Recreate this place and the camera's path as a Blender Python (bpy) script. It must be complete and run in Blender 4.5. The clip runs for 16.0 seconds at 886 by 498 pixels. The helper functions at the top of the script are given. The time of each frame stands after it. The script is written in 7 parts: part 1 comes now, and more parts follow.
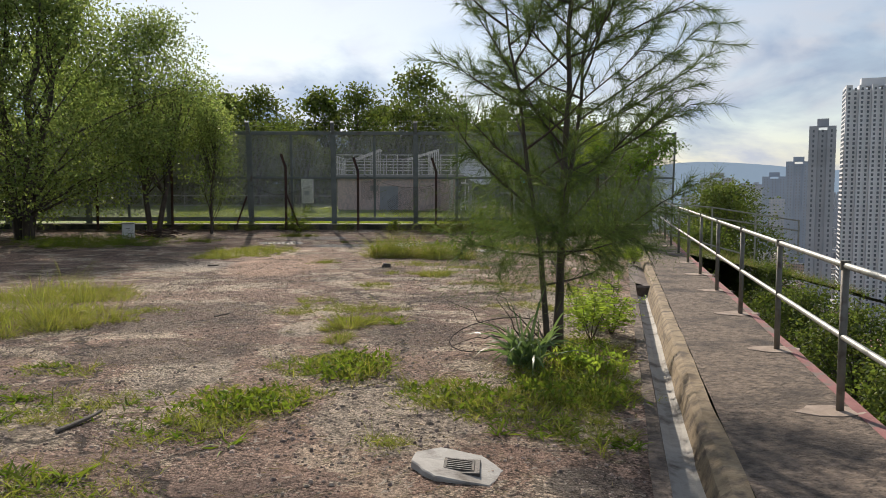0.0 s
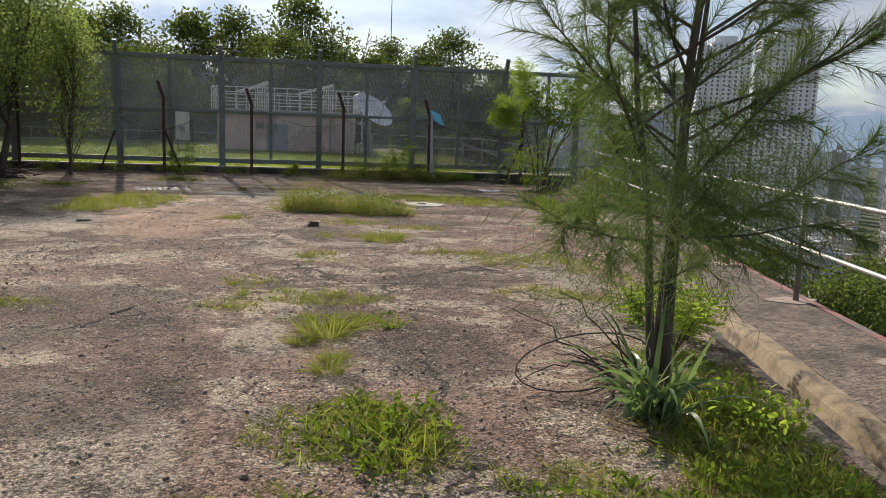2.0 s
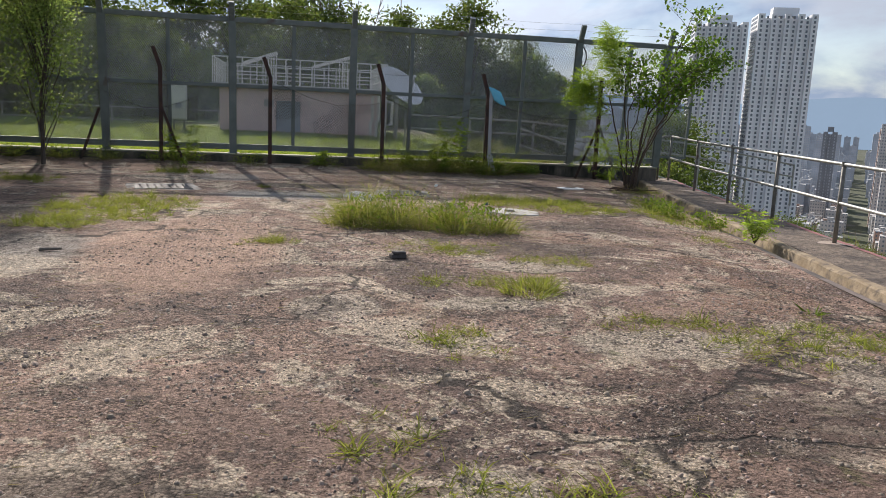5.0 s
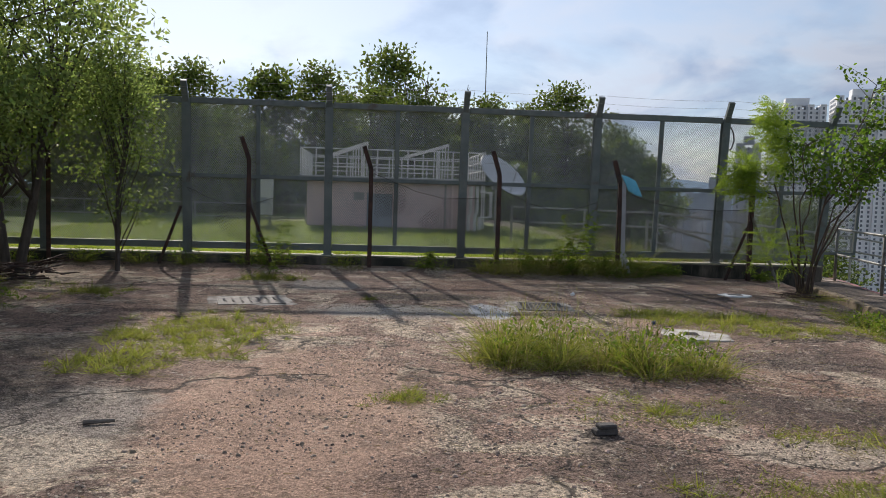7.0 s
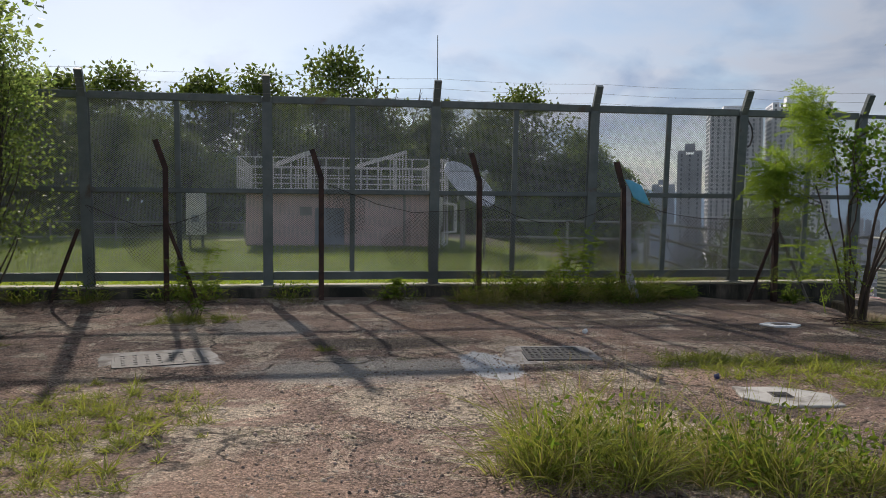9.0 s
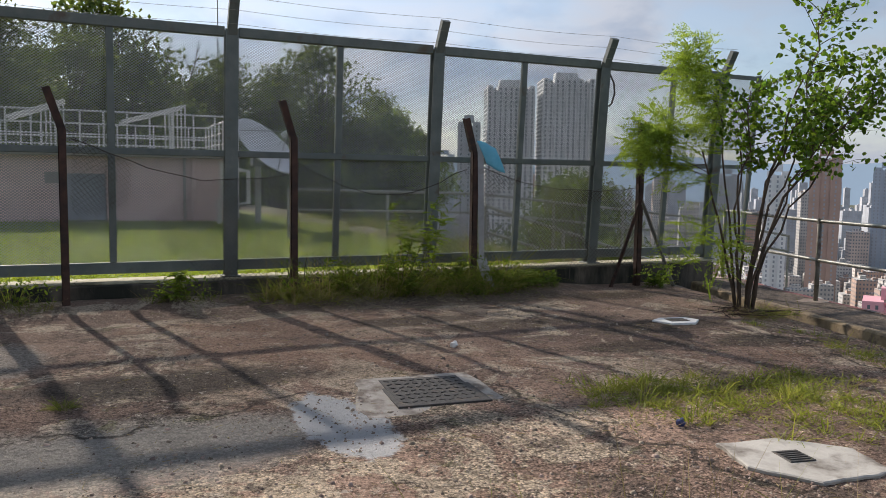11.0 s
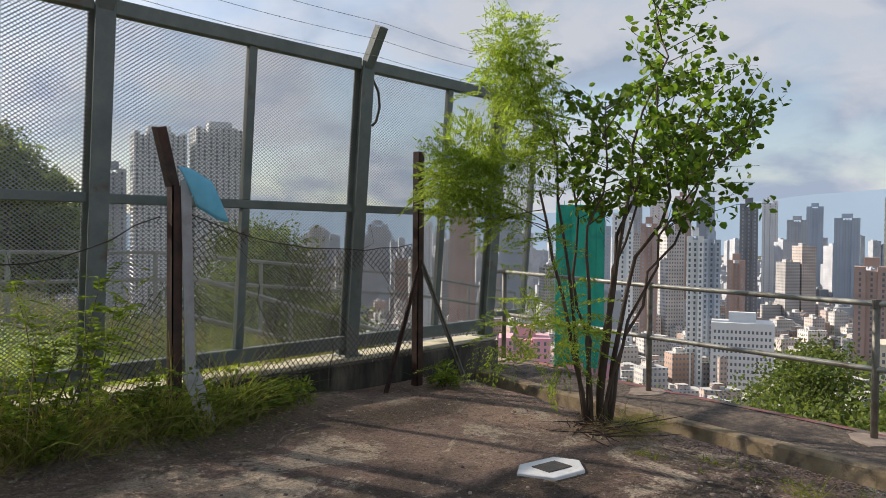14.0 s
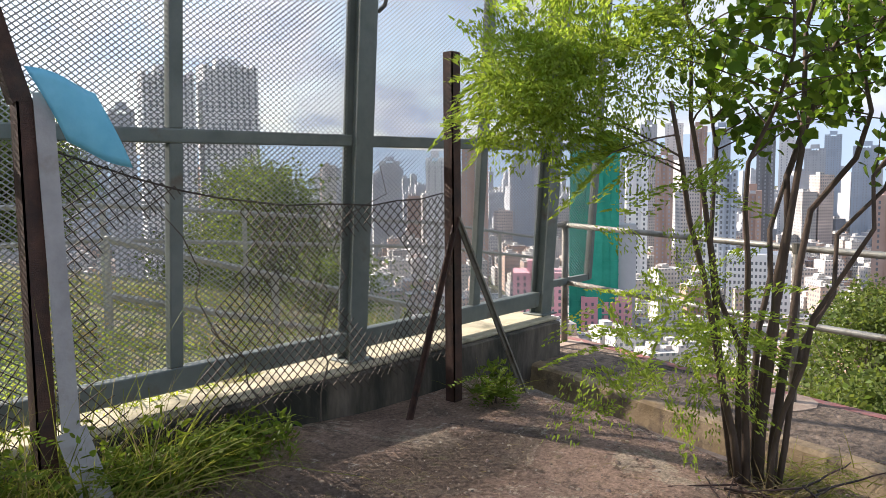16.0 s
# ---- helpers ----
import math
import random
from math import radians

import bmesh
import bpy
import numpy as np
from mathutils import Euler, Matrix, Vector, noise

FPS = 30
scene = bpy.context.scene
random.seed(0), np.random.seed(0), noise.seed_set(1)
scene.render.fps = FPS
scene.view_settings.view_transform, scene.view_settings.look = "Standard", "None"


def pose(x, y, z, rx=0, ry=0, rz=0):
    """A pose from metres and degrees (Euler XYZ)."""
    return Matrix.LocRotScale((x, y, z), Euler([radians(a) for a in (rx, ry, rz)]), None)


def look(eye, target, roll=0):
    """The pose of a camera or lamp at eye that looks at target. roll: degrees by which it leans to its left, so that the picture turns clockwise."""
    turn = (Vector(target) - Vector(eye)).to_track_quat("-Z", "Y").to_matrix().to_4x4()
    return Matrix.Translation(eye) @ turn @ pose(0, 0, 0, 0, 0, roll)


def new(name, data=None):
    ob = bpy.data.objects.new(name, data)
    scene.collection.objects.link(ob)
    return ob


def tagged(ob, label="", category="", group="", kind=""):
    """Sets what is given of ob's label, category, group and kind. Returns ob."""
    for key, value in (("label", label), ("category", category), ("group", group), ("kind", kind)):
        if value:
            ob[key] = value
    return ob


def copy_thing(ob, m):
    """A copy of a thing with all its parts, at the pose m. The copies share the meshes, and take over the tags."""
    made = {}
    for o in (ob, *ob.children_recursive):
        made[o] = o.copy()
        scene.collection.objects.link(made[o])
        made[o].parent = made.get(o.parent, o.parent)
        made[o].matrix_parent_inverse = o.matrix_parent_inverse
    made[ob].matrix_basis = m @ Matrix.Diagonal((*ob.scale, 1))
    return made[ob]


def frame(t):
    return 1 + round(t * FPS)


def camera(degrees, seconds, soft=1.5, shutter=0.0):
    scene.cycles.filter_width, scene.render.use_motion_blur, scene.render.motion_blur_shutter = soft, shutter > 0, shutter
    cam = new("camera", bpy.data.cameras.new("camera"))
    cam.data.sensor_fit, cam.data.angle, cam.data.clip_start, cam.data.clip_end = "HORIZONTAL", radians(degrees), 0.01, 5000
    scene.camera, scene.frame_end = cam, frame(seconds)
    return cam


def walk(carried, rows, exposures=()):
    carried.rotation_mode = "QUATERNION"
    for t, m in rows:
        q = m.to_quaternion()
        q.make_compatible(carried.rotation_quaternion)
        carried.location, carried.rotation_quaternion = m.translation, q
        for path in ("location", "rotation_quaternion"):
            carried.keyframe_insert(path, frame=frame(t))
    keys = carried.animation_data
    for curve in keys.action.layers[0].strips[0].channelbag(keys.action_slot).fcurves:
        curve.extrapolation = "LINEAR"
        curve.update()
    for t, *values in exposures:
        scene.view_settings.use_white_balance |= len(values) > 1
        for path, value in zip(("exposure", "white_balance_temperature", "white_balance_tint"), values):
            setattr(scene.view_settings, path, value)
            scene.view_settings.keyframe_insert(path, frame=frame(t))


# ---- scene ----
cam = camera(58.5, 16.0, soft=0.75)
METRES, EYE, TILT, LEAN, TURN = 23.1, 1.5, 0.0, 0.0, 0.0
ROWS = [
    (0.0, 0.0, 0.0, 0.0, 0.01, -4.37, -0.08),
    (0.5, -0.0157, 0.0294, -0.001, 1.32, -4.78, -0.84),
    (1.0, -0.031, 0.0607, -0.0011, -0.28, -6.53, -0.82),
    (1.5, -0.0408, 0.0912, -0.0003, -4.53, -7.19, -1.53),
    (2.0, -0.0505, 0.1219, -0.0003, -9.54, -8.39, -2.01),
    (2.5, -0.0562, 0.1536, -0.0017, -16.95, -8.79, -3.58),
    (3.0, -0.067, 0.1867, -0.0015, -8.16, -9.06, -1.99),
    (3.5, -0.0732, 0.2186, -0.0014, -7.01, -10.17, -1.94),
    (6.0, -0.1087, 0.3681, 0.0012, -12.15, -9.42, -2.84),
    (6.5, -0.1159, 0.3987, 0.0018, -5.57, -7.4, -1.92),
    (7.0, -0.1165, 0.428, 0.0032, -5.25, -3.82, -1.66),
    (7.5, -0.1196, 0.4592, 0.0027, -5.23, -3.59, -1.02),
    (8.0, -0.1187, 0.4891, 0.0031, -6.55, -3.28, -0.97),
    (8.5, -0.1192, 0.5205, 0.0036, -7.28, -2.63, -0.8),
    (11.0, -0.1092, 0.681, 0.003, -24.6, -5.0, -0.81),
    (11.5, -0.1027, 0.7125, 0.0029, -27.99, -3.33, -1.01),
    (12.0, -0.097, 0.7431, 0.0024, -30.18, -6.18, -0.71),
    (12.5, -0.0871, 0.7702, 0.003, -33.57, -3.09, -1.03),
    (13.0, -0.0764, 0.7998, 0.0035, -37.63, -2.98, -0.75),
    (13.5, -0.0596, 0.8235, 0.0027, -44.51, -3.41, -0.32),
    (14.0, -0.043, 0.8484, 0.0041, -49.09, -1.06, -0.53),
    (14.5, -0.0229, 0.8722, 0.0033, -52.77, -2.71, -0.18),
    (15.0, -0.0045, 0.8946, 0.0036, -50.99, -2.93, -0.37),
    (15.5, 0.0146, 0.9144, 0.0047, -48.2, -5.34, 0.01),
    (16.0, 0.037, 0.931, 0.0064, -48.23, -5.71, 0.52),
]
EXPO = [(0.0, 0.12, 6850, 13), (2.0, 0.25, 6750, 13), (3.5, 0.4, 6550, 14), (6.0, 0.27, 6450, 14), (8.5, 0.0, 6500, 14), (11.0, 0.33, 6700, 14), (12.5, 0.63, 6900, 14), (14.5, 0.56, 7000, 14), (15.3, 0.85, 7000, 15), (16.0, 1.2, 6900, 17)]
walk(cam, [(t, pose(0, 0, EYE, TILT, LEAN, TURN) @ pose(METRES * x, METRES * y, METRES * z, 90 + pitch, roll, yaw)) for t, x, y, z, yaw, pitch, roll in ROWS], EXPO)

# ---- sky and sun ----
SUN_AZ, SUN_EL = radians(12.4), radians(31.5)      # azimuth counted from +y towards -x
SUN_DIR = Vector((-math.sin(SUN_AZ) * math.cos(SUN_EL), math.cos(SUN_AZ) * math.cos(SUN_EL), math.sin(SUN_EL)))
sun = new("sun", bpy.data.lights.new("sun", "SUN"))
sun.data.energy, sun.data.angle, sun.data.color = 5.0, radians(1.0), (1.0, 0.93, 0.82)
sun.matrix_world = look(SUN_DIR * 100, (0, 0, 0))


def build_world():
    w = bpy.data.worlds.new("sky")
    scene.world = w
    w.use_nodes = True
    nt = w.node_tree
    nt.nodes.clear()
    N, L = nt.nodes.new, nt.links.new
    out, bg, sky = N("ShaderNodeOutputWorld"), N("ShaderNodeBackground"), N("ShaderNodeTexSky")
    sky.sky_type, sky.sun_disc = "NISHITA", False
    sky.sun_elevation, sky.sun_rotation = SUN_EL, -SUN_AZ
    sky.dust_density, sky.air_density = 0.4, 1.0
    bg.inputs["Strength"].default_value = 0.10
    tc, sep = N("ShaderNodeTexCoord"), N("ShaderNodeSeparateXYZ")
    L(tc.outputs["Generated"], sep.inputs[0])
    # a flat cloud layer: direction divided by its height above the horizon
    zc = N("ShaderNodeMath"); zc.operation = "MAXIMUM"; zc.inputs[1].default_value = 0.0
    L(sep.outputs["Z"], zc.inputs[0])
    za = N("ShaderNodeMath"); za.operation = "ADD"; za.inputs[1].default_value = 0.38
    L(zc.outputs[0], za.inputs[0])
    dv = N("ShaderNodeVectorMath"); dv.operation = "DIVIDE"
    cmb = N("ShaderNodeCombineXYZ")
    for i in range(3):
        L(za.outputs[0], cmb.inputs[i])
    L(tc.outputs["Generated"], dv.inputs[0]); L(cmb.outputs[0], dv.inputs[1])
    mp = N("ShaderNodeMapping"); mp.inputs["Location"].default_value = (3.1, 0.7, 0); mp.inputs["Scale"].default_value = (1, 1, 1.6)
    L(dv.outputs[0], mp.inputs[0])
    n1 = N("ShaderNodeTexNoise"); n1.inputs["Scale"].default_value = 2.3; n1.inputs["Detail"].default_value = 8; n1.inputs["Roughness"].default_value = 0.55
    n1.inputs["Distortion"].default_value = 0.25
    L(mp.outputs[0], n1.inputs["Vector"])
    n2 = N("ShaderNodeTexNoise"); n2.inputs["Scale"].default_value = 2.6; n2.inputs["Detail"].default_value = 6; n2.inputs["Distortion"].default_value = 0.3
    mp2 = N("ShaderNodeMapping"); mp2.inputs["Location"].default_value = (7.3, 2.2, 1.0)
    L(dv.outputs[0], mp2.inputs[0]); L(mp2.outputs[0], n2.inputs["Vector"])
    cover = N("ShaderNodeValToRGB")
    cover.color_ramp.elements[0].position, cover.color_ramp.elements[1].position = 0.40, 0.58
    cover.color_ramp.elements[0].color = (0.32, 0.32, 0.32, 1)
    L(n1.outputs["Fac"], cover.inputs[0])
    shade = N("ShaderNodeValToRGB")           # bright tops, blue-grey bellies
    shade.color_ramp.elements[0].position, shade.color_ramp.elements[1].position = 0.47, 0.57
    shade.color_ramp.elements[0].color, shade.color_ramp.elements[1].color = (5.0, 5.6, 6.5, 1), (3.2, 4.1, 5.5, 1)
    L(n2.outputs["Fac"], shade.inputs[0])
    # glow of the veiled sun through the cloud
    dot = N("ShaderNodeVectorMath"); dot.operation = "DOT_PRODUCT"; dot.inputs[1].default_value = SUN_DIR
    nrm = N("ShaderNodeVectorMath"); nrm.operation = "NORMALIZE"
    L(tc.outputs["Generated"], nrm.inputs[0]); L(nrm.outputs[0], dot.inputs[0])
    gl = N("ShaderNodeMapRange"); gl.inputs[1].default_value, gl.inputs[2].default_value = 0.50, 1.0
    gl.inputs[3].default_value, gl.inputs[4].default_value = 0.74, 1.40
    gl.interpolation_type = "SMOOTHSTEP"
    L(dot.outputs["Value"], gl.inputs[0])
    bright = N("ShaderNodeVectorMath"); bright.operation = "SCALE"
    L(shade.outputs[0], bright.inputs[0]); L(gl.outputs[0], bright.inputs["Scale"])
    mix = N("ShaderNodeMix"); mix.data_type = "RGBA"
    L(cover.outputs[0], mix.inputs[0]); L(sky.outputs[0], mix.inputs[6]); L(bright.outputs[0], mix.inputs[7])
    L(mix.outputs[2], bg.inputs[0]); L(bg.outputs[0], out.inputs[0])


build_world()


# ---- mesh helpers ----
class Mesh:
    """Collects vertices and faces; boxes, tubes, blades."""

    def __init__(self):
        self.v, self.f, self.smooth = [], [], False

    def add(self, verts, faces):
        n = len(self.v)
        self.v.extend(tuple(p) for p in verts)
        self.f.extend(tuple(i + n for i in f) for f in faces)
        return self

    def box(self, x0, x1, y0, y1, z0, z1, m=None, bevel=0.0):
        b = min(bevel, 0.45 * min(abs(x1 - x0), abs(y1 - y0), abs(z1 - z0)))
        if b <= 0:
            p = [Vector((x, y, z)) for z in (z0, z1) for y in (y0, y1) for x in (x0, x1)]
            f = [(0, 2, 3, 1), (4, 5, 7, 6), (0, 1, 5, 4), (2, 6, 7, 3), (0, 4, 6, 2), (1, 3, 7, 5)]
        else:
            bm = bmesh.new()
            bmesh.ops.create_cube(bm, size=1)
            for q in bm.verts:
                q.co = Vector(((x0 + x1) / 2 + q.co.x * (x1 - x0), (y0 + y1) / 2 + q.co.y * (y1 - y0), (z0 + z1) / 2 + q.co.z * (z1 - z0)))
            bmesh.ops.bevel(bm, geom=bm.edges[:], offset=b, segments=1, affect="EDGES")
            bm.verts.index_update()
            p = [q.co.copy() for q in bm.verts]
            f = [tuple(q.index for q in g.verts) for g in bm.faces]
            bm.free()
        return self.add([m @ q for q in p] if m else p, f)

    def tube(self, pts, radii, n=8, caps=True):
        pts = [Vector(p) for p in pts]
        if not isinstance(radii, (list, tuple)):
            radii = [radii] * len(pts)
        base, up = len(self.v), None
        for i, p in enumerate(pts):
            d = (pts[min(i + 1, len(pts) - 1)] - pts[max(i - 1, 0)]).normalized()
            if up is None:
                up = d.orthogonal().normalized()
            u = (up - d * up.dot(d)).normalized()
            up, w = u, d.cross(u)
            for k in range(n):
                a = 2 * math.pi * k / n
                self.v.append(tuple(p + (u * math.cos(a) + w * math.sin(a)) * radii[i]))
        for i in range(len(pts) - 1):
            for k in range(n):
                a, b = base + i * n + k, base + i * n + (k + 1) % n
                self.f.append((a, b, b + n, a + n))
        if caps:
            self.f.append(tuple(base + k for k in range(n))[::-1])
            self.f.append(tuple(base + (len(pts) - 1) * n + k for k in range(n)))
        return self

    def bar(self, a, b, w, h, up=(0, 0, 1)):
        """A straight bar of rectangular section from a to b: w across, h along up."""
        a, b, up = Vector(a), Vector(b), Vector(up)
        d = (b - a).normalized()
        s = d.cross(up).normalized()
        u = s.cross(d)
        p = [q + s * (w / 2 * i) + u * (h / 2 * j) for q in (a, b) for i, j in ((-1, -1), (1, -1), (1, 1), (-1, 1))]
        return self.add(p, [(0, 1, 2, 3)[::-1], (4, 5, 6, 7)[::-1][::-1], (0, 1, 5, 4), (1, 2, 6, 5), (2, 3, 7, 6), (3, 0, 4, 7)])

    def data(self, name, material):
        me = bpy.data.meshes.new(name)
        me.from_pydata(self.v, [], self.f)
        if self.smooth:
            me.polygons.foreach_set("use_smooth", [True] * len(me.polygons))
        if material:
            me.materials.append(material)
        me.update()
        return me


def part(name, mesh, material, parent=None, label=""):
    """Links a Mesh, or mesh data, as one object; a child where a parent is given."""
    ob = new(name, mesh.data(name, material) if isinstance(mesh, Mesh) else mesh)
    if parent:
        ob.parent = parent
        ob.matrix_parent_inverse = Matrix()
    if label:
        ob["label"] = label
    if name in ("twig_tangle", "dry_grass", "stem_cluster", "stem_tangle", "branch_tangle"):
        ob["kind"] = "stuff"
    return ob


def thing(name, label, category, at=(0, 0, 0), group="", kind="", turn=0):
    ob = new(name)
    ob.matrix_basis = pose(*at, 0, 0, turn)
    return tagged(ob, label, category, group, kind)


# ---- materials ----
def mat(name, c1, c2, scale=6.0, rough=0.8, metal=0.0, bump=0.15, bscale=60.0, spots=None, spot_scale=2.0, spot_at=(0.55, 0.7), obj_random=0.0, coords="Object",
        transl=0.0, island=0.0, stretch=None, bdist=0.01):
    """Two-scale procedural surface: c1/c2 by noise, spots as larger stains, bump as fine grain."""
    m = bpy.data.materials.new(name)
    m.use_nodes = True
    nt = m.node_tree
    N, L = nt.nodes.new, nt.links.new
    b, out = nt.nodes["Principled BSDF"], nt.nodes["Material Output"]
    b.inputs["Roughness"].default_value, b.inputs["Metallic"].default_value = rough, metal
    tc = N("ShaderNodeTexCoord")
    vec = tc.outputs[coords]
    if stretch:
        mp = N("ShaderNodeMapping"); mp.inputs["Scale"].default_value = stretch
        L(vec, mp.inputs[0]); vec = mp.outputs[0]
    n = N("ShaderNodeTexNoise"); n.inputs["Scale"].default_value = scale; n.inputs["Detail"].default_value = 7; n.inputs["Roughness"].default_value = 0.65
    L(vec, n.inputs["Vector"])
    r = N("ShaderNodeValToRGB"); r.color_ramp.elements[0].position, r.color_ramp.elements[1].position = 0.32, 0.68
    r.color_ramp.elements[0].color, r.color_ramp.elements[1].color = (*c1, 1), (*c2, 1)
    L(n.outputs["Fac"], r.inputs[0])
    col = r.outputs[0]
    if spots:
        s = N("ShaderNodeTexNoise"); s.inputs["Scale"].default_value = spot_scale; s.inputs["Detail"].default_value = 6; s.inputs["Roughness"].default_value = 0.6
        L(vec, s.inputs["Vector"])
        sr = N("ShaderNodeMapRange"); sr.inputs[1].default_value, sr.inputs[2].default_value = spot_at
        L(s.outputs["Fac"], sr.inputs[0])
        mx = N("ShaderNodeMix"); mx.data_type = "RGBA"; mx.inputs[7].default_value = (*spots, 1)
        L(sr.outputs[0], mx.inputs[0]); L(col, mx.inputs[6]); col = mx.outputs[2]
    if obj_random or island:
        h = N("ShaderNodeHueSaturation")
        src = N("ShaderNodeObjectInfo").outputs["Random"] if obj_random else N("ShaderNodeNewGeometry").outputs["Random Per Island"]
        k = obj_random or island
        vr = N("ShaderNodeMapRange"); vr.inputs[3].default_value, vr.inputs[4].default_value = 1 - k, 1 + k
        L(src, vr.inputs[0]); L(vr.outputs[0], h.inputs["Value"])
        hr = N("ShaderNodeMapRange"); hr.inputs[3].default_value, hr.inputs[4].default_value = 0.5 - k * 0.05, 0.5 + k * 0.03
        ml = N("ShaderNodeMath"); ml.operation = "MULTIPLY"; ml.inputs[1].default_value = 7.31
        fr = N("ShaderNodeMath"); fr.operation = "FRACT"
        L(src, ml.inputs[0]); L(ml.outputs[0], fr.inputs[0]); L(fr.outputs[0], hr.inputs[0]); L(hr.outputs[0], h.inputs["Hue"])
        L(col, h.inputs["Color"]); col = h.outputs[0]
    L(col, b.inputs["Base Color"])
    if bump:
        bn = N("ShaderNodeTexNoise"); bn.inputs["Scale"].default_value = bscale; bn.inputs["Detail"].default_value = 5
        L(vec, bn.inputs["Vector"])
        bp = N("ShaderNodeBump"); bp.inputs["Strength"].default_value = bump; bp.inputs["Distance"].default_value = bdist
        L(bn.outputs["Fac"], bp.inputs["Height"]); L(bp.outputs[0], b.inputs["Normal"])
    if transl:
        b.inputs["Specular IOR Level"].default_value = 0.15
        t = N("ShaderNodeBsdfTranslucent"); sm = N("ShaderNodeMixShader"); sm.inputs[0].default_value = transl
        tint = N("ShaderNodeMix"); tint.data_type = "RGBA"; tint.blend_type = "MULTIPLY"; tint.inputs[0].default_value = 1.0; tint.inputs[7].default_value = (1.45, 1.45, 0.8, 1)
        L(col, tint.inputs[6]); L(tint.outputs[2], t.inputs[0])
        L(b.outputs[0], sm.inputs[1]); L(t.outputs[0], sm.inputs[2]); L(sm.outputs[0], out.inputs["Surface"])
    return m


M_CONC = mat("weathered_concrete", (0.115, 0.088, 0.073), (0.225, 0.178, 0.148), 7.0, 0.9, bump=0.7, bscale=60, spots=(0.065, 0.052, 0.045), spot_scale=1.6, spot_at=(0.48, 0.62))
M_KERB = mat("stained_kerb", (0.19, 0.135, 0.075), (0.36, 0.28, 0.18), 4.0, 0.9, bump=0.6, bscale=60, spots=(0.12, 0.09, 0.065), spot_scale=7.0, spot_at=(0.48, 0.64))
M_WALKWAY = mat("mottled_walkway_concrete", (0.055, 0.041, 0.031), (0.27, 0.205, 0.155), 13.0, 0.95, bump=1.0, bscale=30, bdist=0.03, spots=(0.05, 0.039, 0.032), spot_scale=1.5, spot_at=(0.46, 0.66))
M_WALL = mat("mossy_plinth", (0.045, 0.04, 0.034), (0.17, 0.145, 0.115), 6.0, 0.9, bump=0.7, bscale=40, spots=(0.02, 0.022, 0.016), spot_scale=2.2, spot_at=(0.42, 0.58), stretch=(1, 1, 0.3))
M_PALE = mat("pale_mortar", (0.34, 0.32, 0.29), (0.50, 0.48, 0.44), 6.0, 0.85, bump=0.4, bscale=60, spots=(0.15, 0.13, 0.11), spot_scale=3, spot_at=(0.5, 0.64))
M_STEEL = mat("grey_green_paint", (0.105, 0.13, 0.125), (0.17, 0.195, 0.185), 4.0, 0.55, bump=0.15, bscale=120, spots=(0.11, 0.085, 0.065), spot_scale=3.5, spot_at=(0.6, 0.72))
M_RUST = mat("rusty_brown_steel", (0.035, 0.018, 0.014), (0.085, 0.04, 0.028), 9.0, 0.75, bump=0.4, bscale=150, spots=(0.02, 0.015, 0.014), spot_scale=4, spot_at=(0.5, 0.65))
M_GALV = mat("galvanised_tube", (0.27, 0.27, 0.245), (0.42, 0.42, 0.39), 9.0, 0.5, 0.45, bump=0.1, bscale=140, spots=(0.17, 0.15, 0.12), spot_scale=4, spot_at=(0.58, 0.72))
M_POST = mat("weathered_rail_post", (0.13, 0.12, 0.105), (0.23, 0.22, 0.19), 8.0, 0.6, 0.3, bump=0.2, bscale=140, spots=(0.08, 0.05, 0.035), spot_scale=5, spot_at=(0.55, 0.7))
# The coping's pale yellow includes the sunlight on its top.
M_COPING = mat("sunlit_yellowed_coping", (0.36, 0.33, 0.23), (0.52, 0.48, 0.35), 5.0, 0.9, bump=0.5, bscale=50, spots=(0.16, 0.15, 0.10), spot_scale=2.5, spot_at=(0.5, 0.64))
M_PAD = mat("old_mortar_pad", (0.27, 0.205, 0.16), (0.42, 0.33, 0.265), 7.0, 0.9, bump=0.5, bscale=60, spots=(0.16, 0.13, 0.11), spot_scale=5)
M_REDEDGE = mat("faded_red_edge_paint", (0.22, 0.085, 0.08), (0.34, 0.14, 0.13), 6.0, 0.85, bump=0.4, bscale=60, spots=(0.16, 0.13, 0.11), spot_scale=3, spot_at=(0.5, 0.6))
M_MESH = mat("mesh_steel", (0.22, 0.23, 0.235), (0.34, 0.35, 0.355), 2.0, 0.5, 0.3, bump=0.0)
M_CHAIN = mat("rusty_chain_link", (0.03, 0.024, 0.02), (0.07, 0.052, 0.042), 3.0, 0.7, 0.3, bump=0.0)
M_PINK = mat("pink_render", (0.66, 0.48, 0.47), (0.76, 0.57, 0.56), 2.0, 0.85, bump=0.2, bscale=50, spots=(0.48, 0.36, 0.355), spot_scale=1.2)
M_SLAB = mat("grey_roof_slab", (0.25, 0.24, 0.23), (0.36, 0.35, 0.33), 2.0, 0.9, bump=0.3, bscale=40)
M_DOOR = mat("blue_grey_door", (0.24, 0.28, 0.34), (0.31, 0.35, 0.41), 3.0, 0.5, bump=0.1)
M_WHITE = mat("white_paint", (0.66, 0.66, 0.65), (0.78, 0.78, 0.77), 3.0, 0.5, bump=0.08, spots=(0.5, 0.48, 0.45), spot_scale=5, spot_at=(0.58, 0.75))
M_DISH = mat("white_dish", (0.68, 0.70, 0.74), (0.78, 0.80, 0.83), 1.5, 0.4, bump=0.05)
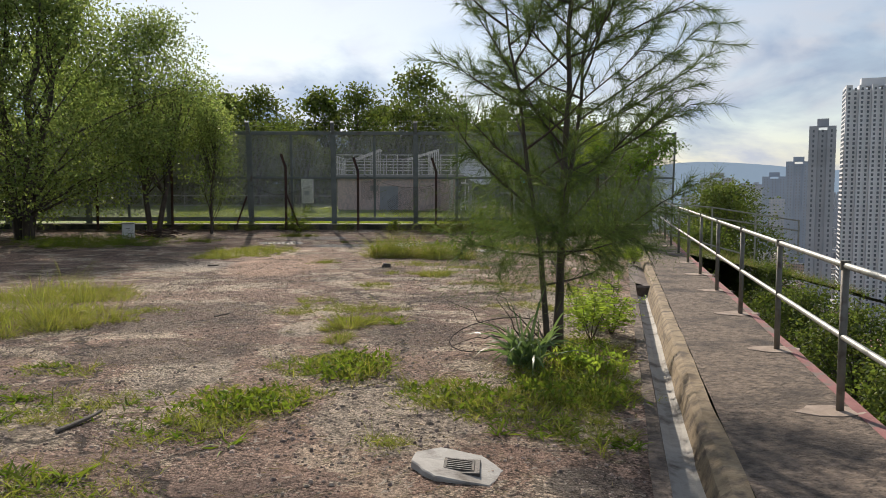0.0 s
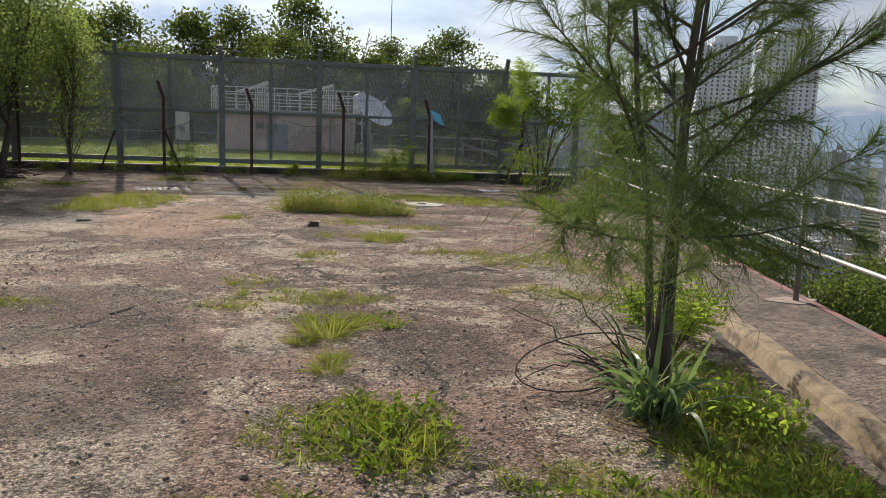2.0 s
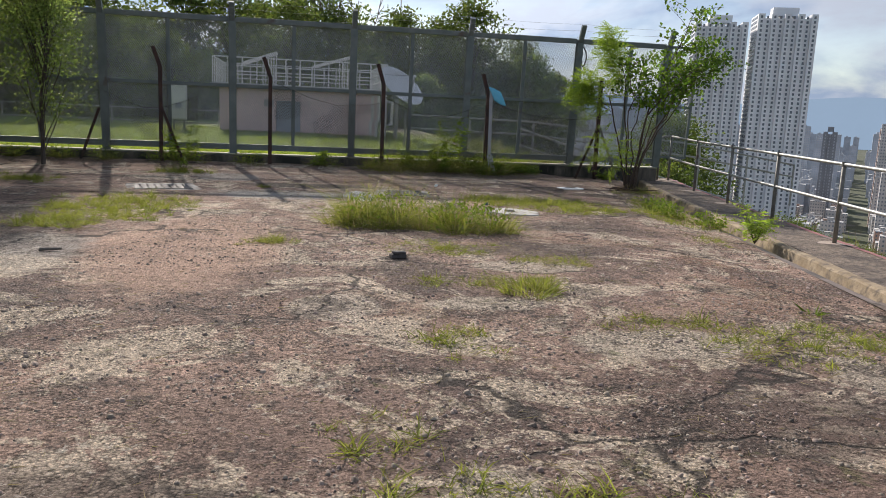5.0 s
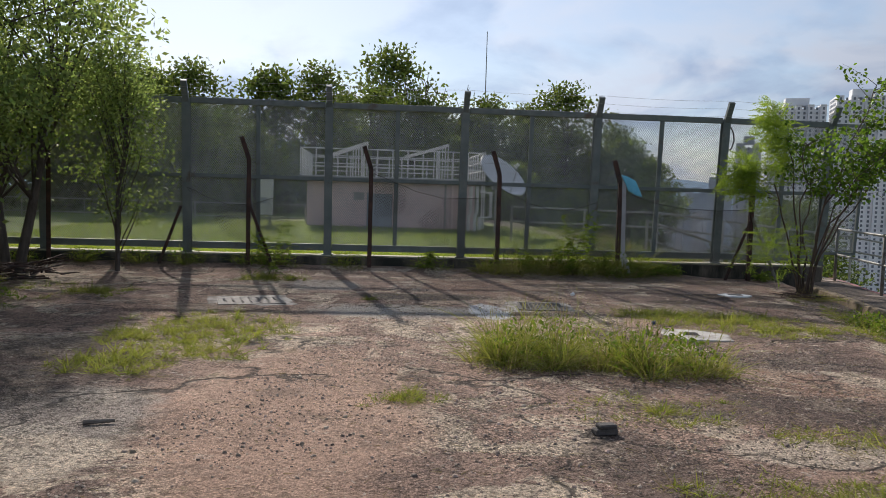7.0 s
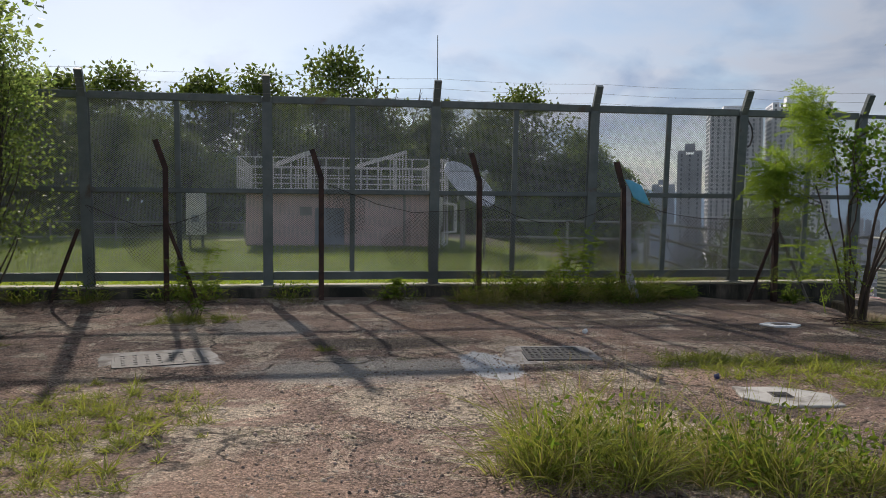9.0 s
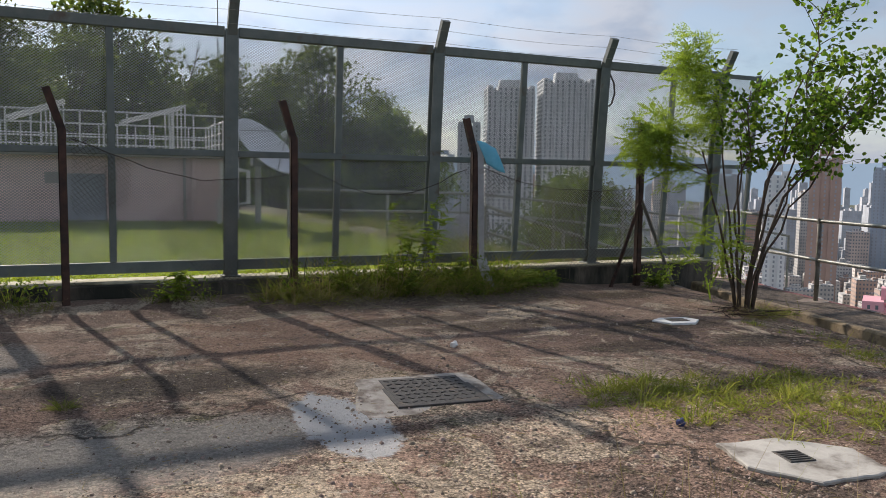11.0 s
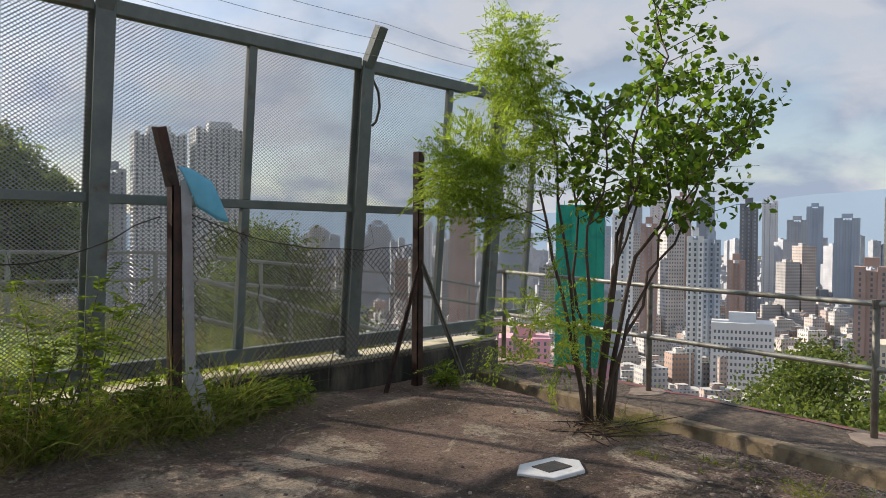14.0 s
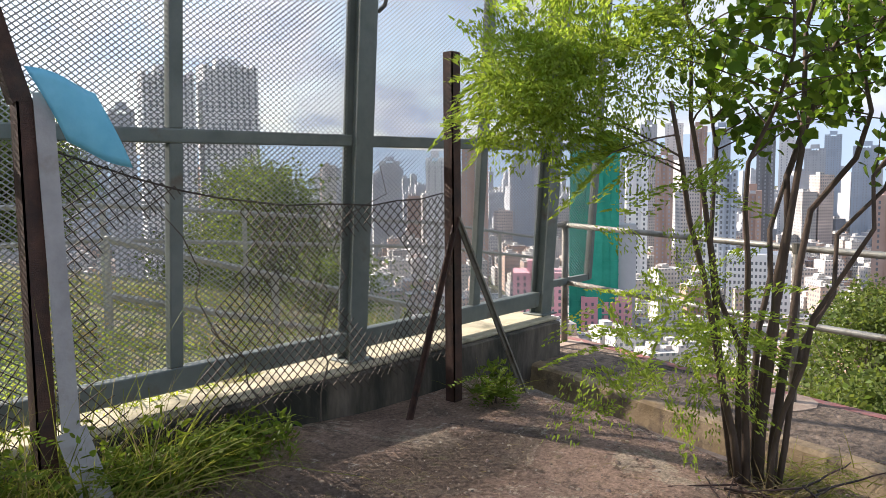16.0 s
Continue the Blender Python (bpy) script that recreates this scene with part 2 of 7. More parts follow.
M_BLUE = mat("cyan_plate", (0.10, 0.42, 0.60), (0.16, 0.52, 0.70), 5.0, 0.5, bump=0.1, spots=(0.45, 0.66, 0.72), spot_scale=4, spot_at=(0.58, 0.8))


# ---- the plan ----
def rail_x(y):
    return 2.96 + 0.205 * (y - 5.79)


def kerb_x(y):
    return 1.53 + 0.217 * (y - 4.12)


def rim_x(y):
    return 1.10 + 0.2215 * (y - 3.99)


def smooth(a, b, t):
    t = min(1, max(0, (t - a) / (b - a)))
    return t * t * (3 - 2 * t)


def yard_z(x, y):
    """Height of the trodden concrete yard."""
    d = rim_x(y) - x
    worn = 0.10 * (1 - smooth(0.0, 1.6, d))
    step = 0.22 * smooth(0, 0.05, x - (5.12 + 0.26 * (y - 23.5) + 0.10 * noise.noise((y * 1.4, 0, 2))))      # broken edge of the slab by the corner
    k = smooth(22.7, 23.3, y)
    z = 0.08 * smooth(17, 25, y) + 0.10 * smooth(24.55, 24.95, y) * (1 - smooth(3.0, 4.6, x)) - worn * (1 - k) - step * k
    return z + 0.018 * noise.noise((x * 0.5, y * 0.5, 0.3)) + 0.008 * noise.noise((x * 2.3, y * 2.3, 4.1))


WALK_Z = -0.15


def walk_z(y):
    """Height of the walkway, which rises gently towards the low wall."""
    return WALK_Z + 0.0085 * max(0.0, y - 6.0) + 0.03 * smooth(24.2, 25.2, y)


FENCE_Y, WALL_TOP = 25.36, 0.34
CITY_Z = -95.0


def hill_z(x, y):
    """The hill round the yard, falling to the city plain."""
    if y < 26:
        s = x - (rail_x(y) + 0.12)
    else:
        s = x - (7.8 - 0.10 * (y - 26))
    s = max(s, -60 - x - 0.2 * y, -40 - y, (y - 78) * 0.8)
    if s <= 0:
        return -0.75
    return -0.75 - (CITY_Z + 0.75) * -1 * (1 - math.exp(-(s / 75.0) ** 1.15)) + 1.6 * noise.noise((x * 0.06, y * 0.06, 0)) * smooth(0, 20, s)


def build_ground():
    """One sheet to the horizon."""
    xs = [-4800, -2400, -1200, -600, -300, -180, -120, -90] + list(range(-75, 0, 5)) + [i * 0.8 for i in range(0, 40)] + list(range(32, 80, 4)) + [80, 90, 105, 120, 140, 170, 200, 260, 330, 420, 600, 1000, 1800, 3000, 4800]
    ys = [-4800, -2000, -800, -300, -150, -100, -70] + list(range(-50, 0, 5)) + [i * 1.5 for i in range(0, 54)] + [83, 88, 95, 105, 120, 140, 170, 210, 260, 330, 420, 600, 1000, 1800, 3000, 4800]
    m = Mesh()
    m.smooth = True
    for y in ys:
        for x in xs:
            m.v.append((x, y, hill_z(x, y)))
    n = len(xs)
    for j in range(len(ys) - 1):
        for i in range(n - 1):
            m.f.append((j * n + i, j * n + i + 1, (j + 1) * n + i + 1, (j + 1) * n + i))
    g = mat("hillside_soil_and_scrub", (0.035, 0.045, 0.02), (0.085, 0.09, 0.045), 0.12, 0.95, bump=0.6, bscale=0.8, spots=(0.15, 0.14, 0.12), spot_scale=0.02, spot_at=(0.56, 0.66), bdist=0.3)
    tagged(part("ground", m, g), "scrub-covered hillside falling to the city plain", "ground", kind="structure")


build_ground()


def yard_material():
    m = bpy.data.materials.new("worn_yard_concrete")
    m.use_nodes = True
    nt = m.node_tree
    N, L = nt.nodes.new, nt.links.new
    b = nt.nodes["Principled BSDF"]
    b.inputs["Roughness"].default_value = 0.93
    b.inputs["Specular IOR Level"].default_value = 0.25
    tc = N("ShaderNodeTexCoord")
    vec = tc.outputs["Object"]

    def noise_at(scale, detail=6, rough=0.6, off=0.0, dist=0.0):
        n = N("ShaderNodeTexNoise"); n.inputs["Scale"].default_value = scale; n.inputs["Detail"].default_value = detail
        n.inputs["Roughness"].default_value = rough; n.inputs["Distortion"].default_value = dist
        mp = N("ShaderNodeMapping"); mp.inputs["Location"].default_value = (off, off * 0.7, off * 1.3)
        L(vec, mp.inputs[0]); L(mp.outputs[0], n.inputs["Vector"])
        return n.outputs["Fac"]

    def ramp(fac, a, c):
        r = N("ShaderNodeMapRange"); r.inputs[1].default_value, r.inputs[2].default_value = a, c
        L(fac, r.inputs[0])
        return r.outputs[0]

    def blend(fac, base, top, mode="MIX", k=1.0):
        x = N("ShaderNodeMix"); x.data_type = "RGBA"; x.blend_type = mode
        if k != 1.0:
            mu = N("ShaderNodeMath"); mu.operation = "MULTIPLY"; mu.inputs[1].default_value = k
            L(fac, mu.inputs[0]); fac = mu.outputs[0]
        L(fac, x.inputs[0])
        for sock, val in ((x.inputs[6], base), (x.inputs[7], top)):
            if isinstance(val, tuple):
                sock.default_value = (*val, 1)
            else:
                L(val, sock)
        return x.outputs[2]

    def place(cx, cy, rx, ry, off, soft=0.35, rough=0.9, scale=1.6):
        """Mask of one stain with a ragged edge, at its place on the yard."""
        mp = N("ShaderNodeMapping"); mp.vector_type = "POINT"
        mp.inputs["Location"].default_value = (-cx / rx, -cy / ry, 0); mp.inputs["Scale"].default_value = (1 / rx, 1 / ry, 0)
        L(vec, mp.inputs[0])
        ln = N("ShaderNodeVectorMath"); ln.operation = "LENGTH"
        L(mp.outputs[0], ln.inputs[0])
        ad = N("ShaderNodeMath"); ad.operation = "MULTIPLY_ADD"; ad.inputs[1].default_value = rough
        L(noise_at(scale, 7, 0.7, off), ad.inputs[0]); L(ln.outputs["Value"], ad.inputs[2])
        return ramp(ad.outputs[0], 1.0 + rough * 0.5, 1.0 + rough * 0.5 - soft)

    ragged_edge = noise_at(2.3, 7, 0.7, 3.0)

    def family(spots, soft=0.2, rough=1.2):
        """Mask of several patches of one tone, with one ragged edge."""
        near = None
        for cx, cy, rx, ry in spots:
            mp = N("ShaderNodeMapping"); mp.vector_type = "POINT"
            mp.inputs["Location"].default_value = (-cx / rx, -cy / ry, 0); mp.inputs["Scale"].default_value = (1 / rx, 1 / ry, 0)
            L(vec, mp.inputs[0])
            ln = N("ShaderNodeVectorMath"); ln.operation = "LENGTH"
            L(mp.outputs[0], ln.inputs[0])
            if near is None:
                near = ln.outputs["Value"]
            else:
                mn = N("ShaderNodeMath"); mn.operation = "MINIMUM"
                L(near, mn.inputs[0]); L(ln.outputs["Value"], mn.inputs[1])
                near = mn.outputs[0]
        ad = N("ShaderNodeMath"); ad.operation = "MULTIPLY_ADD"; ad.inputs[1].default_value = rough
        L(ragged_edge, ad.inputs[0]); L(near, ad.inputs[2])
        return ramp(ad.outputs[0], 1.0 + rough * 0.5, 1.0 + rough * 0.5 - soft)

    col = blend(ramp(noise_at(0.45, 6, 0.65, 1.0, 0.6), 0.38, 0.62), (0.43, 0.295, 0.23), (0.175, 0.12, 0.10))
    col = blend(ramp(noise_at(1.0, 8, 0.75, 5.0, 0.8), 0.515, 0.54), col, (0.56, 0.465, 0.36), k=0.9)      # bare pale screed
    col = blend(ramp(noise_at(0.33, 5, 0.6, 9.0, 0.5), 0.55, 0.64), col, (0.30, 0.18, 0.125), k=0.6)      # reddish soil
    path = place(-3.2, 15.6, 1.1, 2.6, 3.0)
    col = blend(path, col, (0.56, 0.37, 0.275), k=0.85)                       # red earth path
    col = blend(place(-2.3, 20.5, 1.3, 0.6, 14.0, 0.3, 1.0, 2.2), col, (0.36, 0.335, 0.30), k=0.75)        # grey cement by the manhole
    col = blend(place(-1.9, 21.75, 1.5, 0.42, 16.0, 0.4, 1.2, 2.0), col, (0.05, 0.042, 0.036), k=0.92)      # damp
    col = blend(place(-4.9, 15.3, 0.9, 1.2, 20.0, 0.3, 1.1, 2.0), col, (0.33, 0.305, 0.275), k=0.7)
    col = blend(place(-3.4, 22.9, 0.7, 0.8, 22.0, 0.3, 1.0, 2.4), col, (0.35, 0.33, 0.30), k=0.75)
    col = blend(place(0.82, 4.1, 0.27, 0.33, 23.0, 0.15, 0.4, 3.0), col, (0.12, 0.105, 0.092), k=0.8)
    col = blend(place(1.5, 24.5, 4.5, 0.55, 69.0, 0.5, 1.3, 1.4), col, (0.10, 0.078, 0.062), k=0.65)      # darker soil band along the wall
    col = blend(family(((-1.5, 8.4, 0.28, 0.5), (-1.3, 9.75, 0.3, 0.55), (0.4, 12.0, 0.7, 0.4), (1.3, 9.0, 0.5, 0.9), (1.6, 11.0, 0.5, 0.7), (0.2, 14.6, 0.6, 0.35), (-0.6, 13.1, 0.5, 0.25), (-2.1, 6.3, 0.4, 0.9), (-0.3, 5.2, 0.6, 0.9),
                        (-1.8, 13.0, 0.4, 0.5), (-4.7, 14.6, 0.6, 0.5))), col, (0.50, 0.425, 0.34), k=0.85)      # bare smooth screed
    col = blend(family(((-3.2, 9.2, 1.4, 1.3), (0.3, 10.6, 0.9, 0.5), (-0.3, 8.0, 0.6, 0.9), (0.6, 15.6, 1.2, 0.5), (-5.5, 17.2, 1.0, 1.6), (1.6, 17.5, 1.2, 0.5), (-1.0, 14.3, 0.4, 0.9), (-2.6, 7.2, 1.0, 0.7)), 0.25),
                col, (0.125, 0.09, 0.075), k=0.72)                                                           # dark bare aggregate; the patch at (-5.5, 17.2) is painted tree shade
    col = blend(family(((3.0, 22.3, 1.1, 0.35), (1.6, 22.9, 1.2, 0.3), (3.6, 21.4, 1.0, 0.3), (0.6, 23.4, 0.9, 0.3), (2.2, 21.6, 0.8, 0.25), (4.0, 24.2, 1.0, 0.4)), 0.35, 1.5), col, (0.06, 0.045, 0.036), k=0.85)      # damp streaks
    col = blend(place(-3.35, 16.1, 0.26, 0.18, 24.0, 0.5, 0.8, 3.0), col, (0.07, 0.055, 0.045), k=0.7)
    col = blend(ramp(noise_at(1.7, 9, 0.8, 13.0, 0.4), 0.53, 0.60), col, (0.085, 0.068, 0.058), k=0.7)      # dark lichen and damp
    col = blend(ramp(noise_at(2.6, 8, 0.75, 21.0, 0.5), 0.59, 0.65), col, (0.115, 0.125, 0.045), k=0.6)    # moss
    # coarse aggregate: stones of their own tone, with dark joints
    fine = noise_at(42.0, 6, 0.8, 2.0)
    jit = N("ShaderNodeMix"); jit.data_type = "RGBA"; jit.inputs[0].default_value = 0.012
    jn = N("ShaderNodeTexNoise"); jn.inputs["Scale"].default_value = 40.0
    L(vec, jn.inputs["Vector"]); L(vec, jit.inputs[6]); L(jn.outputs["Color"], jit.inputs[7])
    v = N("ShaderNodeTexVoronoi"); v.inputs["Scale"].default_value = 62.0
    L(jit.outputs[2], v.inputs["Vector"])
    tone = N("ShaderNodeSeparateColor")
    L(v.outputs["Color"], tone.inputs[0])
    col = blend(ramp(noise_at(3.4, 8, 0.75, 33.0, 0.6), 0.585, 0.635), col, (0.075, 0.058, 0.05), k=0.75)     # small damp stains
    col = blend(ramp(noise_at(5.2, 7, 0.7, 37.0, 0.4), 0.63, 0.68), col, (0.58, 0.51, 0.43), k=0.7)       # chipped pale spots
    stone = blend(ramp(tone.outputs[0], 0.0, 1.0), (0.52, 0.51, 0.5), (1.6, 1.57, 1.54))
    stone = blend(ramp(v.outputs["Distance"], 0.45, 0.8), stone, (0.3, 0.29, 0.28))
    soft = blend(ramp(fine, 0.36, 0.64), (0.35, 0.34, 0.33), (1.95, 1.9, 1.86))
    far = place(1.0, 25.0, 6.5, 4.6, 27.0, 0.4, 0.5)                     # finer dust and soil towards the fence
    keepg = N("ShaderNodeMath"); keepg.operation = "SUBTRACT"
    L(ramp(noise_at(0.8, 5, 0.7, 51.0), 0.38, 0.55), keepg.inputs[0]); L(far, keepg.inputs[1]); keepg.use_clamp = True
    col = blend(far, col, (0.30, 0.225, 0.175), k=0.2)
    soft = blend(far, soft, blend(ramp(fine, 0.3, 0.7), (0.6, 0.59, 0.58), (1.5, 1.49, 1.47)), k=0.8)
    col = blend(keepg.outputs[0], blend(ramp(fine, -1.0, -0.5), col, soft, "MULTIPLY"), blend(ramp(fine, -1.0, -0.5), col, stone, "MULTIPLY"))
    # open pits between the stones, their shade painted dark, and pale chips
    pit = ramp(noise_at(21.0, 5, 0.7, 71.0, 0.3), 0.54, 0.60)
    keepp = N("ShaderNodeMath"); keepp.operation = "MULTIPLY_ADD"; keepp.inputs[1].default_value = -0.55; keepp.inputs[2].default_value = 1.0
    L(far, keepp.inputs[0])
    pm = N("ShaderNodeMath"); pm.operation = "MULTIPLY"
    L(pit, pm.inputs[0]); L(keepp.outputs[0], pm.inputs[1])
    col = blend(pm.outputs[0], col, (0.36, 0.34, 0.33), "MULTIPLY", k=0.85)
    chip = ramp(noise_at(15.0, 4, 0.65, 83.0, 0.5), 0.635, 0.67)
    col = blend(chip, col, (0.60, 0.53, 0.45), k=0.6)
    col = blend(ramp(fine, -1.0, -0.5), col, (1.17, 1.175, 1.17), "MULTIPLY")
    col = blend(path, col, (0.50, 0.335, 0.25), k=0.5)
    col = blend(place(5.65, 24.3, 0.42, 1.0, 88.0, 0.25, 0.5), col, (0.25, 0.225, 0.195), k=0.8)           # bare grey base under the broken slab
    col = blend(place(-2.3, 20.3, 1.25, 0.6, 14.0, 0.3, 1.0, 2.2), col, (0.42, 0.40, 0.37), k=0.55)
    col = blend(place(-1.04, 20.45, 0.30, 0.72, 28.0, 0.10, 1.3, 3.2), col, (0.66, 0.67, 0.69), k=0.9)       # white cement spill
    # long cracks
    cr = N("ShaderNodeTexVoronoi"); cr.feature = "DISTANCE_TO_EDGE"; cr.inputs["Scale"].default_value = 0.55
    wob = N("ShaderNodeTexNoise"); wob.inputs["Scale"].default_value = 1.6; wob.inputs["Detail"].default_value = 6
    L(vec, wob.inputs["Vector"])
    wv = N("ShaderNodeMix"); wv.data_type = "RGBA"; wv.inputs[0].default_value = 0.5
    L(vec, wv.inputs[6]); L(wob.outputs["Color"], wv.inputs[7]); L(wv.outputs[2], cr.inputs["Vector"])
    crack = ramp(cr.outputs["Distance"], 0.010, 0.003)
    ck = N("ShaderNodeMath"); ck.operation = "MULTIPLY"
    L(crack, ck.inputs[0]); L(ramp(noise_at(0.9, 5, 0.6, 41.0), 0.44, 0.50), ck.inputs[1])
    nf = N("ShaderNodeMath"); nf.operation = "MULTIPLY_ADD"; nf.inputs[1].default_value = -0.85; nf.inputs[2].default_value = 1.0
    L(far, nf.inputs[0])
    cf = N("ShaderNodeMath"); cf.operation = "MULTIPLY"
    L(ck.outputs[0], cf.inputs[0]); L(nf.outputs[0], cf.inputs[1])
    ck = cf
    col = blend(ck.outputs[0], col, (0.04, 0.033, 0.028), k=0.85)
    L(col, b.inputs["Base Color"])
    bp = N("ShaderNodeBump"); bp.inputs["Strength"].default_value = 1.0; bp.inputs["Distance"].default_value = 0.05
    hs = N("ShaderNodeMath"); hs.operation = "SUBTRACT"
    hv = N("ShaderNodeMath"); hv.operation = "MULTIPLY_ADD"; hv.inputs[1].default_value = -0.35
    L(v.outputs["Distance"], hv.inputs[0])
    hp = N("ShaderNodeMath"); hp.operation = "MULTIPLY_ADD"; hp.inputs[1].default_value = -0.5
    L(pm.outputs[0], hp.inputs[0]); L(fine, hp.inputs[2]); L(hp.outputs[0], hv.inputs[2])
    L(hv.outputs[0], hs.inputs[0]); L(ck.outputs[0], hs.inputs[1])
    L(hs.outputs[0], bp.inputs["Height"]); L(bp.outputs[0], b.inputs["Normal"])
    return m


def build_yard():
    m = Mesh()
    m.smooth = True
    ys = [-16 + i * 0.25 for i in range(int((25.30 + 16) / 0.25))] + [25.30]
    for y in ys:
        for k in range(120):
            u = k / 119
            x = rim_x(y) - 40 * u ** 1.9
            m.v.append((x, y, yard_z(x, y)))
    for j in range(len(ys) - 1):
        for k in range(119):
            a = j * 120 + k
            m.f.append((a, a + 120, a + 121, a + 1))
    # skirt at the channel's edge
    n = len(m.v)
    for y in ys:
        m.v.append((rim_x(y), y, -0.5))
    for j in range(len(ys) - 1):
        m.f.append((j * 120, n + j, n + j + 1, (j + 1) * 120))
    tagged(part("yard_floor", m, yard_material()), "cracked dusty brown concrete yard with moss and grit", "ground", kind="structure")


build_yard()


def along(f, y0, y1, step=1.1):
    n = max(2, int((y1 - y0) / step))
    return [(f(y0 + (y1 - y0) * i / n), y0 + (y1 - y0) * i / n) for i in range(n + 1)]


def strip(name, prof, y0, y1, material, label, category, step=0.6, jitter=0.008):
    """Sweeps a profile (list of functions y -> (x, z)) along y."""
    m = Mesh()
    n = max(2, int((y1 - y0) / step))
    for i in range(n + 1):
        y = y0 + (y1 - y0) * i / n
        for k, p in enumerate(prof):
            x, z = p(y)
            m.v.append((x + jitter * noise.noise((k * 3.1, y * 1.7, 1)), y, z + jitter * noise.noise((k * 5.3, y * 2.1, 7))))
    w = len(prof)
    for i in range(n):
        for k in range(w - 1):
            a = i * w + k
            m.f.append((a, a + 1, a + w + 1, a + w))
    return tagged(part(name, m, material), label, category, kind="structure")


strip("walkway", [lambda y: (kerb_x(y) + 0.15, walk_z(y) - 0.002), lambda y: (rail_x(y) - 0.4, walk_z(y)), lambda y: (rail_x(y) + 0.02, walk_z(y)), lambda y: (rail_x(y) + 0.12, walk_z(y))],
      -16, 26.1, M_WALKWAY, "stained grey-brown concrete walkway along the railing", "pavement")
strip("walkway_edge", [lambda y: (rail_x(y) + 0.10, walk_z(y) + 0.006), lambda y: (rail_x(y) + 0.2, walk_z(y) + 0.006), lambda y: (rail_x(y) + 0.205, -1.6)], -16, 26.1, M_REDEDGE, "faded red painted outer edge of the walkway", "edge")
strip("kerb", [lambda y: (kerb_x(y) - 0.09, -0.55), lambda y: (kerb_x(y) - 0.075, -0.34), lambda y: (kerb_x(y) - 0.022, -0.185), lambda y: (kerb_x(y) + 0.006, walk_z(y) - 0.016), lambda y: (kerb_x(y) + 0.034, walk_z(y) + 0.004), lambda y: (kerb_x(y) + 0.14, walk_z(y) + 0.004)], -16, 26.1, M_KERB, "stained ochre kerb face beside the channel", "kerb", 0.3, 0.012)
strip("channel_rim", [lambda y: (rim_x(y) - 0.01, -0.094), lambda y: (rim_x(y) + 0.09, -0.098), lambda y: (rim_x(y) + 0.10, -0.13), lambda y: (rim_x(y) + 0.105, -0.4)], -16, 13.5, M_WALKWAY, "worn concrete rim of the drainage channel", "kerb", 0.5, 0.012)
strip("channel", [lambda y: (rim_x(y) + 0.10, -0.30), lambda y: (rim_x(y) + 0.2, -0.335), lambda y: (kerb_x(y) - 0.10, -0.335), lambda y: (kerb_x(y) - 0.06, -0.315)], -16, 13.5, M_PALE, "pale mortar drainage channel with dirty water stains", "channel")
strip("channel_fill", [lambda y: (rim_x(y) + 0.002, -0.10), lambda y: (0.5 * rim_x(y) + 0.5 * kerb_x(y), -0.13), lambda y: (kerb_x(y) - 0.002, -0.20)], 13.5, 25.2, M_CONC, "silted drainage channel filled with soil", "channel")

# soil face where the open channel ends
m = Mesh().box(rim_x(13.5) - 0.02, kerb_x(13.5) + 0.02, 13.4, 13.8, -0.6, -0.155, bevel=0.03)
tagged(part("channel_end", m, M_CONC), "earth and mortar blocking the end of the channel", "channel", kind="structure")

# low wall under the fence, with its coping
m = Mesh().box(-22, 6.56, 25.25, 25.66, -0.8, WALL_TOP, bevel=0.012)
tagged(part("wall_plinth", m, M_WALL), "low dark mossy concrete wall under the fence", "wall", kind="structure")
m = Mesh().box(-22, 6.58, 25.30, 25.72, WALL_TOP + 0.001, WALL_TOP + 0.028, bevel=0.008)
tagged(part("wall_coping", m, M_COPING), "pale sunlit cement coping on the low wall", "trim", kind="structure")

# ---- tall mesh fence ----
POST_X = [-16.6, -14.0, -11.4, -8.8, -6.17, -3.50, -0.88, 1.75, 4.37, 6.60]
RAIL_TOP, RAIL_MID, RAIL_LOW = 3.24, 1.84, 0.51


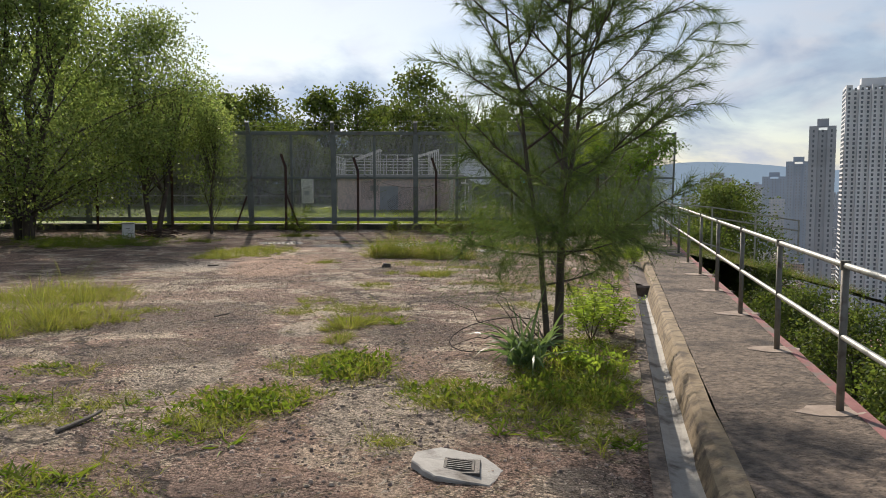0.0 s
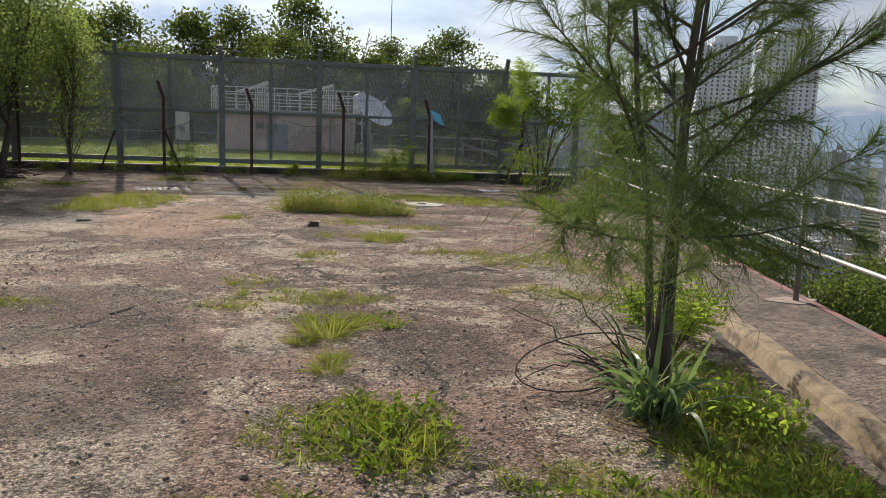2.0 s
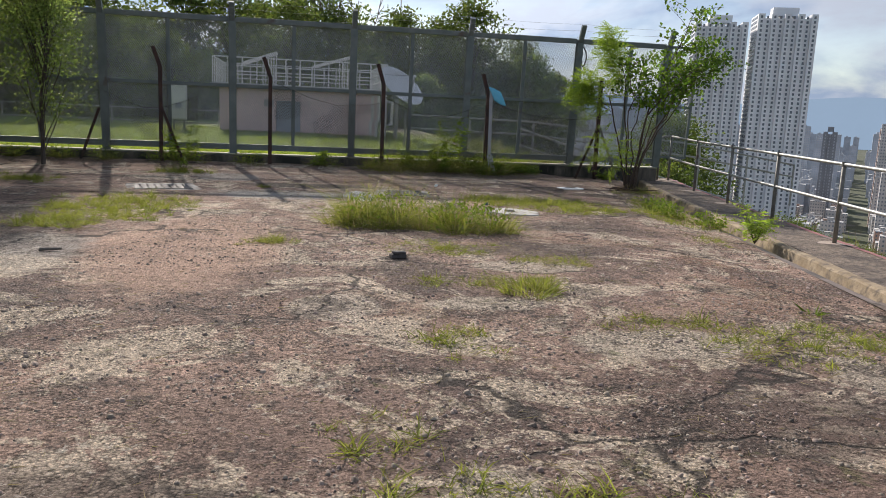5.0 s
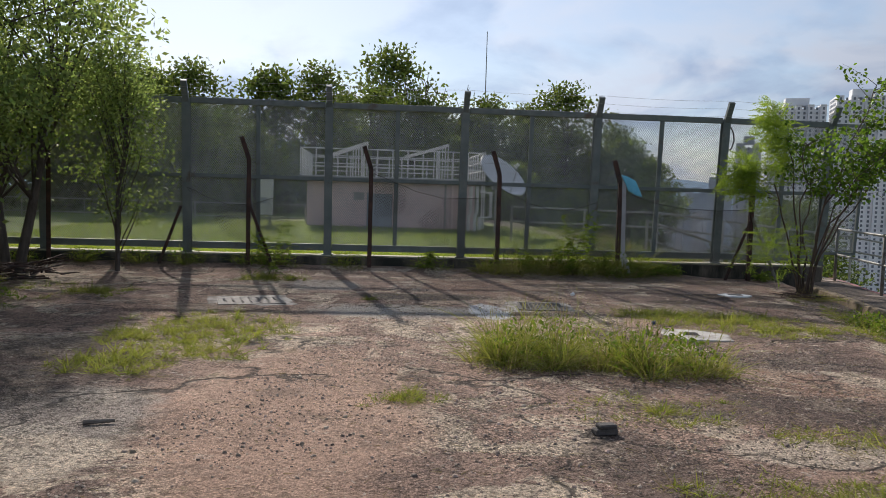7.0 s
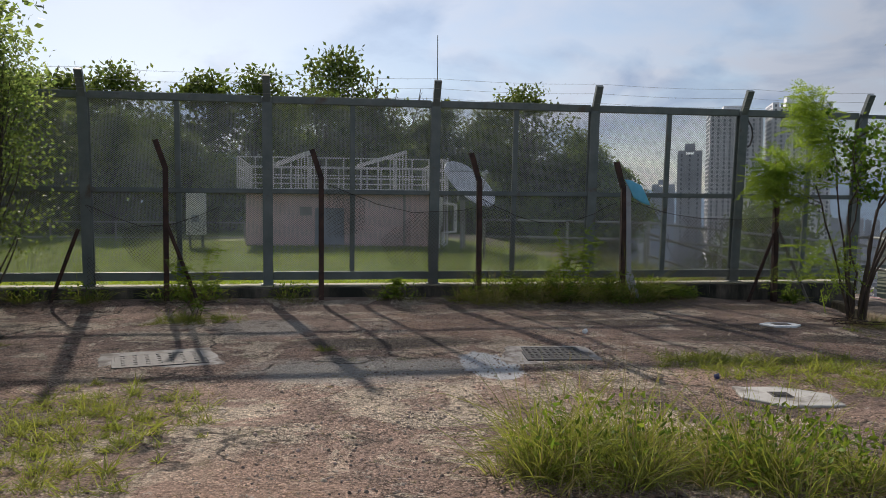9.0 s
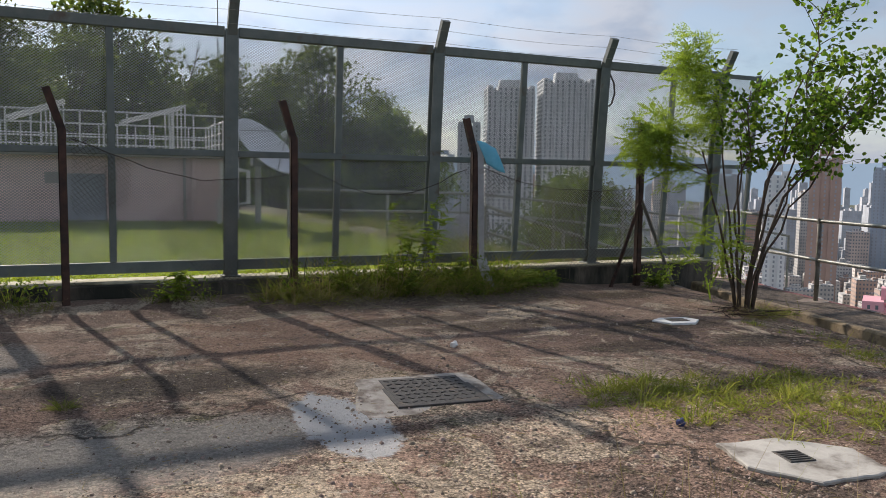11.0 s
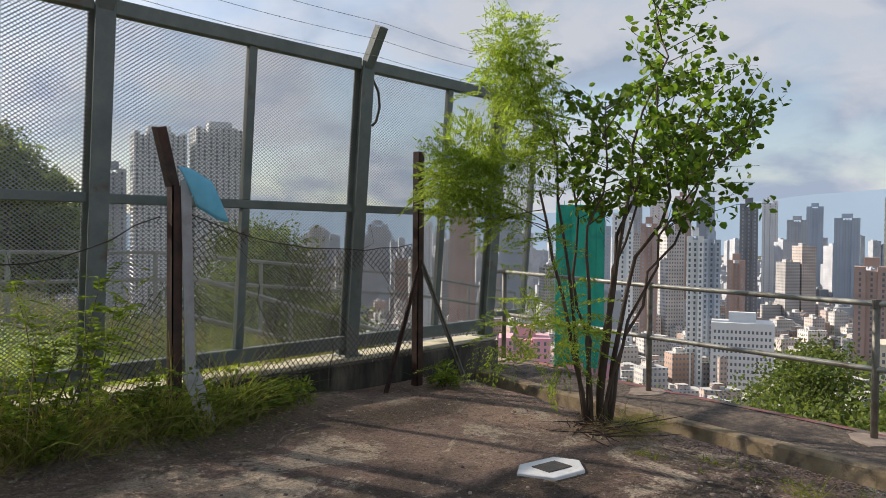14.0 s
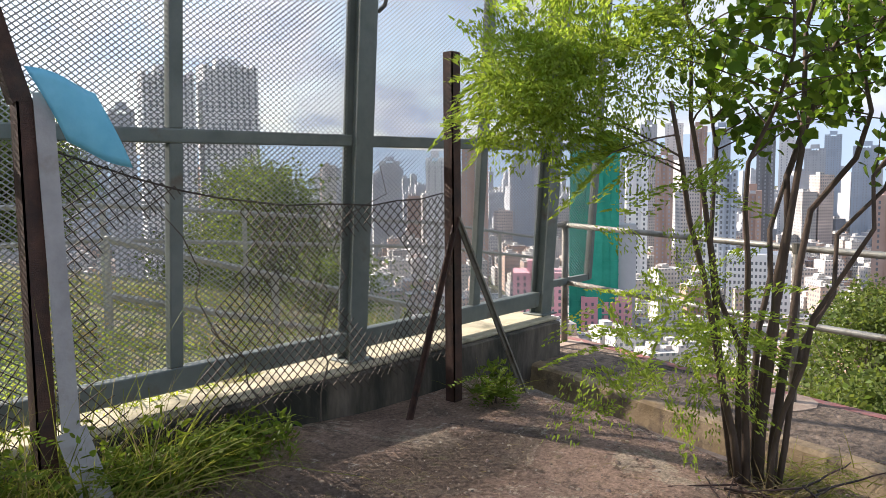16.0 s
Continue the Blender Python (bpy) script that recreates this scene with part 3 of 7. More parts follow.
def build_fence():
    fence = thing("mesh_fence", "tall grey-green steel mesh fence on a low wall", "fence")
    y = FENCE_Y
    for i, x in enumerate(POST_X):
        m = Mesh()                               # H section: two flanges and a web
        prof = [(-0.075, -0.066), (0.075, -0.066), (0.075, -0.052), (0.008, -0.052), (0.008, 0.052), (0.075, 0.052), (0.075, 0.066), (-0.075, 0.066), (-0.075, 0.052), (-0.008, 0.052), (-0.008, -0.052), (-0.075, -0.052)]
        for z in (WALL_TOP, RAIL_TOP + 0.03):
            m.v += [(x + px, y + py, z) for px, py in prof]
        m.f = [(k, (k + 1) % 12, 12 + (k + 1) % 12, 12 + k) for k in range(12)] + [tuple(range(11, -1, -1)), tuple(range(12, 24))]
        part("post", m, M_STEEL, fence)
        part("base_plate", Mesh().box(x - 0.11, x + 0.11, y - 0.11, y + 0.11, WALL_TOP + 0.029, WALL_TOP + 0.042, bevel=0.003), M_STEEL, fence)
        m = Mesh()
        m.bar((x, y - 0.02, RAIL_TOP - 0.05), (x, y - 0.21, RAIL_TOP + 0.34), 0.11, 0.075, up=(0, 1, 0.4))
        part("barbed_wire_arm", m, M_STEEL, fence)
    for a, b in zip(POST_X, POST_X[1:]):
        c = (a + b) / 2 if b < 6 else 5.66
        for z, h, d in ((RAIL_TOP, 0.11, 0.10), (RAIL_MID, 0.075, 0.07), (RAIL_LOW, 0.13, 0.08)):
            part("rail", Mesh().box(a + 0.08, b - 0.08, y - d / 2, y + d / 2, z - h / 2, z + h / 2, bevel=0.006), M_STEEL, fence)
        for z0, z1 in ((RAIL_LOW + 0.066, RAIL_MID - 0.038), (RAIL_MID + 0.038, RAIL_TOP - 0.056)):
            part("mullion", Mesh().box(c - 0.04, c + 0.04, y - 0.03, y + 0.03, z0, z1, bevel=0.006), M_STEEL, fence)
            for p, q in ((a + 0.08, c - 0.041), (c + 0.041, b - 0.08)):
                part("mesh_panel", diamond_mesh(p, q, z0, z1, y + 0.02), M_MESH, fence, "expanded steel mesh")
    for k in range(3):
        m = Mesh()
        f = 0.25 + 0.36 * k
        dy, dz = -0.02 - 0.19 * f, -0.05 + 0.39 * f
        for a, b in zip(POST_X, POST_X[1:]):
            pts = []
            for i in range(9):
                u = i / 8
                pts.append((a + (b - a) * u, y + dy - 0.06, RAIL_TOP + dz + 0.03 - 0.03 * math.sin(math.pi * u)))
            m.tube(pts, 0.0022, 4, False)
            for i in range(1, 22):
                u = i / 22
                x = a + (b - a) * u
                z = RAIL_TOP + dz + 0.03 - 0.03 * math.sin(math.pi * u)
                m.bar((x - 0.012, y + dy - 0.075, z - 0.014), (x + 0.012, y + dy - 0.045, z + 0.014), 0.002, 0.002)
        part("barbed_wire", m, M_GALV, fence)
    # the wing beyond the corner, over the drop
    m = Mesh()
    for z in (0.62, RAIL_MID, RAIL_TOP):
        m.bar((6.67, y, z), (7.36, y, z), 0.05, 0.06)
    m.bar((7.36, y, 0.60), (7.36, y, RAIL_TOP + 0.05), 0.06, 0.05, up=(1, 0, 0))
    part("wing_frame", m, M_STEEL, fence)
    part("wing_mesh", diamond_mesh(6.68, 7.33, 0.66, RAIL_MID - 0.03, y + 0.02), M_MESH, fence)
    part("wing_mesh", diamond_mesh(6.68, 7.33, RAIL_MID + 0.03, RAIL_TOP - 0.03, y + 0.02), M_MESH, fence)
    for ob in fence.children:                        # the whole fence leans a little over the yard
        for v in ob.data.vertices:
            v.co.y += 0.075 * (RAIL_TOP - v.co.z) - 0.08


def diamond_mesh(x0, x1, z0, z1, y, w=0.040, h=0.030, t=0.0046):
    """Expanded metal: two families of slanting flat strands."""
    m = Mesh()
    k = h / w
    for s in (1, -1):
        # lines z = z0 + s*k*(x - c)
        span = (z1 - z0) / k
        c = x0 - span if s > 0 else x0
        end = x1 if s > 0 else x1 + span
        while c < end:
            pa, pb = (c, z0), (c + span, z1)
            if s < 0:
                pa, pb = (c, z0), (c - span, z1)
            (ax, az), (bx, bz) = pa, pb
            lo, hi = max(x0, min(ax, bx)), min(x1, max(ax, bx))
            if hi - lo > 0.005:
                f = lambda xx: az + (bz - az) * (xx - ax) / (bx - ax)
                dy = 0.002 * s
                za, zb = f(lo), f(hi)
                m.add([(lo, y + dy, za - t), (hi, y + dy, zb - t), (hi, y + dy - 0.003 * s, zb + t), (lo, y + dy - 0.003 * s, za + t)], [(0, 1, 2, 3)])
            c += w
    return m


build_fence()


# ---- railing along the walkway ----
def build_railing():
    r = thing("pipe_railing", "galvanised two-rail pipe railing along the walkway edge", "railing")
    ys = [5.79 + 2.19 * k for k in range(-8, 10)]
    for k, y in enumerate(ys):
        x = rail_x(y)
        m = Mesh().tube([(x, y, walk_z(y) - 0.05), (x, y, walk_z(y) + 1.09)], 0.030, 8)
        m.smooth = True
        part("post", m, M_POST, r)
        m = Mesh().tube([(x, y, walk_z(y) + 1.055), (x, y, walk_z(y) + 1.125)], [0.036, 0.036], 10)
        part("fitting", m, M_POST, r)
        ang = random.uniform(-8, 8)
        m = Mesh()
        out = [(x - 0.03 + random.uniform(0.7, 1.25) * 0.27 * math.cos(a), y + random.uniform(0.7, 1.25) * 0.17 * math.sin(a)) for a in [i * 0.6283 + 0.2 for i in range(10)]]
        m.v = [(px, py, walk_z(y) - 0.03) for px, py in out] + [(px, py, walk_z(y) + 0.006) for px, py in out]
        m.f = [(i, (i + 1) % 10, 10 + (i + 1) % 10, 10 + i) for i in range(10)] + [tuple(range(10, 20))]
        part("mortar_pad", m, M_PAD, r, "cracked old mortar pad at the post")
    for z in (1.09, 0.56):
        m = Mesh().tube([(rail_x(y), y, walk_z(y) + z) for y in ys], 0.024, 8)
        m.smooth = True
        part("rail", m, M_GALV, r)
    # the far end bends down and back
    x, y = rail_x(ys[-1]), ys[-1]
    t = walk_z(y) + 1.09
    m = Mesh().tube([(x, y, t), (x - 0.12, y + 0.04, t), (x - 0.2, y + 0.06, t - 0.02), (x - 0.25, y + 0.07, t - 0.09), (x - 0.26, y + 0.075, walk_z(y) - 0.02)], 0.024, 8)
    m.smooth = True
    part("rail_return", m, M_POST, r)


build_railing()


# ---- old angle-iron posts in front of the fence ----
def build_old_posts():
    spots = [(-10.9, 2.52, True), (-8.54, 2.52, True), (-4.95, 2.57, True), (-2.68, 2.47, True), (-0.22, 2.46, True), (2.17, 2.36, True), (4.86, 2.42, False)]
    for x, top, bent in spots:
        y = 25.0
        z0 = yard_z(x, y) - 0.05
        p = thing("old_fence_post", "rusty brown angle-iron post with a bent top" if bent else "rusty brown angle-iron post with braces", "post", (x, y, 0), group="old fence posts")
        bend = top - 0.42 if bent else top
        m = Mesh()
        for dx, dy in ((0.08, 0.008), (0.008, 0.08)):
            m.box(-0.04, -0.04 + dx, -0.04, -0.04 + dy, z0, bend)
        part("shaft", m, M_RUST, p)
        if bent:
            m = Mesh().bar((0, 0, bend - 0.01), (-0.14, -0.05, top), 0.08, 0.012, up=(0, 1, 0)).bar((-0.036, 0.03, bend - 0.01), (-0.176, -0.02, top), 0.008, 0.07, up=(0, 1, 0))
            part("bent_top", m, M_RUST, p)
        for bx in ([0.5] if abs(x + 4.95) < 0.1 else [-0.52, 0.5] if not bent else []):
            zj = 1.33
            m = Mesh().bar((0.01, -0.03, zj), (bx, -0.06 if bx < 0 else -0.25, z0), 0.055, 0.012, up=(0, 1, 0)).bar((0.01, -0.03, zj), (bx, -0.06 if bx < 0 else -0.25, z0), 0.012, 0.05, up=(0, 1, 0))
            part("brace", m, M_RUST if bx < 0 or bent else M_POST, p)
    b = thing("old_fence_post", "rusty brown slanting brace of a fence post", "post", (-6.2, 25.05, 0), group="old fence posts")
    part("brace", Mesh().bar((0, 0, 1.25), (-0.42, -0.08, 0.05), 0.055, 0.012, up=(0, 1, 0)).bar((0, 0, 1.25), (-0.42, -0.08, 0.05), 0.012, 0.05, up=(0, 1, 0)), M_RUST, b)


build_old_posts()


# ---- the compound behind the fence ----
def lawn_z(x, y):
    z = 0.33 + 0.022 * (y - 25.5) if y < 40 else 0.65
    return z - 0.22 * max(0, x - (3.6 - 0.06 * (y - 26))) - 1.2 * smooth(10, 30, x) + 0.04 * noise.noise((x * 0.3, y * 0.3, 2))


def build_compound():
    m = Mesh()
    m.smooth = True
    xs, ys = [-40 + i * 0.8 for i in range(62)], [25.5 + i * 0.7 for i in range(60)]
    for y in ys:
        for x in xs:
            m.v.append((x, y, lawn_z(x, y)))
    n = len(xs)
    for j in range(len(ys) - 1):
        for i in range(n - 1):
            m.f.append((j * n + i, j * n + i + 1, (j + 1) * n + i + 1, (j + 1) * n + i))
    g = mat("mown_lawn", (0.12, 0.185, 0.025), (0.20, 0.27, 0.045), 5.0, 0.9, bump=0.9, bscale=45, spots=(0.24, 0.25, 0.075), spot_scale=0.9, spot_at=(0.52, 0.72), bdist=0.03)
    tagged(part("lawn", m, g), "bright green mown lawn inside the fenced compound", "lawn", kind="structure")


build_compound()


def build_scrub_bank():
    """Bare scrubby soil beside the lawn, along the sloping path."""
    m = Mesh()
    m.smooth = True
    for j in range(40):
        y = 25.61 + j * 0.4
        for i in range(34):
            x = 3.1 - 0.05 * j + 0.5 * noise.noise((0, y * 0.9, 3)) * (i == 0) + i * 0.45
            m.v.append((x, y, lawn_z(x, y) + 0.03 + 0.05 * noise.noise((x * 1.3, y * 1.3, 5)) * (i > 0) - 0.06 * (i == 0)))
    for j in range(39):
        for i in range(33):
            a = j * 34 + i
            m.f.append((a, a + 1, a + 35, a + 34))
    g = mat("scrubby_soil", (0.08, 0.068, 0.045), (0.17, 0.14, 0.095), 3.0, 0.95, bump=0.8, bscale=30, spots=(0.10, 0.12, 0.035), spot_scale=1.3, spot_at=(0.48, 0.6), bdist=0.04)
    tagged(part("scrub_bank", m, g), "bare scrubby soil bank beside the sloping path", "ground", kind="structure")


build_scrub_bank()


def build_house():
    h = thing("pump_house", "low pink rendered pump house with a railed flat roof", "building", (-4.66, 35, 0))
    W, D = 5.3, 4.5
    z0, z1 = 0.3, 1.98
    # walls with an opening for the door
    m = Mesh().box(0, 1.86, 0, 0.2, z0, z1).box(2.68, W, 0, 0.2, z0, z1).box(1.86, 2.68, 0, 0.2, 1.6, z1).box(0, 0.2, 0.2, D, z0, z1).box(W - 0.2, W, 0.2, D, z0, z1).box(0.2, W - 0.2, D - 0.2, D, z0, z1)
    part("wall", m, M_PINK, h)
    d = part("door", Mesh().box(1.87, 2.67, 0.06, 0.10, z0 + 0.25, 1.595, bevel=0.005), M_DOOR, h, "blue-grey steel door")
    part("handle", Mesh().box(1.95, 1.98, 0.02, 0.06, 1.0, 1.12), M_STEEL, d)
    part("step", Mesh().box(1.7, 2.85, -0.5, 0, z0, z0 + 0.24, bevel=0.01), M_SLAB, h)
    part("vent", Mesh().box(1.45, 1.78, -0.01, 0.03, 1.38, 1.62).box(1.47, 1.76, -0.02, -0.01, 1.45, 1.47).box(1.47, 1.76, -0.02, -0.01, 1.53, 1.55), M_SLAB, h)
    part("drainpipe", Mesh().tube([(4.55, -0.06, z0), (4.55, -0.06, z1)], 0.05, 8), M_PINK, h)
    part("drainpipe", Mesh().tube([(4.35, -0.06, z0), (4.35, -0.06, z1)], 0.035, 8), M_SLAB, h)
    part("roof", Mesh().box(-0.28, W + 0.28, -0.28, D + 0.28, z1, z1 + 0.12, bevel=0.01), M_SLAB, h)
    zr = z1 + 0.12
    rail = part("roof_railing", Mesh().box(-0.2, W + 0.2, -0.2, -0.17, zr, zr + 0.02), M_WHITE, h, "white tubular roof railing")
    for side in (-0.18, D + 0.18):
        for i in range(13):
            x = -0.2 + (W + 0.4) * i / 12
            part("post", Mesh().tube([(x, side, zr), (x, side, zr + 0.86)], 0.022, 6), M_WHITE, rail)
        for z in (0.86, 0.58, 0.3):
            part("bar", Mesh().tube([(-0.2, side, zr + z), (W + 0.2, side, zr + z)], 0.02, 6), M_WHITE, rail)
    for x in (-0.2, W + 0.2):
        for i in range(1, 8):
            y = -0.18 + (D + 0.36) * i / 8
            part("post", Mesh().tube([(x, y, zr), (x, y, zr + 0.86)], 0.022, 6), M_WHITE, rail)
        for z in (0.86, 0.58, 0.3):
            part("bar", Mesh().tube([(x, -0.18, zr + z), (x, D + 0.18, zr + z)], 0.02, 6), M_WHITE, rail)
    for x0, x1 in ((0.7, 1.85), (3.05, 4.45)):
        f = part("hatch_guard", Mesh().bar((x0, 0.5, zr + 0.7), (x1, 0.5, zr + 1.12), 0.05, 0.07), M_WHITE, h, "white sloping hatch guard")
        part("hatch_guard", Mesh().bar((x0, 1.4, zr + 0.7), (x1, 1.4, zr + 1.12), 0.05, 0.07), M_WHITE, h, "white sloping hatch guard")
        for i in range(6):
            x = x1 - 0.09 * i
            part("upright", Mesh().tube([(x, 0.5, zr), (x, 0.5, zr + 1.12 - 0.035 * i)], 0.018, 6), M_WHITE, f)
        part("end_rail", Mesh().tube([(x1, 0.5, zr + 1.12), (x1, 1.4, zr + 1.12)], 0.03, 6), M_WHITE, f)
    # caged ladder and pipes at the end
    l = part("ladder", Mesh().tube([(W + 0.35, 0.4, z0), (W + 0.35, 0.4, zr + 0.95)], 0.025, 6).tube([(W + 0.35, 0.9, z0), (W + 0.35, 0.9, zr + 0.95)], 0.025, 6), M_WHITE, h)
    for i in range(9):
        part("rung", Mesh().tube([(W + 0.35, 0.4, z0 + 0.25 + 0.28 * i), (W + 0.35, 0.9, z0 + 0.25 + 0.28 * i)], 0.016, 6), M_WHITE, l)
    part("pipe", Mesh().tube([(W + 0.15, -0.1, z0), (W + 0.15, -0.1, 0.9), (W + 0.5, -0.1, 0.95), (W + 0.5, -0.1, 1.7), (W + 0.15, -0.1, 1.75)], 0.06, 8), M_WHITE, h)


build_house()


def build_dish():
    d = thing("satellite_dish", "large white satellite dish on a pipe mast", "satellite dish", (1.16, 33.6, 0))
    m = Mesh()
    m.smooth = True
    R, tilt = 0.92, pose(0, 0, 2.12, 50, 14, 34)
    for i in range(9):
        r = R * i / 8
        for k in range(32):
            a = 2 * math.pi * k / 32
            m.v.append(tuple(tilt @ Vector((r * math.cos(a), 0.82 * r * math.sin(a), 0.22 * (r / R) ** 2))))
    for i in range(8):
        for k in range(32):
            m.f.append((i * 32 + k, i * 32 + (k + 1) % 32, (i + 1) * 32 + (k + 1) % 32, (i + 1) * 32 + k))
    ob = part("reflector", m, M_DISH, d)
    so = ob.modifiers.new("thickness", "SOLIDIFY")
    so.thickness = 0.025
    part("mast", Mesh().tube([(0, 0.25, 0.3), (0, 0.25, 1.95)], 0.07, 10), M_GALV, d)
    part("mount", Mesh().box(-0.15, 0.15, 0.05, 0.4, 1.82, 2.07, bevel=0.02), M_STEEL, d)
    f = tilt @ Vector((0, -0.1, 0.85))
    part("feed_arm", Mesh().tube([tilt @ Vector((0, -0.72, 0.2)), f], 0.018, 6).tube([tilt @ Vector((0.6, 0.3, 0.15)), f], 0.012, 6).tube([tilt @ Vector((-0.6, 0.3, 0.15)), f], 0.012, 6), M_GALV, d)
    part("feed_horn", Mesh().tube([f, f + (tilt.to_3x3() @ Vector((0, 0.02, -0.16)))], [0.05, 0.065], 10), M_WHITE, d)
    for x in (-0.95, -1.15):
        part("cable_duct", Mesh().tube([(x + 0.3, 0.3, 0.3), (x + 0.3, 0.3, 1.0), (x + 0.36, 0.3, 1.1), (x + 0.36, 0.3, 1.9)], 0.05, 8), M_WHITE, d)


build_dish()


def build_cabinet():
    c = thing("meter_cabinet", "pale grey outdoor meter cabinet on a post by the lawn", "cabinet", (-5.88, 34.4, 0))
    b = part("body", Mesh().box(-0.24, 0.24, -0.15, 0.15, 0.85, 1.95, bevel=0.015), M_WHITE, c)
    part("door", Mesh().box(-0.21, 0.21, -0.17, -0.152, 1.45, 1.92, bevel=0.005), M_WHITE, b)
    part("window", Mesh().box(-0.1, 0.1, -0.178, -0.153, 1.2, 1.38), M_DOOR, b)
    part("lower_door", Mesh().box(-0.21, 0.21, -0.17, -0.152, 0.88, 1.16, bevel=0.005), M_WHITE, b)
    for x in (-0.16, 0.16):
        part("leg", Mesh().box(x - 0.03, x + 0.03, -0.03, 0.03, 0.3, 0.85), M_STEEL, c)


build_cabinet()


def tube_rail(name, label, pts, height, rails, gap, material, r=0.022, group="compound railings"):
    """A tubular railing along points on the ground."""
    t = thing(name, label, "railing", group=group)
    pts = [Vector(p) for p in pts]
    for a, b in zip(pts, pts[1:]):
        n = max(1, round((b - a).length / gap))
        for i in range(n):
            p = a + (b - a) * (i / n)
            part("post", Mesh().tube([p - Vector((0, 0, 1.0)), p + Vector((0, 0, height))], r * 1.15, 6), material, t)
    part("post", Mesh().tube([pts[-1] - Vector((0, 0, 0.3)), pts[-1] + Vector((0, 0, height))], r * 1.15, 6), material, t)
    for h in rails:
        part("rail", Mesh().tube([p + Vector((0, 0, h)) for p in pts], r, 6), material, t)
    return t


tube_rail("lawn_railing", "low galvanised railing at the back of the lawn", [(-30, 37.5, 0.35), (-12, 36.8, 0.35), (-4.8, 36.2, 0.35)], 0.85, (0.8, 0.36), 1.9, M_GALV)
tube_rail("path_railing", "galvanised railing beside a sloping path in the compound", [(1.0, 30.3, 0.35), (4.8, 30.0, 0.30), (10.2, 30.0, -0.2), (13.5, 30.0, -0.7)], 1.02, (1.0, 0.62), 1.8, M_GALV, 0.028)
tube_rail("path_railing", "galvanised railing beside a sloping path in the compound", [(3.6, 27.4, 0.22), (6.7, 27.4, -0.68), (10.5, 27.7, -1.7)], 0.95, (0.93, 0.5), 1.8, M_GALV, 0.03)


# ---- plants: helpers ----
RNG = np.random.default_rng(7)


def bulk(name, V, faces, material):
    """Mesh of many alike pieces: V (pieces, verts, 3) and the faces of one piece, all of one size."""
    n, k, _ = V.shape
    F = np.asarray(faces, dtype=np.int32)
    idx = (np.arange(n, dtype=np.int32)[:, None, None] * k + F[None]).reshape(-1)
    me = bpy.data.meshes.new(name)
    me.vertices.add(n * k)
    me.vertices.foreach_set("co", V.astype(np.float32).reshape(-1))
    me.loops.add(len(idx))
    me.loops.foreach_set("vertex_index", idx)
    nf = n * len(F)
    me.polygons.add(nf)
    me.polygons.foreach_set("loop_start", np.arange(nf, dtype=np.int32) * F.shape[1])
    me.materials.append(material)
    me.update(calc_edges=True)
    return me


def unit(a):
    return a / np.maximum(np.linalg.norm(a, axis=-1, keepdims=True), 1e-9)


def rand_dirs(n):
    return unit(RNG.normal(size=(n, 3)))


def blades(P, D, L, W, droop, segs=3):
    """Drooping tapering blades from points P along D."""
    n = len(P)
    side = unit(np.cross(D, rand_dirs(n)))
    rows = []
    for i in range(segs):
        s = i / segs
        c = P + D * (L * s)[:, None] + np.array([0, 0, -1.0]) * (droop * L * s * s)[:, None]
        w = (W * (1 - s) ** 0.6)[:, None] * side * 0.5
        rows += [c - w, c + w]
    rows.append(P + D * L[:, None] + np.array([0, 0, -1.0]) * (droop * L)[:, None])
    V = np.stack(rows, axis=1)
    f = []
    for i in range(segs - 1):
        a = 2 * i
        f += [(a, a + 1, a + 3), (a, a + 3, a + 2)]
    f.append((2 * segs - 2, 2 * segs - 1, 2 * segs))
    return V, f


def far_leaves(P, D, L, W):
    """Plain pointed leaves for trees far off."""
    side = unit(np.cross(D, rand_dirs(len(P)))) * W[:, None] * 0.5
    mid = P + D * L[:, None] * 0.45
    return np.stack([P, mid + side, P + D * L[:, None], mid - side], axis=1)


LEAF_F = [(0, 1, 2, 3), (0, 3, 4, 5)]


def leaves(P, D, L, W, fold=0.25):
    """Folded oval leaves."""
    n = len(P)
    side = unit(np.cross(D, rand_dirs(n)))
    up = np.cross(side, D)
    L, W = L[:, None], W[:, None]
    lift = up * W * fold
    return np.stack([P, P + D * L * 0.28 + side * W * 0.48 + lift, P + D * L * 0.68 + side * W * 0.40 + lift, P + D * L, P + D * L * 0.68 - side * W * 0.40 + lift, P + D * L * 0.28 - side * W * 0.48 + lift], axis=1)


def limb(m, p, d, length, r0, r1, bend=(0, 0, 0), wob=0.06, n=6, sides=6):
    """A bent tapering limb; returns its points."""
    p, d = Vector(p), Vector(d).normalized()
    pts = []
    for i in range(n):
        u = i / (n - 1)
        q = p + d * length * u + Vector(bend) * length * u * u
        if 0 < i:
            q += Vector((random.uniform(-1, 1), random.uniform(-1, 1), random.uniform(-0.5, 0.5))) * wob * length * u * 0.4
        pts.append(q)
    m.tube(pts, [r0 + (r1 - r0) * i / (n - 1) for i in range(n)], sides)
    return pts


def on_line(pts, u):
    k = min(int(u * (len(pts) - 1)), len(pts) - 2)
    return pts[k].lerp(pts[k + 1], u * (len(pts) - 1) - k)


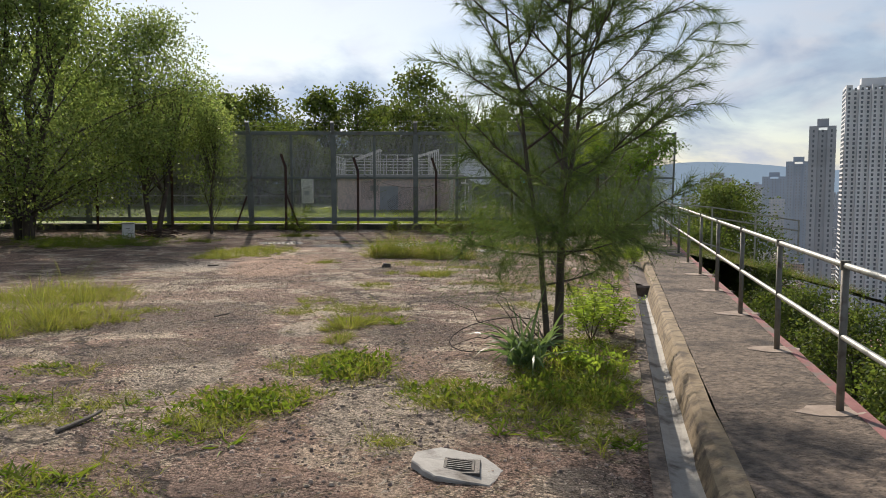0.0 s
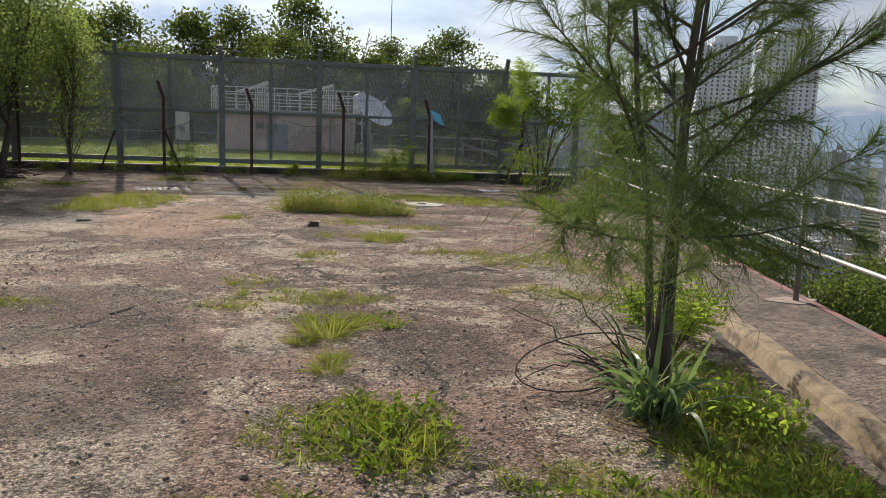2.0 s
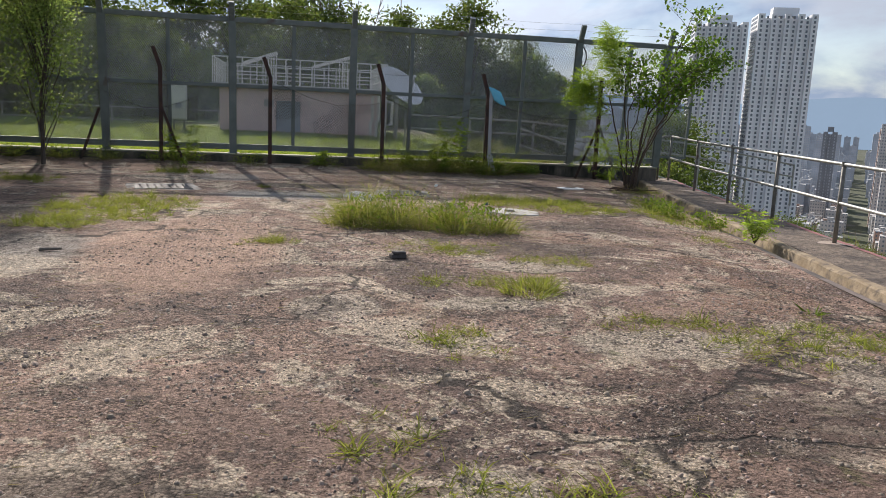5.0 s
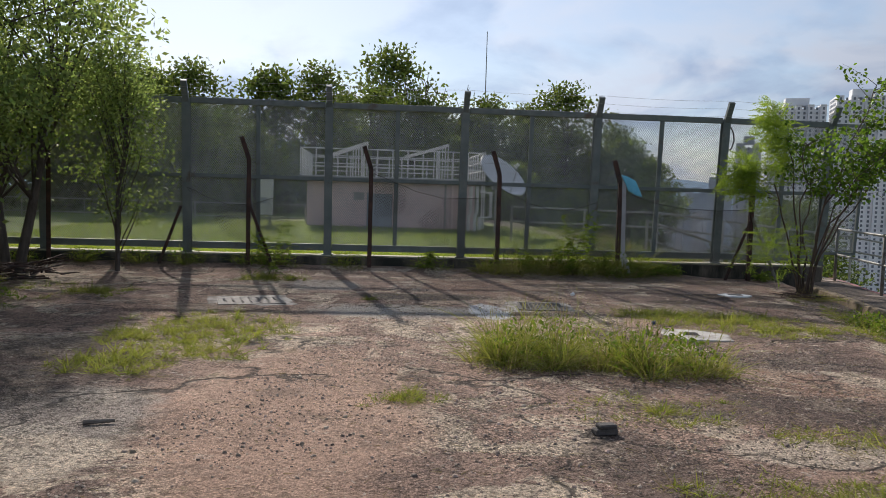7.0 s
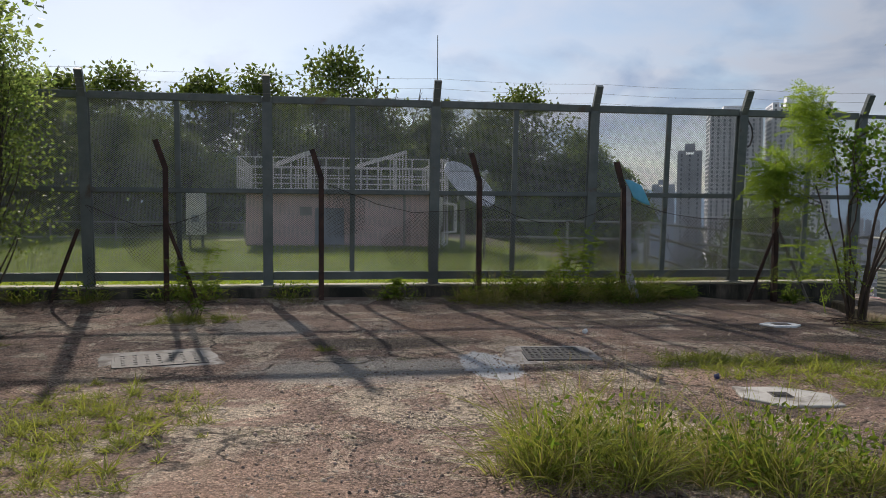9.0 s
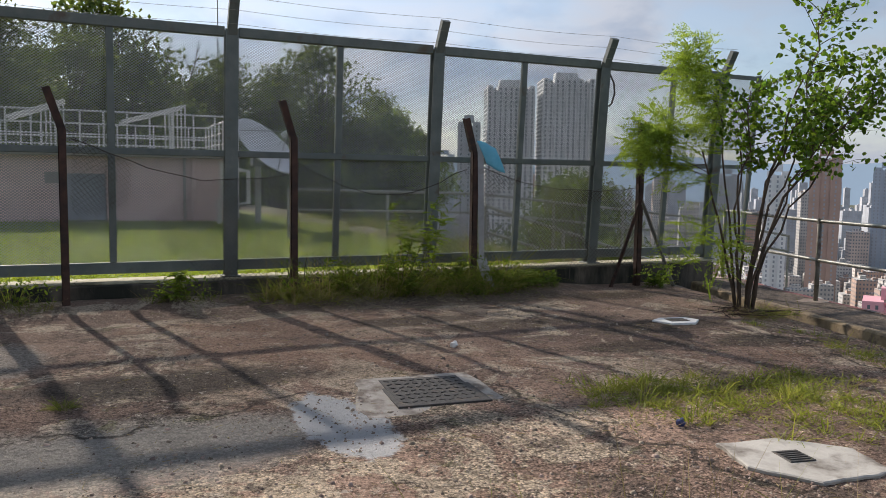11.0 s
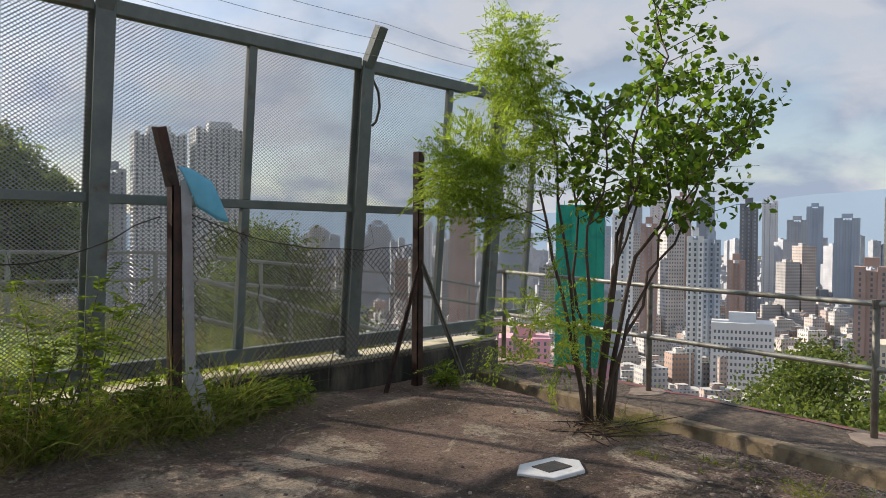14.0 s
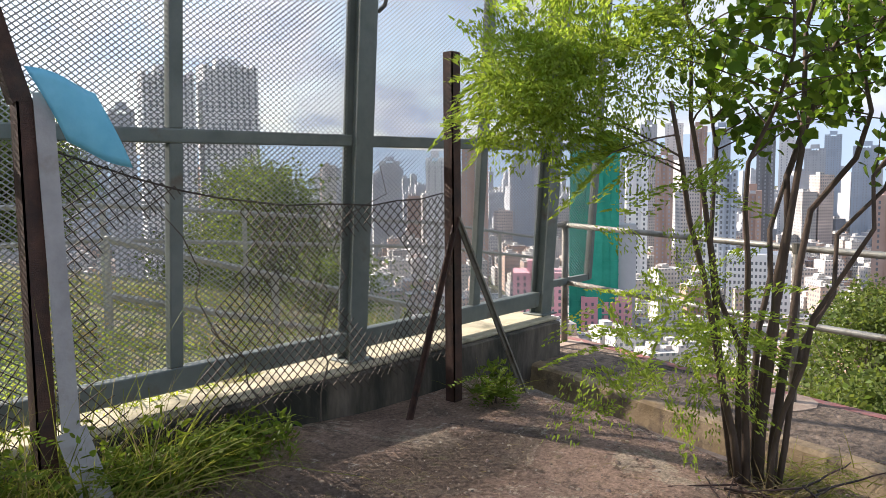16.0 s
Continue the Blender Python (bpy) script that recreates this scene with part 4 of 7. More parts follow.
G_NEEDLE = mat("casuarina_needles", (0.07, 0.115, 0.04), (0.13, 0.185, 0.065), 3.0, 0.7, bump=0, island=0.35, transl=0.35)
G_DARK = mat("dark_foliage", (0.065, 0.10, 0.028), (0.135, 0.175, 0.052), 0.8, 0.65, bump=0, island=0.5, transl=0.42)
G_ACACIA = mat("acacia_foliage", (0.12, 0.175, 0.07), (0.21, 0.27, 0.115), 0.7, 0.5, bump=0, island=0.5, transl=0.6)
G_BROAD = mat("broad_leaf", (0.065, 0.125, 0.02), (0.12, 0.20, 0.035), 2.5, 0.45, bump=0, island=0.4, transl=0.55)
G_FEATHER = mat("feathery_leaf", (0.17, 0.255, 0.045), (0.27, 0.355, 0.08), 3.0, 0.55, bump=0, island=0.3, transl=0.62)
G_GRASS = mat("yellow_green_grass", (0.155, 0.19, 0.04), (0.27, 0.28, 0.085), 3.0, 0.6, bump=0, island=0.4, transl=0.45)
G_WEED = mat("green_weed", (0.09, 0.15, 0.022), (0.17, 0.23, 0.04), 4.0, 0.6, bump=0, island=0.35, transl=0.4)
G_LAWN = mat("sunlit_lawn_blades", (0.15, 0.22, 0.03), (0.26, 0.31, 0.055), 3.0, 0.6, bump=0, island=0.35, transl=0.55)
G_STRAW = mat("dry_straw", (0.24, 0.19, 0.10), (0.38, 0.31, 0.18), 4.0, 0.8, bump=0, island=0.3, transl=0.2)
G_LILY = mat("strap_leaf", (0.10, 0.165, 0.075), (0.19, 0.27, 0.13), 3.0, 0.35, bump=0, island=0.3, transl=0.35)
M_BARK = mat("dark_bark", (0.045, 0.036, 0.03), (0.11, 0.09, 0.075), 14, 0.9, bump=0.8, bscale=40, stretch=(1, 1, 0.25))
M_BARK2 = mat("brown_bark", (0.045, 0.03, 0.022), (0.115, 0.08, 0.058), 10, 0.85, bump=0.7, bscale=40, spots=(0.05, 0.035, 0.028), spot_scale=6, stretch=(1, 1, 0.3))


def cat(*arrs):
    return np.concatenate([a for a in arrs if len(a)])


# ---- young casuarina by the path ----
def build_casuarina():
    t = thing("casuarina_tree", "young wispy casuarina with three dark slender trunks", "tree", (0, 0, 0))
    x0, y0 = 1.10, 7.42
    z0 = yard_z(x0, y0) - 0.05
    stems = [((0.0, 0.0), (0.02, 0.02), 4.6, 0.046), ((-0.10, -0.04), (-0.13, 0.0), 3.3, 0.032), ((-0.03, 0.10), (0.10, 0.06), 3.7, 0.032)]
    P, D, L = [], [], []
    twig = Mesh()
    for si, (off, lean, h, r) in enumerate(stems):
        m = Mesh()
        m.smooth = True
        pts = limb(m, (x0 + off[0], y0 + off[1], z0), (lean[0] * 0.6, lean[1], 1), h, r, 0.008, (lean[0] * 0.5, 0, 0), 0.035, 10, 8)
        part("trunk", m, M_BARK, t)
        nb = 26 if si == 0 else 15
        for b in range(nb):
            u = 0.2 + 0.78 * (b + random.random()) / nb
            q = on_line(pts, u)
            az = b * 2.4 + random.uniform(-0.4, 0.4) + si
            z = q.z
            reach = 1.65 * max(0.16, min(1.0, (4.9 - z) / 2.9)) * (0.75 if z < 1.0 else 1.0) * random.uniform(0.7, 1.1)
            el = random.uniform(0.25, 0.75) if z > 1.1 else random.uniform(0.0, 0.45)
            side = -0.77 * math.cos(az) + 0.64 * math.sin(az)
            if z < 2.3:
                reach *= 1 - 0.62 * max(0.0, side)
            d = Vector((math.cos(az) * math.cos(el), math.sin(az) * math.cos(el), math.sin(el)))
            bp = limb(twig, q, d, reach, 0.013, 0.003, (0, 0, 0.12), 0.10, 6, 5)
            nt = int(5 + 7 * reach)
            for k in range(nt):
                v = 0.22 + 0.78 * (k + random.random()) / nt
                s = on_line(bp, v)
                dd = (d + Vector(rand_dirs(1)[0]) * 0.75 + Vector((0, 0, 0.1))).normalized()
                ln = random.uniform(0.22, 0.5) * (1.15 - 0.5 * v)
                tp = limb(twig, s, dd, ln, 0.004, 0.0015, (0, 0, -0.05), 0.1, 4, 3)
                cnt = int(62 + 36 * random.random())
                for _ in range(cnt):
                    w = random.random() ** 0.8
                    P.append(on_line(tp, min(0.999, w)))
                    D.append((dd * 0.9 + Vector(rand_dirs(1)[0]) * 0.75).normalized())
                    L.append(random.uniform(0.09, 0.21))
            for _ in range(int(20 * reach)):
                P.append(on_line(bp, random.uniform(0.3, 0.999)))
                D.append((d * 0.8 + Vector(rand_dirs(1)[0])).normalized())
                L.append(random.uniform(0.08, 0.18))
    # drooping brush low on the tree
    for cx, cy, cz in ((-0.45, -0.75, 1.1), (-0.55, -0.6, 0.9), (-0.15, -0.3, 1.3), (0.45, -0.1, 1.2), (0.75, -0.2, 1.25), (0.2, -0.5, 1.25), (-0.7, -0.8, 1.35), (0.4, 0.3, 1.2)):
        for _ in range(900):
            o = RNG.normal(size=3) * np.array([0.26, 0.26, 0.2])
            P.append(Vector((x0 + cx + o[0], y0 + cy + o[1], cz + o[2])))
            D.append(Vector((random.uniform(-1, 1) + cx * 0.6, random.uniform(-1, 1) + cy * 0.6, random.uniform(-1.1, 0.2))).normalized())
            L.append(random.uniform(0.1, 0.22))
    part("twig_tangle", twig, M_BARK, t)
    P, D, L = np.array(P), np.array(D), np.array(L)
    V, f = blades(P, D, L, np.full(len(P), 0.0042), np.full(len(P), 0.12), 1)
    part("needles", bulk("needles", V, f, G_NEEDLE), None, t)
    # bare brush of dead twigs beside the trunk
    d = thing("dead_brush", "bare looping dead twigs beside the casuarina", "dead branch", (0, 0, 0))
    m = Mesh()
    for k in range(15):
        a = random.uniform(1.6, 4.2)
        b = Vector((x0 - 0.15 + random.uniform(-0.25, 0.1), y0 - 0.1 + random.uniform(-0.25, 0.35), 0.0))
        limb(m, b, (math.cos(a), math.sin(a) * 0.6, random.uniform(0.1, 1.3)), random.uniform(0.4, 0.85), 0.009, 0.002, (0, 0, random.uniform(-0.55, 0.1)), 0.18, 8, 5)
    pts = [(x0 - 0.2 - 0.42 + 0.42 * math.cos(a), y0 - 0.2 + 0.2 * math.sin(a), 0.16 + 0.13 * math.sin(a * 1.0 + 0.6)) for a in [i * 0.35 for i in range(19)]]
    m.tube(pts, 0.005, 6)
    part("twig_tangle", m, M_BARK, d)


build_casuarina()


def np_z(x, y):
    return np.array([yard_z(float(a), float(b)) for a, b in zip(x, y)])


# ---- strap-leaved plant and weeds at the casuarina's foot ----
def build_strap_plant():
    t = thing("strap_leaf_plant", "clump of long arching strap leaves at the tree's foot", "plant", (0.72, 6.72, 0))
    n = 64
    a = RNG.uniform(0, 2 * math.pi, n)
    el = RNG.uniform(0.75, 1.35, n)
    D = np.stack([np.cos(a) * np.cos(el), np.sin(a) * np.cos(el), np.sin(el)], 1)
    P = np.stack([RNG.normal(0, 0.07, n), RNG.normal(0, 0.07, n), np.full(n, -0.03)], 1)
    V, f = blades(P, D, RNG.uniform(0.6, 1.1, n), RNG.uniform(0.028, 0.044, n), RNG.uniform(0.35, 0.85, n), 6)
    part("foliage", bulk("foliage", V, f, G_LILY), None, t)


build_strap_plant()


def tuft_mesh(name, n, radius, h, spread, width, material, seg=3, seed_droop=(0.2, 0.8)):
    a = RNG.uniform(0, 2 * math.pi, n)
    r = radius * np.sqrt(RNG.uniform(0, 1, n))
    P = np.stack([np.cos(a) * r, np.sin(a) * r, np.full(n, -0.02)], 1)
    b = a + RNG.normal(0, 0.6, n)
    el = np.clip(RNG.normal(spread, 0.3, n), 0.15, 1.5)
    D = np.stack([np.cos(b) * np.cos(el), np.sin(b) * np.cos(el), np.sin(el)], 1)
    V, f = blades(P, D, h * RNG.uniform(0.45, 1.1, n), width * RNG.uniform(0.6, 1.3, n), RNG.uniform(*seed_droop, n), seg)
    return bulk(name, V, f, material)


TUFTS = [tuft_mesh("tuft", 260, 0.12, 0.36, 0.95, 0.007, G_GRASS), tuft_mesh("tuft", 190, 0.10, 0.30, 0.85, 0.007, G_GRASS), tuft_mesh("tuft", 320, 0.2, 0.28, 1.0, 0.006, G_GRASS)]
STRAW = tuft_mesh("dry_blades", 60, 0.12, 0.34, 0.55, 0.005, G_STRAW)


def tuft(x, y, s, v, label="spiky yellow-green grass tuft growing through the concrete"):
    t = thing("grass_tuft", label, "grass tuft", (x, y, yard_z(x, y)), group="grass tufts", turn=random.uniform(0, 360))
    t.scale = (s, s, s)
    part("foliage", TUFTS[v], None, t)
    part("dry_grass", STRAW, None, t)


for row in ((-1.03, 8.5, 1.15, 0), (-0.86, 8.72, 0.9, 1), (-1.2, 8.3, 0.7, 1), (-0.13, 13.5, 1.15, 2), (0.0, 13.62, 0.8, 0), (-1.04, 7.6, 0.75, 1), (-2.38, 15.9, 0.6, 2), (-6.6, 21.7, 0.9, 2),
            (-1.0, 7.85, 0.6, 0), (-2.66, 21.4, 0.55, 1), (1.25, 20.3, 0.7, 2), (-0.5, 15.5, 0.7, 1), (-4.4, 23.6, 0.9, 0)):
    tuft(*row)


def scatter_patch(cx, cy, rx, ry, n, ang=0.0):
    """Points of an uneven patch."""
    out = []
    while len(out) < n:
        u, v = RNG.uniform(-1, 1, 2)
        if u * u + v * v < (0.45 + 0.75 * abs(noise.noise((cx + u * 2.1, cy + v * 2.1, 3.3))) + 0.25 * RNG.uniform()) ** 2 * 1.2:
            out.append((cx + u * rx * math.cos(ang) - v * ry * math.sin(ang), cy + u * rx * math.sin(ang) + v * ry * math.cos(ang)))
    out = np.array(out)
    return out[out[:, 0] < 1.45 + 0.2215 * (out[:, 1] - 3.99)]


def low_growth(name, label, patches, material, h, width, droop, el, segs=2, density=1.0, category="grass"):
    cl, hs = [], []
    for a, b, c, d, e in patches:
        k = max(4, int(e * density / 17))
        q = scatter_patch(a, b, c, d, k)
        q = q + RNG.normal(0, 0.12, q.shape) * np.array([c, d])
        per = RNG.poisson(32, len(q)) + 2
        cl.append(np.repeat(q, per, axis=0) + RNG.normal(0, 0.032, (per.sum(), 2)) * np.repeat(RNG.uniform(0.5, 1.8, len(q)), per)[:, None])
        hs.append(np.repeat(RNG.gamma(3.0, 0.33, len(q)), per))
    P, hs = np.concatenate(cl), np.clip(np.concatenate(hs), 0.3, 2.3)
    ok = P[:, 0] < 1.05 + 0.2215 * (P[:, 1] - 3.99)
    P, hs = P[ok], hs[ok]
    z = np_z(P[:, 0], P[:, 1]) - 0.01
    n = len(P)
    a = RNG.uniform(0, 2 * math.pi, n)
    e = np.clip(RNG.normal(el, 0.35, n), 0.05, 1.5)
    D = np.stack([np.cos(a) * np.cos(e), np.sin(a) * np.cos(e), np.sin(e)], 1)
    V, f = blades(np.column_stack([P, z]), D, h * hs * RNG.uniform(0.4, 1.2, n), width * RNG.uniform(0.6, 1.4, n), RNG.uniform(*droop, n), segs)
    tagged(part(name, bulk(name, V, f, material), None), label, category, kind="stuff")


# centre x, centre y, half sizes, blades
MAT_NEAR = [(-0.95, 6.6, 0.5, 0.5, 1700), (-1.25, 5.6, 0.45, 0.4, 1100), (-1.6, 4.8, 0.5, 0.35, 1200), (-2.7, 5.3, 0.7, 0.5, 1500), (-3.2, 6.4, 0.4, 0.25, 500), (-2.1, 3.9, 0.6, 0.4, 1200), (0.0, 5.8, 0.45, 0.4, 900),
            (0.6, 5.4, 0.6, 0.55, 2600), (1.0, 6.3, 0.6, 0.8, 2800), (1.35, 7.6, 0.6, 0.7, 2000), (1.0, 5.0, 0.35, 0.4, 900), (-0.28, 4.55, 0.2, 0.15, 180), (-0.9, 8.9, 0.5, 0.35, 800), (2.2, 11.8, 0.4, 1.1, 450)]
MAT_MID = [(-1.3, 9.9, 0.45, 0.3, 800), (-0.95, 9.7, 0.5, 0.25, 700), (-1.85, 9.5, 0.35, 0.3, 400), (1.1, 10.0, 0.6, 0.3, 900), (1.4, 12.0, 0.8, 0.6, 1500), (0.55, 12.5, 0.5, 0.25, 600), (-1.0, 12.1, 0.35, 0.35, 500),
           (-3.5, 9.5, 0.4, 0.25, 500), (-1.7, 10.6, 0.3, 0.3, 300), (-0.4, 13.9, 0.8, 0.35, 900), (0.5, 14.9, 0.5, 0.3, 700), (-0.5, 15.6, 0.8, 0.5, 1000), (-2.4, 15.9, 0.35, 0.25, 400), (3.75, 18.9, 0.4, 0.9, 1500), (3.4, 16.8, 0.3, 0.5, 400)]
MAT_FAR = [(-4.6, 18.6, 1.0, 1.5, 5200), (-4.9, 17.0, 0.6, 0.5, 1000), (1.9, 20.0, 1.3, 0.5, 3000), (2.4, 19.2, 0.9, 0.5, 1500), (1.2, 20.4, 0.5, 0.3, 800), (4.4, 21.6, 0.3, 0.9, 320), (4.2, 20.7, 0.25, 0.4, 200),
           (-6.6, 21.7, 0.5, 0.4, 600), (-4.4, 23.6, 0.7, 0.4, 900), (-9.5, 21.5, 3.0, 2.0, 3000)]
low_growth("turf", "patchy short yellow-green grass and moss on the concrete", MAT_NEAR + MAT_MID, G_GRASS, 0.10, 0.006, (0.1, 0.9), 0.65)
low_growth("creeping_weeds", "low dark green creeping weeds between the grass", MAT_NEAR, G_WEED, 0.075, 0.016, (0.0, 0.6), 0.35, 2, 0.5, "weeds")
low_growth("turf", "patchy short grass towards the fence", MAT_FAR, G_GRASS, 0.13, 0.007, (0.1, 0.8), 0.75)
low_growth("dead_thatch", "pale dry straw lying among the grass", [(a, b, c * 1.25, d * 1.25, e * 0.3) for a, b, c, d, e in MAT_NEAR + MAT_MID + MAT_FAR], G_STRAW, 0.11, 0.004, (0.0, 0.3), 0.12)


def litter():
    """Loose scraps of dry stalk and grit all over the yard."""
    n = 9000
    y = RNG.uniform(2.5, 24.5, n)
    x = np.array([1.0 + 0.2215 * (b - 4) - 7.5 * RNG.uniform() for b in y])
    a = RNG.uniform(0, 6.283, n)
    D = np.stack([np.cos(a), np.sin(a), RNG.uniform(0.0, 0.12, n)], 1)
    V, f = blades(np.column_stack([x, y, np_z(x, y) + 0.004]), D, RNG.uniform(0.02, 0.10, n), RNG.uniform(0.002, 0.005, n), np.zeros(n), 2)
    tagged(part("straw_litter", bulk("straw_litter", V, f, G_STRAW), None), "scattered dry stalks on the yard", "litter", kind="stuff")
    n = 100000
    y = 2.3 + 22.4 * RNG.uniform(0, 1, n) ** 1.25
    x = 1.0 + 0.2215 * (y - 4) - 7.5 * RNG.uniform(0, 1, n)
    keep = np.array([noise.noise((float(a) * 0.9, float(b) * 0.9, 6.0)) for a, b in zip(x, y)]) > RNG.uniform(-0.6, 0.35, n)
    keep &= RNG.uniform(0, 1, n) > 0.75 * np.clip((y - 19.5) / 2.5, 0, 1)
    x, y = x[keep], y[keep]
    n = len(x)
    s = np.minimum(RNG.gamma(1.5, 0.0034, n), 0.022)[:, None] + 0.0035
    th = RNG.uniform(0, 6.28, n)[:, None] + np.arange(4)[None] * 1.5708 + RNG.uniform(-0.35, 0.35, (n, 4))
    ring = np.stack([np.cos(th), np.sin(th)], 2) * RNG.uniform(0.7, 1.25, (n, 4, 1)) * RNG.uniform(0.65, 1.0, (n, 1, 1))
    V = np.zeros((n, 8, 3))                          # blunt angular pebbles
    V[:, :4, :2] = ring
    V[:, 4:, :2] = ring * RNG.uniform(0.5, 0.8, (n, 4, 1))
    V[:, 4:, 2] = RNG.uniform(0.35, 0.75, (n, 4))
    V *= s[:, :, None]
    V += np.column_stack([x, y, np_z(x, y) - 0.001])[:, None, :]
    g = mat("grit_stones", (0.13, 0.098, 0.08), (0.36, 0.29, 0.23), 3.0, 0.9, bump=0, island=0.6)
    tagged(part("gravel", bulk("gravel", V, [(0, 1, 5, 4), (1, 2, 6, 5), (2, 3, 7, 6), (3, 0, 4, 7), (4, 5, 6, 7)], g), None), "loose grit and small stones on the yard", "gravel", kind="stuff")


litter()


# ---- tall weeds ----
def weed_bush(name, label, cx, cy, rx, ry, h, nblades, nleaf, z=None, category="bush", straw=0.15, mats=(0, 0)):
    t = thing(name, label, category, (cx, cy, 0), group="weed clumps")
    # blades arch outwards from tussocks of uneven height
    c = scatter_patch(cx, cy, rx, ry, max(3, nblades // 42))
    per = RNG.poisson(42, len(c)) + 3
    tall = np.clip(RNG.gamma(4.0, 0.25, len(c)), 0.35, 1.9) * (1.28 - 1.0 * np.clip(((c[:, 0] - cx) / rx) ** 2 + ((c[:, 1] - cy) / ry) ** 2, 0, 1))
    tall = np.repeat(tall, per)
    off = RNG.normal(0, 0.05, (per.sum(), 2)) * np.repeat(RNG.uniform(0.6, 1.5, len(c)), per)[:, None]
    p = np.repeat(c, per, axis=0) + off
    zz = np_z(p[:, 0], p[:, 1])
    n = len(p)
    a = np.arctan2(off[:, 1], off[:, 0]) + RNG.normal(0, 0.7, n)
    el = np.clip(RNG.normal(0.98, 0.3, n), 0.12, 1.5)
    D = np.stack([np.cos(a) * np.cos(el), np.sin(a) * np.cos(el), np.sin(el)], 1)
    V, f = blades(np.column_stack([p[:, 0] - cx, p[:, 1] - cy, zz - 0.02]), D, h * tall * RNG.uniform(0.5, 1.25, n), 0.0065 * RNG.uniform(0.6, 1.4, n), RNG.uniform(0.2, 0.85, n), 4)
    mix = RNG.permutation(n)
    p, D, zz = p[mix], D[mix], zz[mix]
    part("foliage", bulk("foliage", V, f, (G_GRASS, G_WEED)[mats[0]]), None, t)
    k = int(n * straw)
    if k:
        V, f = blades(np.column_stack([p[:k, 0] - cx, p[:k, 1] - cy, zz[:k] - 0.02]), D[:k] * np.array([1, 1, 0.8]), h * RNG.uniform(0.4, 1.2, k), np.full(k, 0.005), RNG.uniform(0.1, 0.7, k), 3)
        part("dry_grass", bulk("dry_grass", V, f, G_STRAW), None, t)
    k = int(n * 0.02)
    if k and h > 0.45:
        V, f = blades(np.column_stack([p[:k, 0] - cx, p[:k, 1] - cy, zz[:k] - 0.02]), unit(D[:k] + np.array([0, 0, 1.4])), h * RNG.uniform(1.1, 1.75, k), np.full(k, 0.006), RNG.uniform(0.0, 0.3, k), 4)
        part("seed_stalk", bulk("seed_stalk", V, f, G_STRAW), None, t)
    if nleaf:
        q = scatter_patch(cx, cy, rx * 0.9, ry * 0.9, nleaf)
        m = len(q)
        hz = np_z(q[:, 0], q[:, 1]) + h * 0.72 * RNG.uniform(0.05, 1, m) * (1 - 0.5 * np.clip(((q[:, 0] - cx) / rx) ** 2, 0, 1))
        V = leaves(np.column_stack([q[:, 0] - cx, q[:, 1] - cy, hz]), unit(rand_dirs(m) + np.array([0, 0, 0.3])), RNG.uniform(0.03, 0.07, m), RNG.uniform(0.015, 0.03, m))
        part("foliage", bulk("foliage", V, LEAF_F, (G_WEED, G_FEATHER)[mats[1]]), None, t)


weed_bush("weed_clump", "broad clump of yellow-green grass and leafy weeds", -0.95, 17.4, 0.9, 0.6, 0.56, 3000, 500, straw=0.35)
weed_bush("weed_clump", "bushy green weeds growing with the grass clump", 0.05, 17.0, 0.72, 0.55, 0.5, 1400, 700, straw=0.45)
weed_bush("weed_clump", "leafy green weeds crowding the casuarina's foot", 1.25, 6.75, 0.45, 0.55, 0.27, 900, 500, straw=0.15, mats=(0, 1))
weed_bush("weed_clump", "bright low grass and weeds before the casuarina", 0.95, 5.85, 0.62, 0.55, 0.14, 4200, 450, straw=0.12, mats=(0, 0))
weed_bush("weed_clump", "thin low grass spreading over the cracked concrete", 0.1, 5.55, 0.5, 0.4, 0.13, 1000, 150, straw=0.2, mats=(0, 0))
weed_bush("weed_clump", "ragged grass and weeds along a crack in the yard", -0.75, 6.5, 0.4, 0.7, 0.15, 1700, 350, straw=0.2, mats=(0, 0))
weed_bush("weed_clump", "ragged grass and weeds along a crack in the yard", -1.35, 5.3, 0.55, 0.4, 0.12, 1500, 350, straw=0.2, mats=(0, 0))
for wx, wy in ((4.2, 18.3), (3.95, 19.2), (4.15, 20.0)):
    weed_bush("weed_clump", "bright weeds growing out of the drainage channel", wx, wy, 0.3, 0.5, 0.32, 420, 260, straw=0.15)
weed_bush("tall_grass", "bank of tall yellow-green grass at the yard's side", -4.5, 8.7, 1.0, 1.1, 0.36, 3200, 0, category="grass", straw=0.35)
weed_bush("tall_grass", "bank of tall yellow-green grass at the yard's side", -5.2, 10.9, 1.3, 1.1, 0.36, 2600, 0, category="grass", straw=0.35)
weed_bush("weed_clump", "low leafy weeds in the shade of the trees", -9.2, 20.4, 2.4, 1.3, 0.35, 3000, 1200, mats=(1, 0))
for k in range(9):
    weed_bush("wall_weeds", "rank grass and weeds along the foot of the low wall", -0.2 + 0.34 * k + random.uniform(-0.1, 0.1), 24.88, 0.36, 0.24, random.uniform(0.42, 0.78), 330, 110, straw=0.6)
for k in range(5):
    weed_bush("wall_weeds", "lush low green weeds along the foot of the low wall", 2.1 + 0.3 * k, 24.82 + 0.05 * k, 0.3, 0.24, 0.26, 170, 260, straw=0.3, mats=(1, 0))
for k, x in enumerate((-10.4, -9.1, -7.9, -7.0, -6.1, -4.9, -4.4, -3.1, -1.5)):
    weed_bush("wall_weeds", "sparse weeds along the foot of the low wall", x, 25.0, 0.42, 0.16, random.uniform(0.25, 0.5), 200, 130, straw=0.4)
weed_bush("wall_weeds", "small weeds by the braced post", 5.25, 24.95, 0.2, 0.12, 0.28, 90, 120)
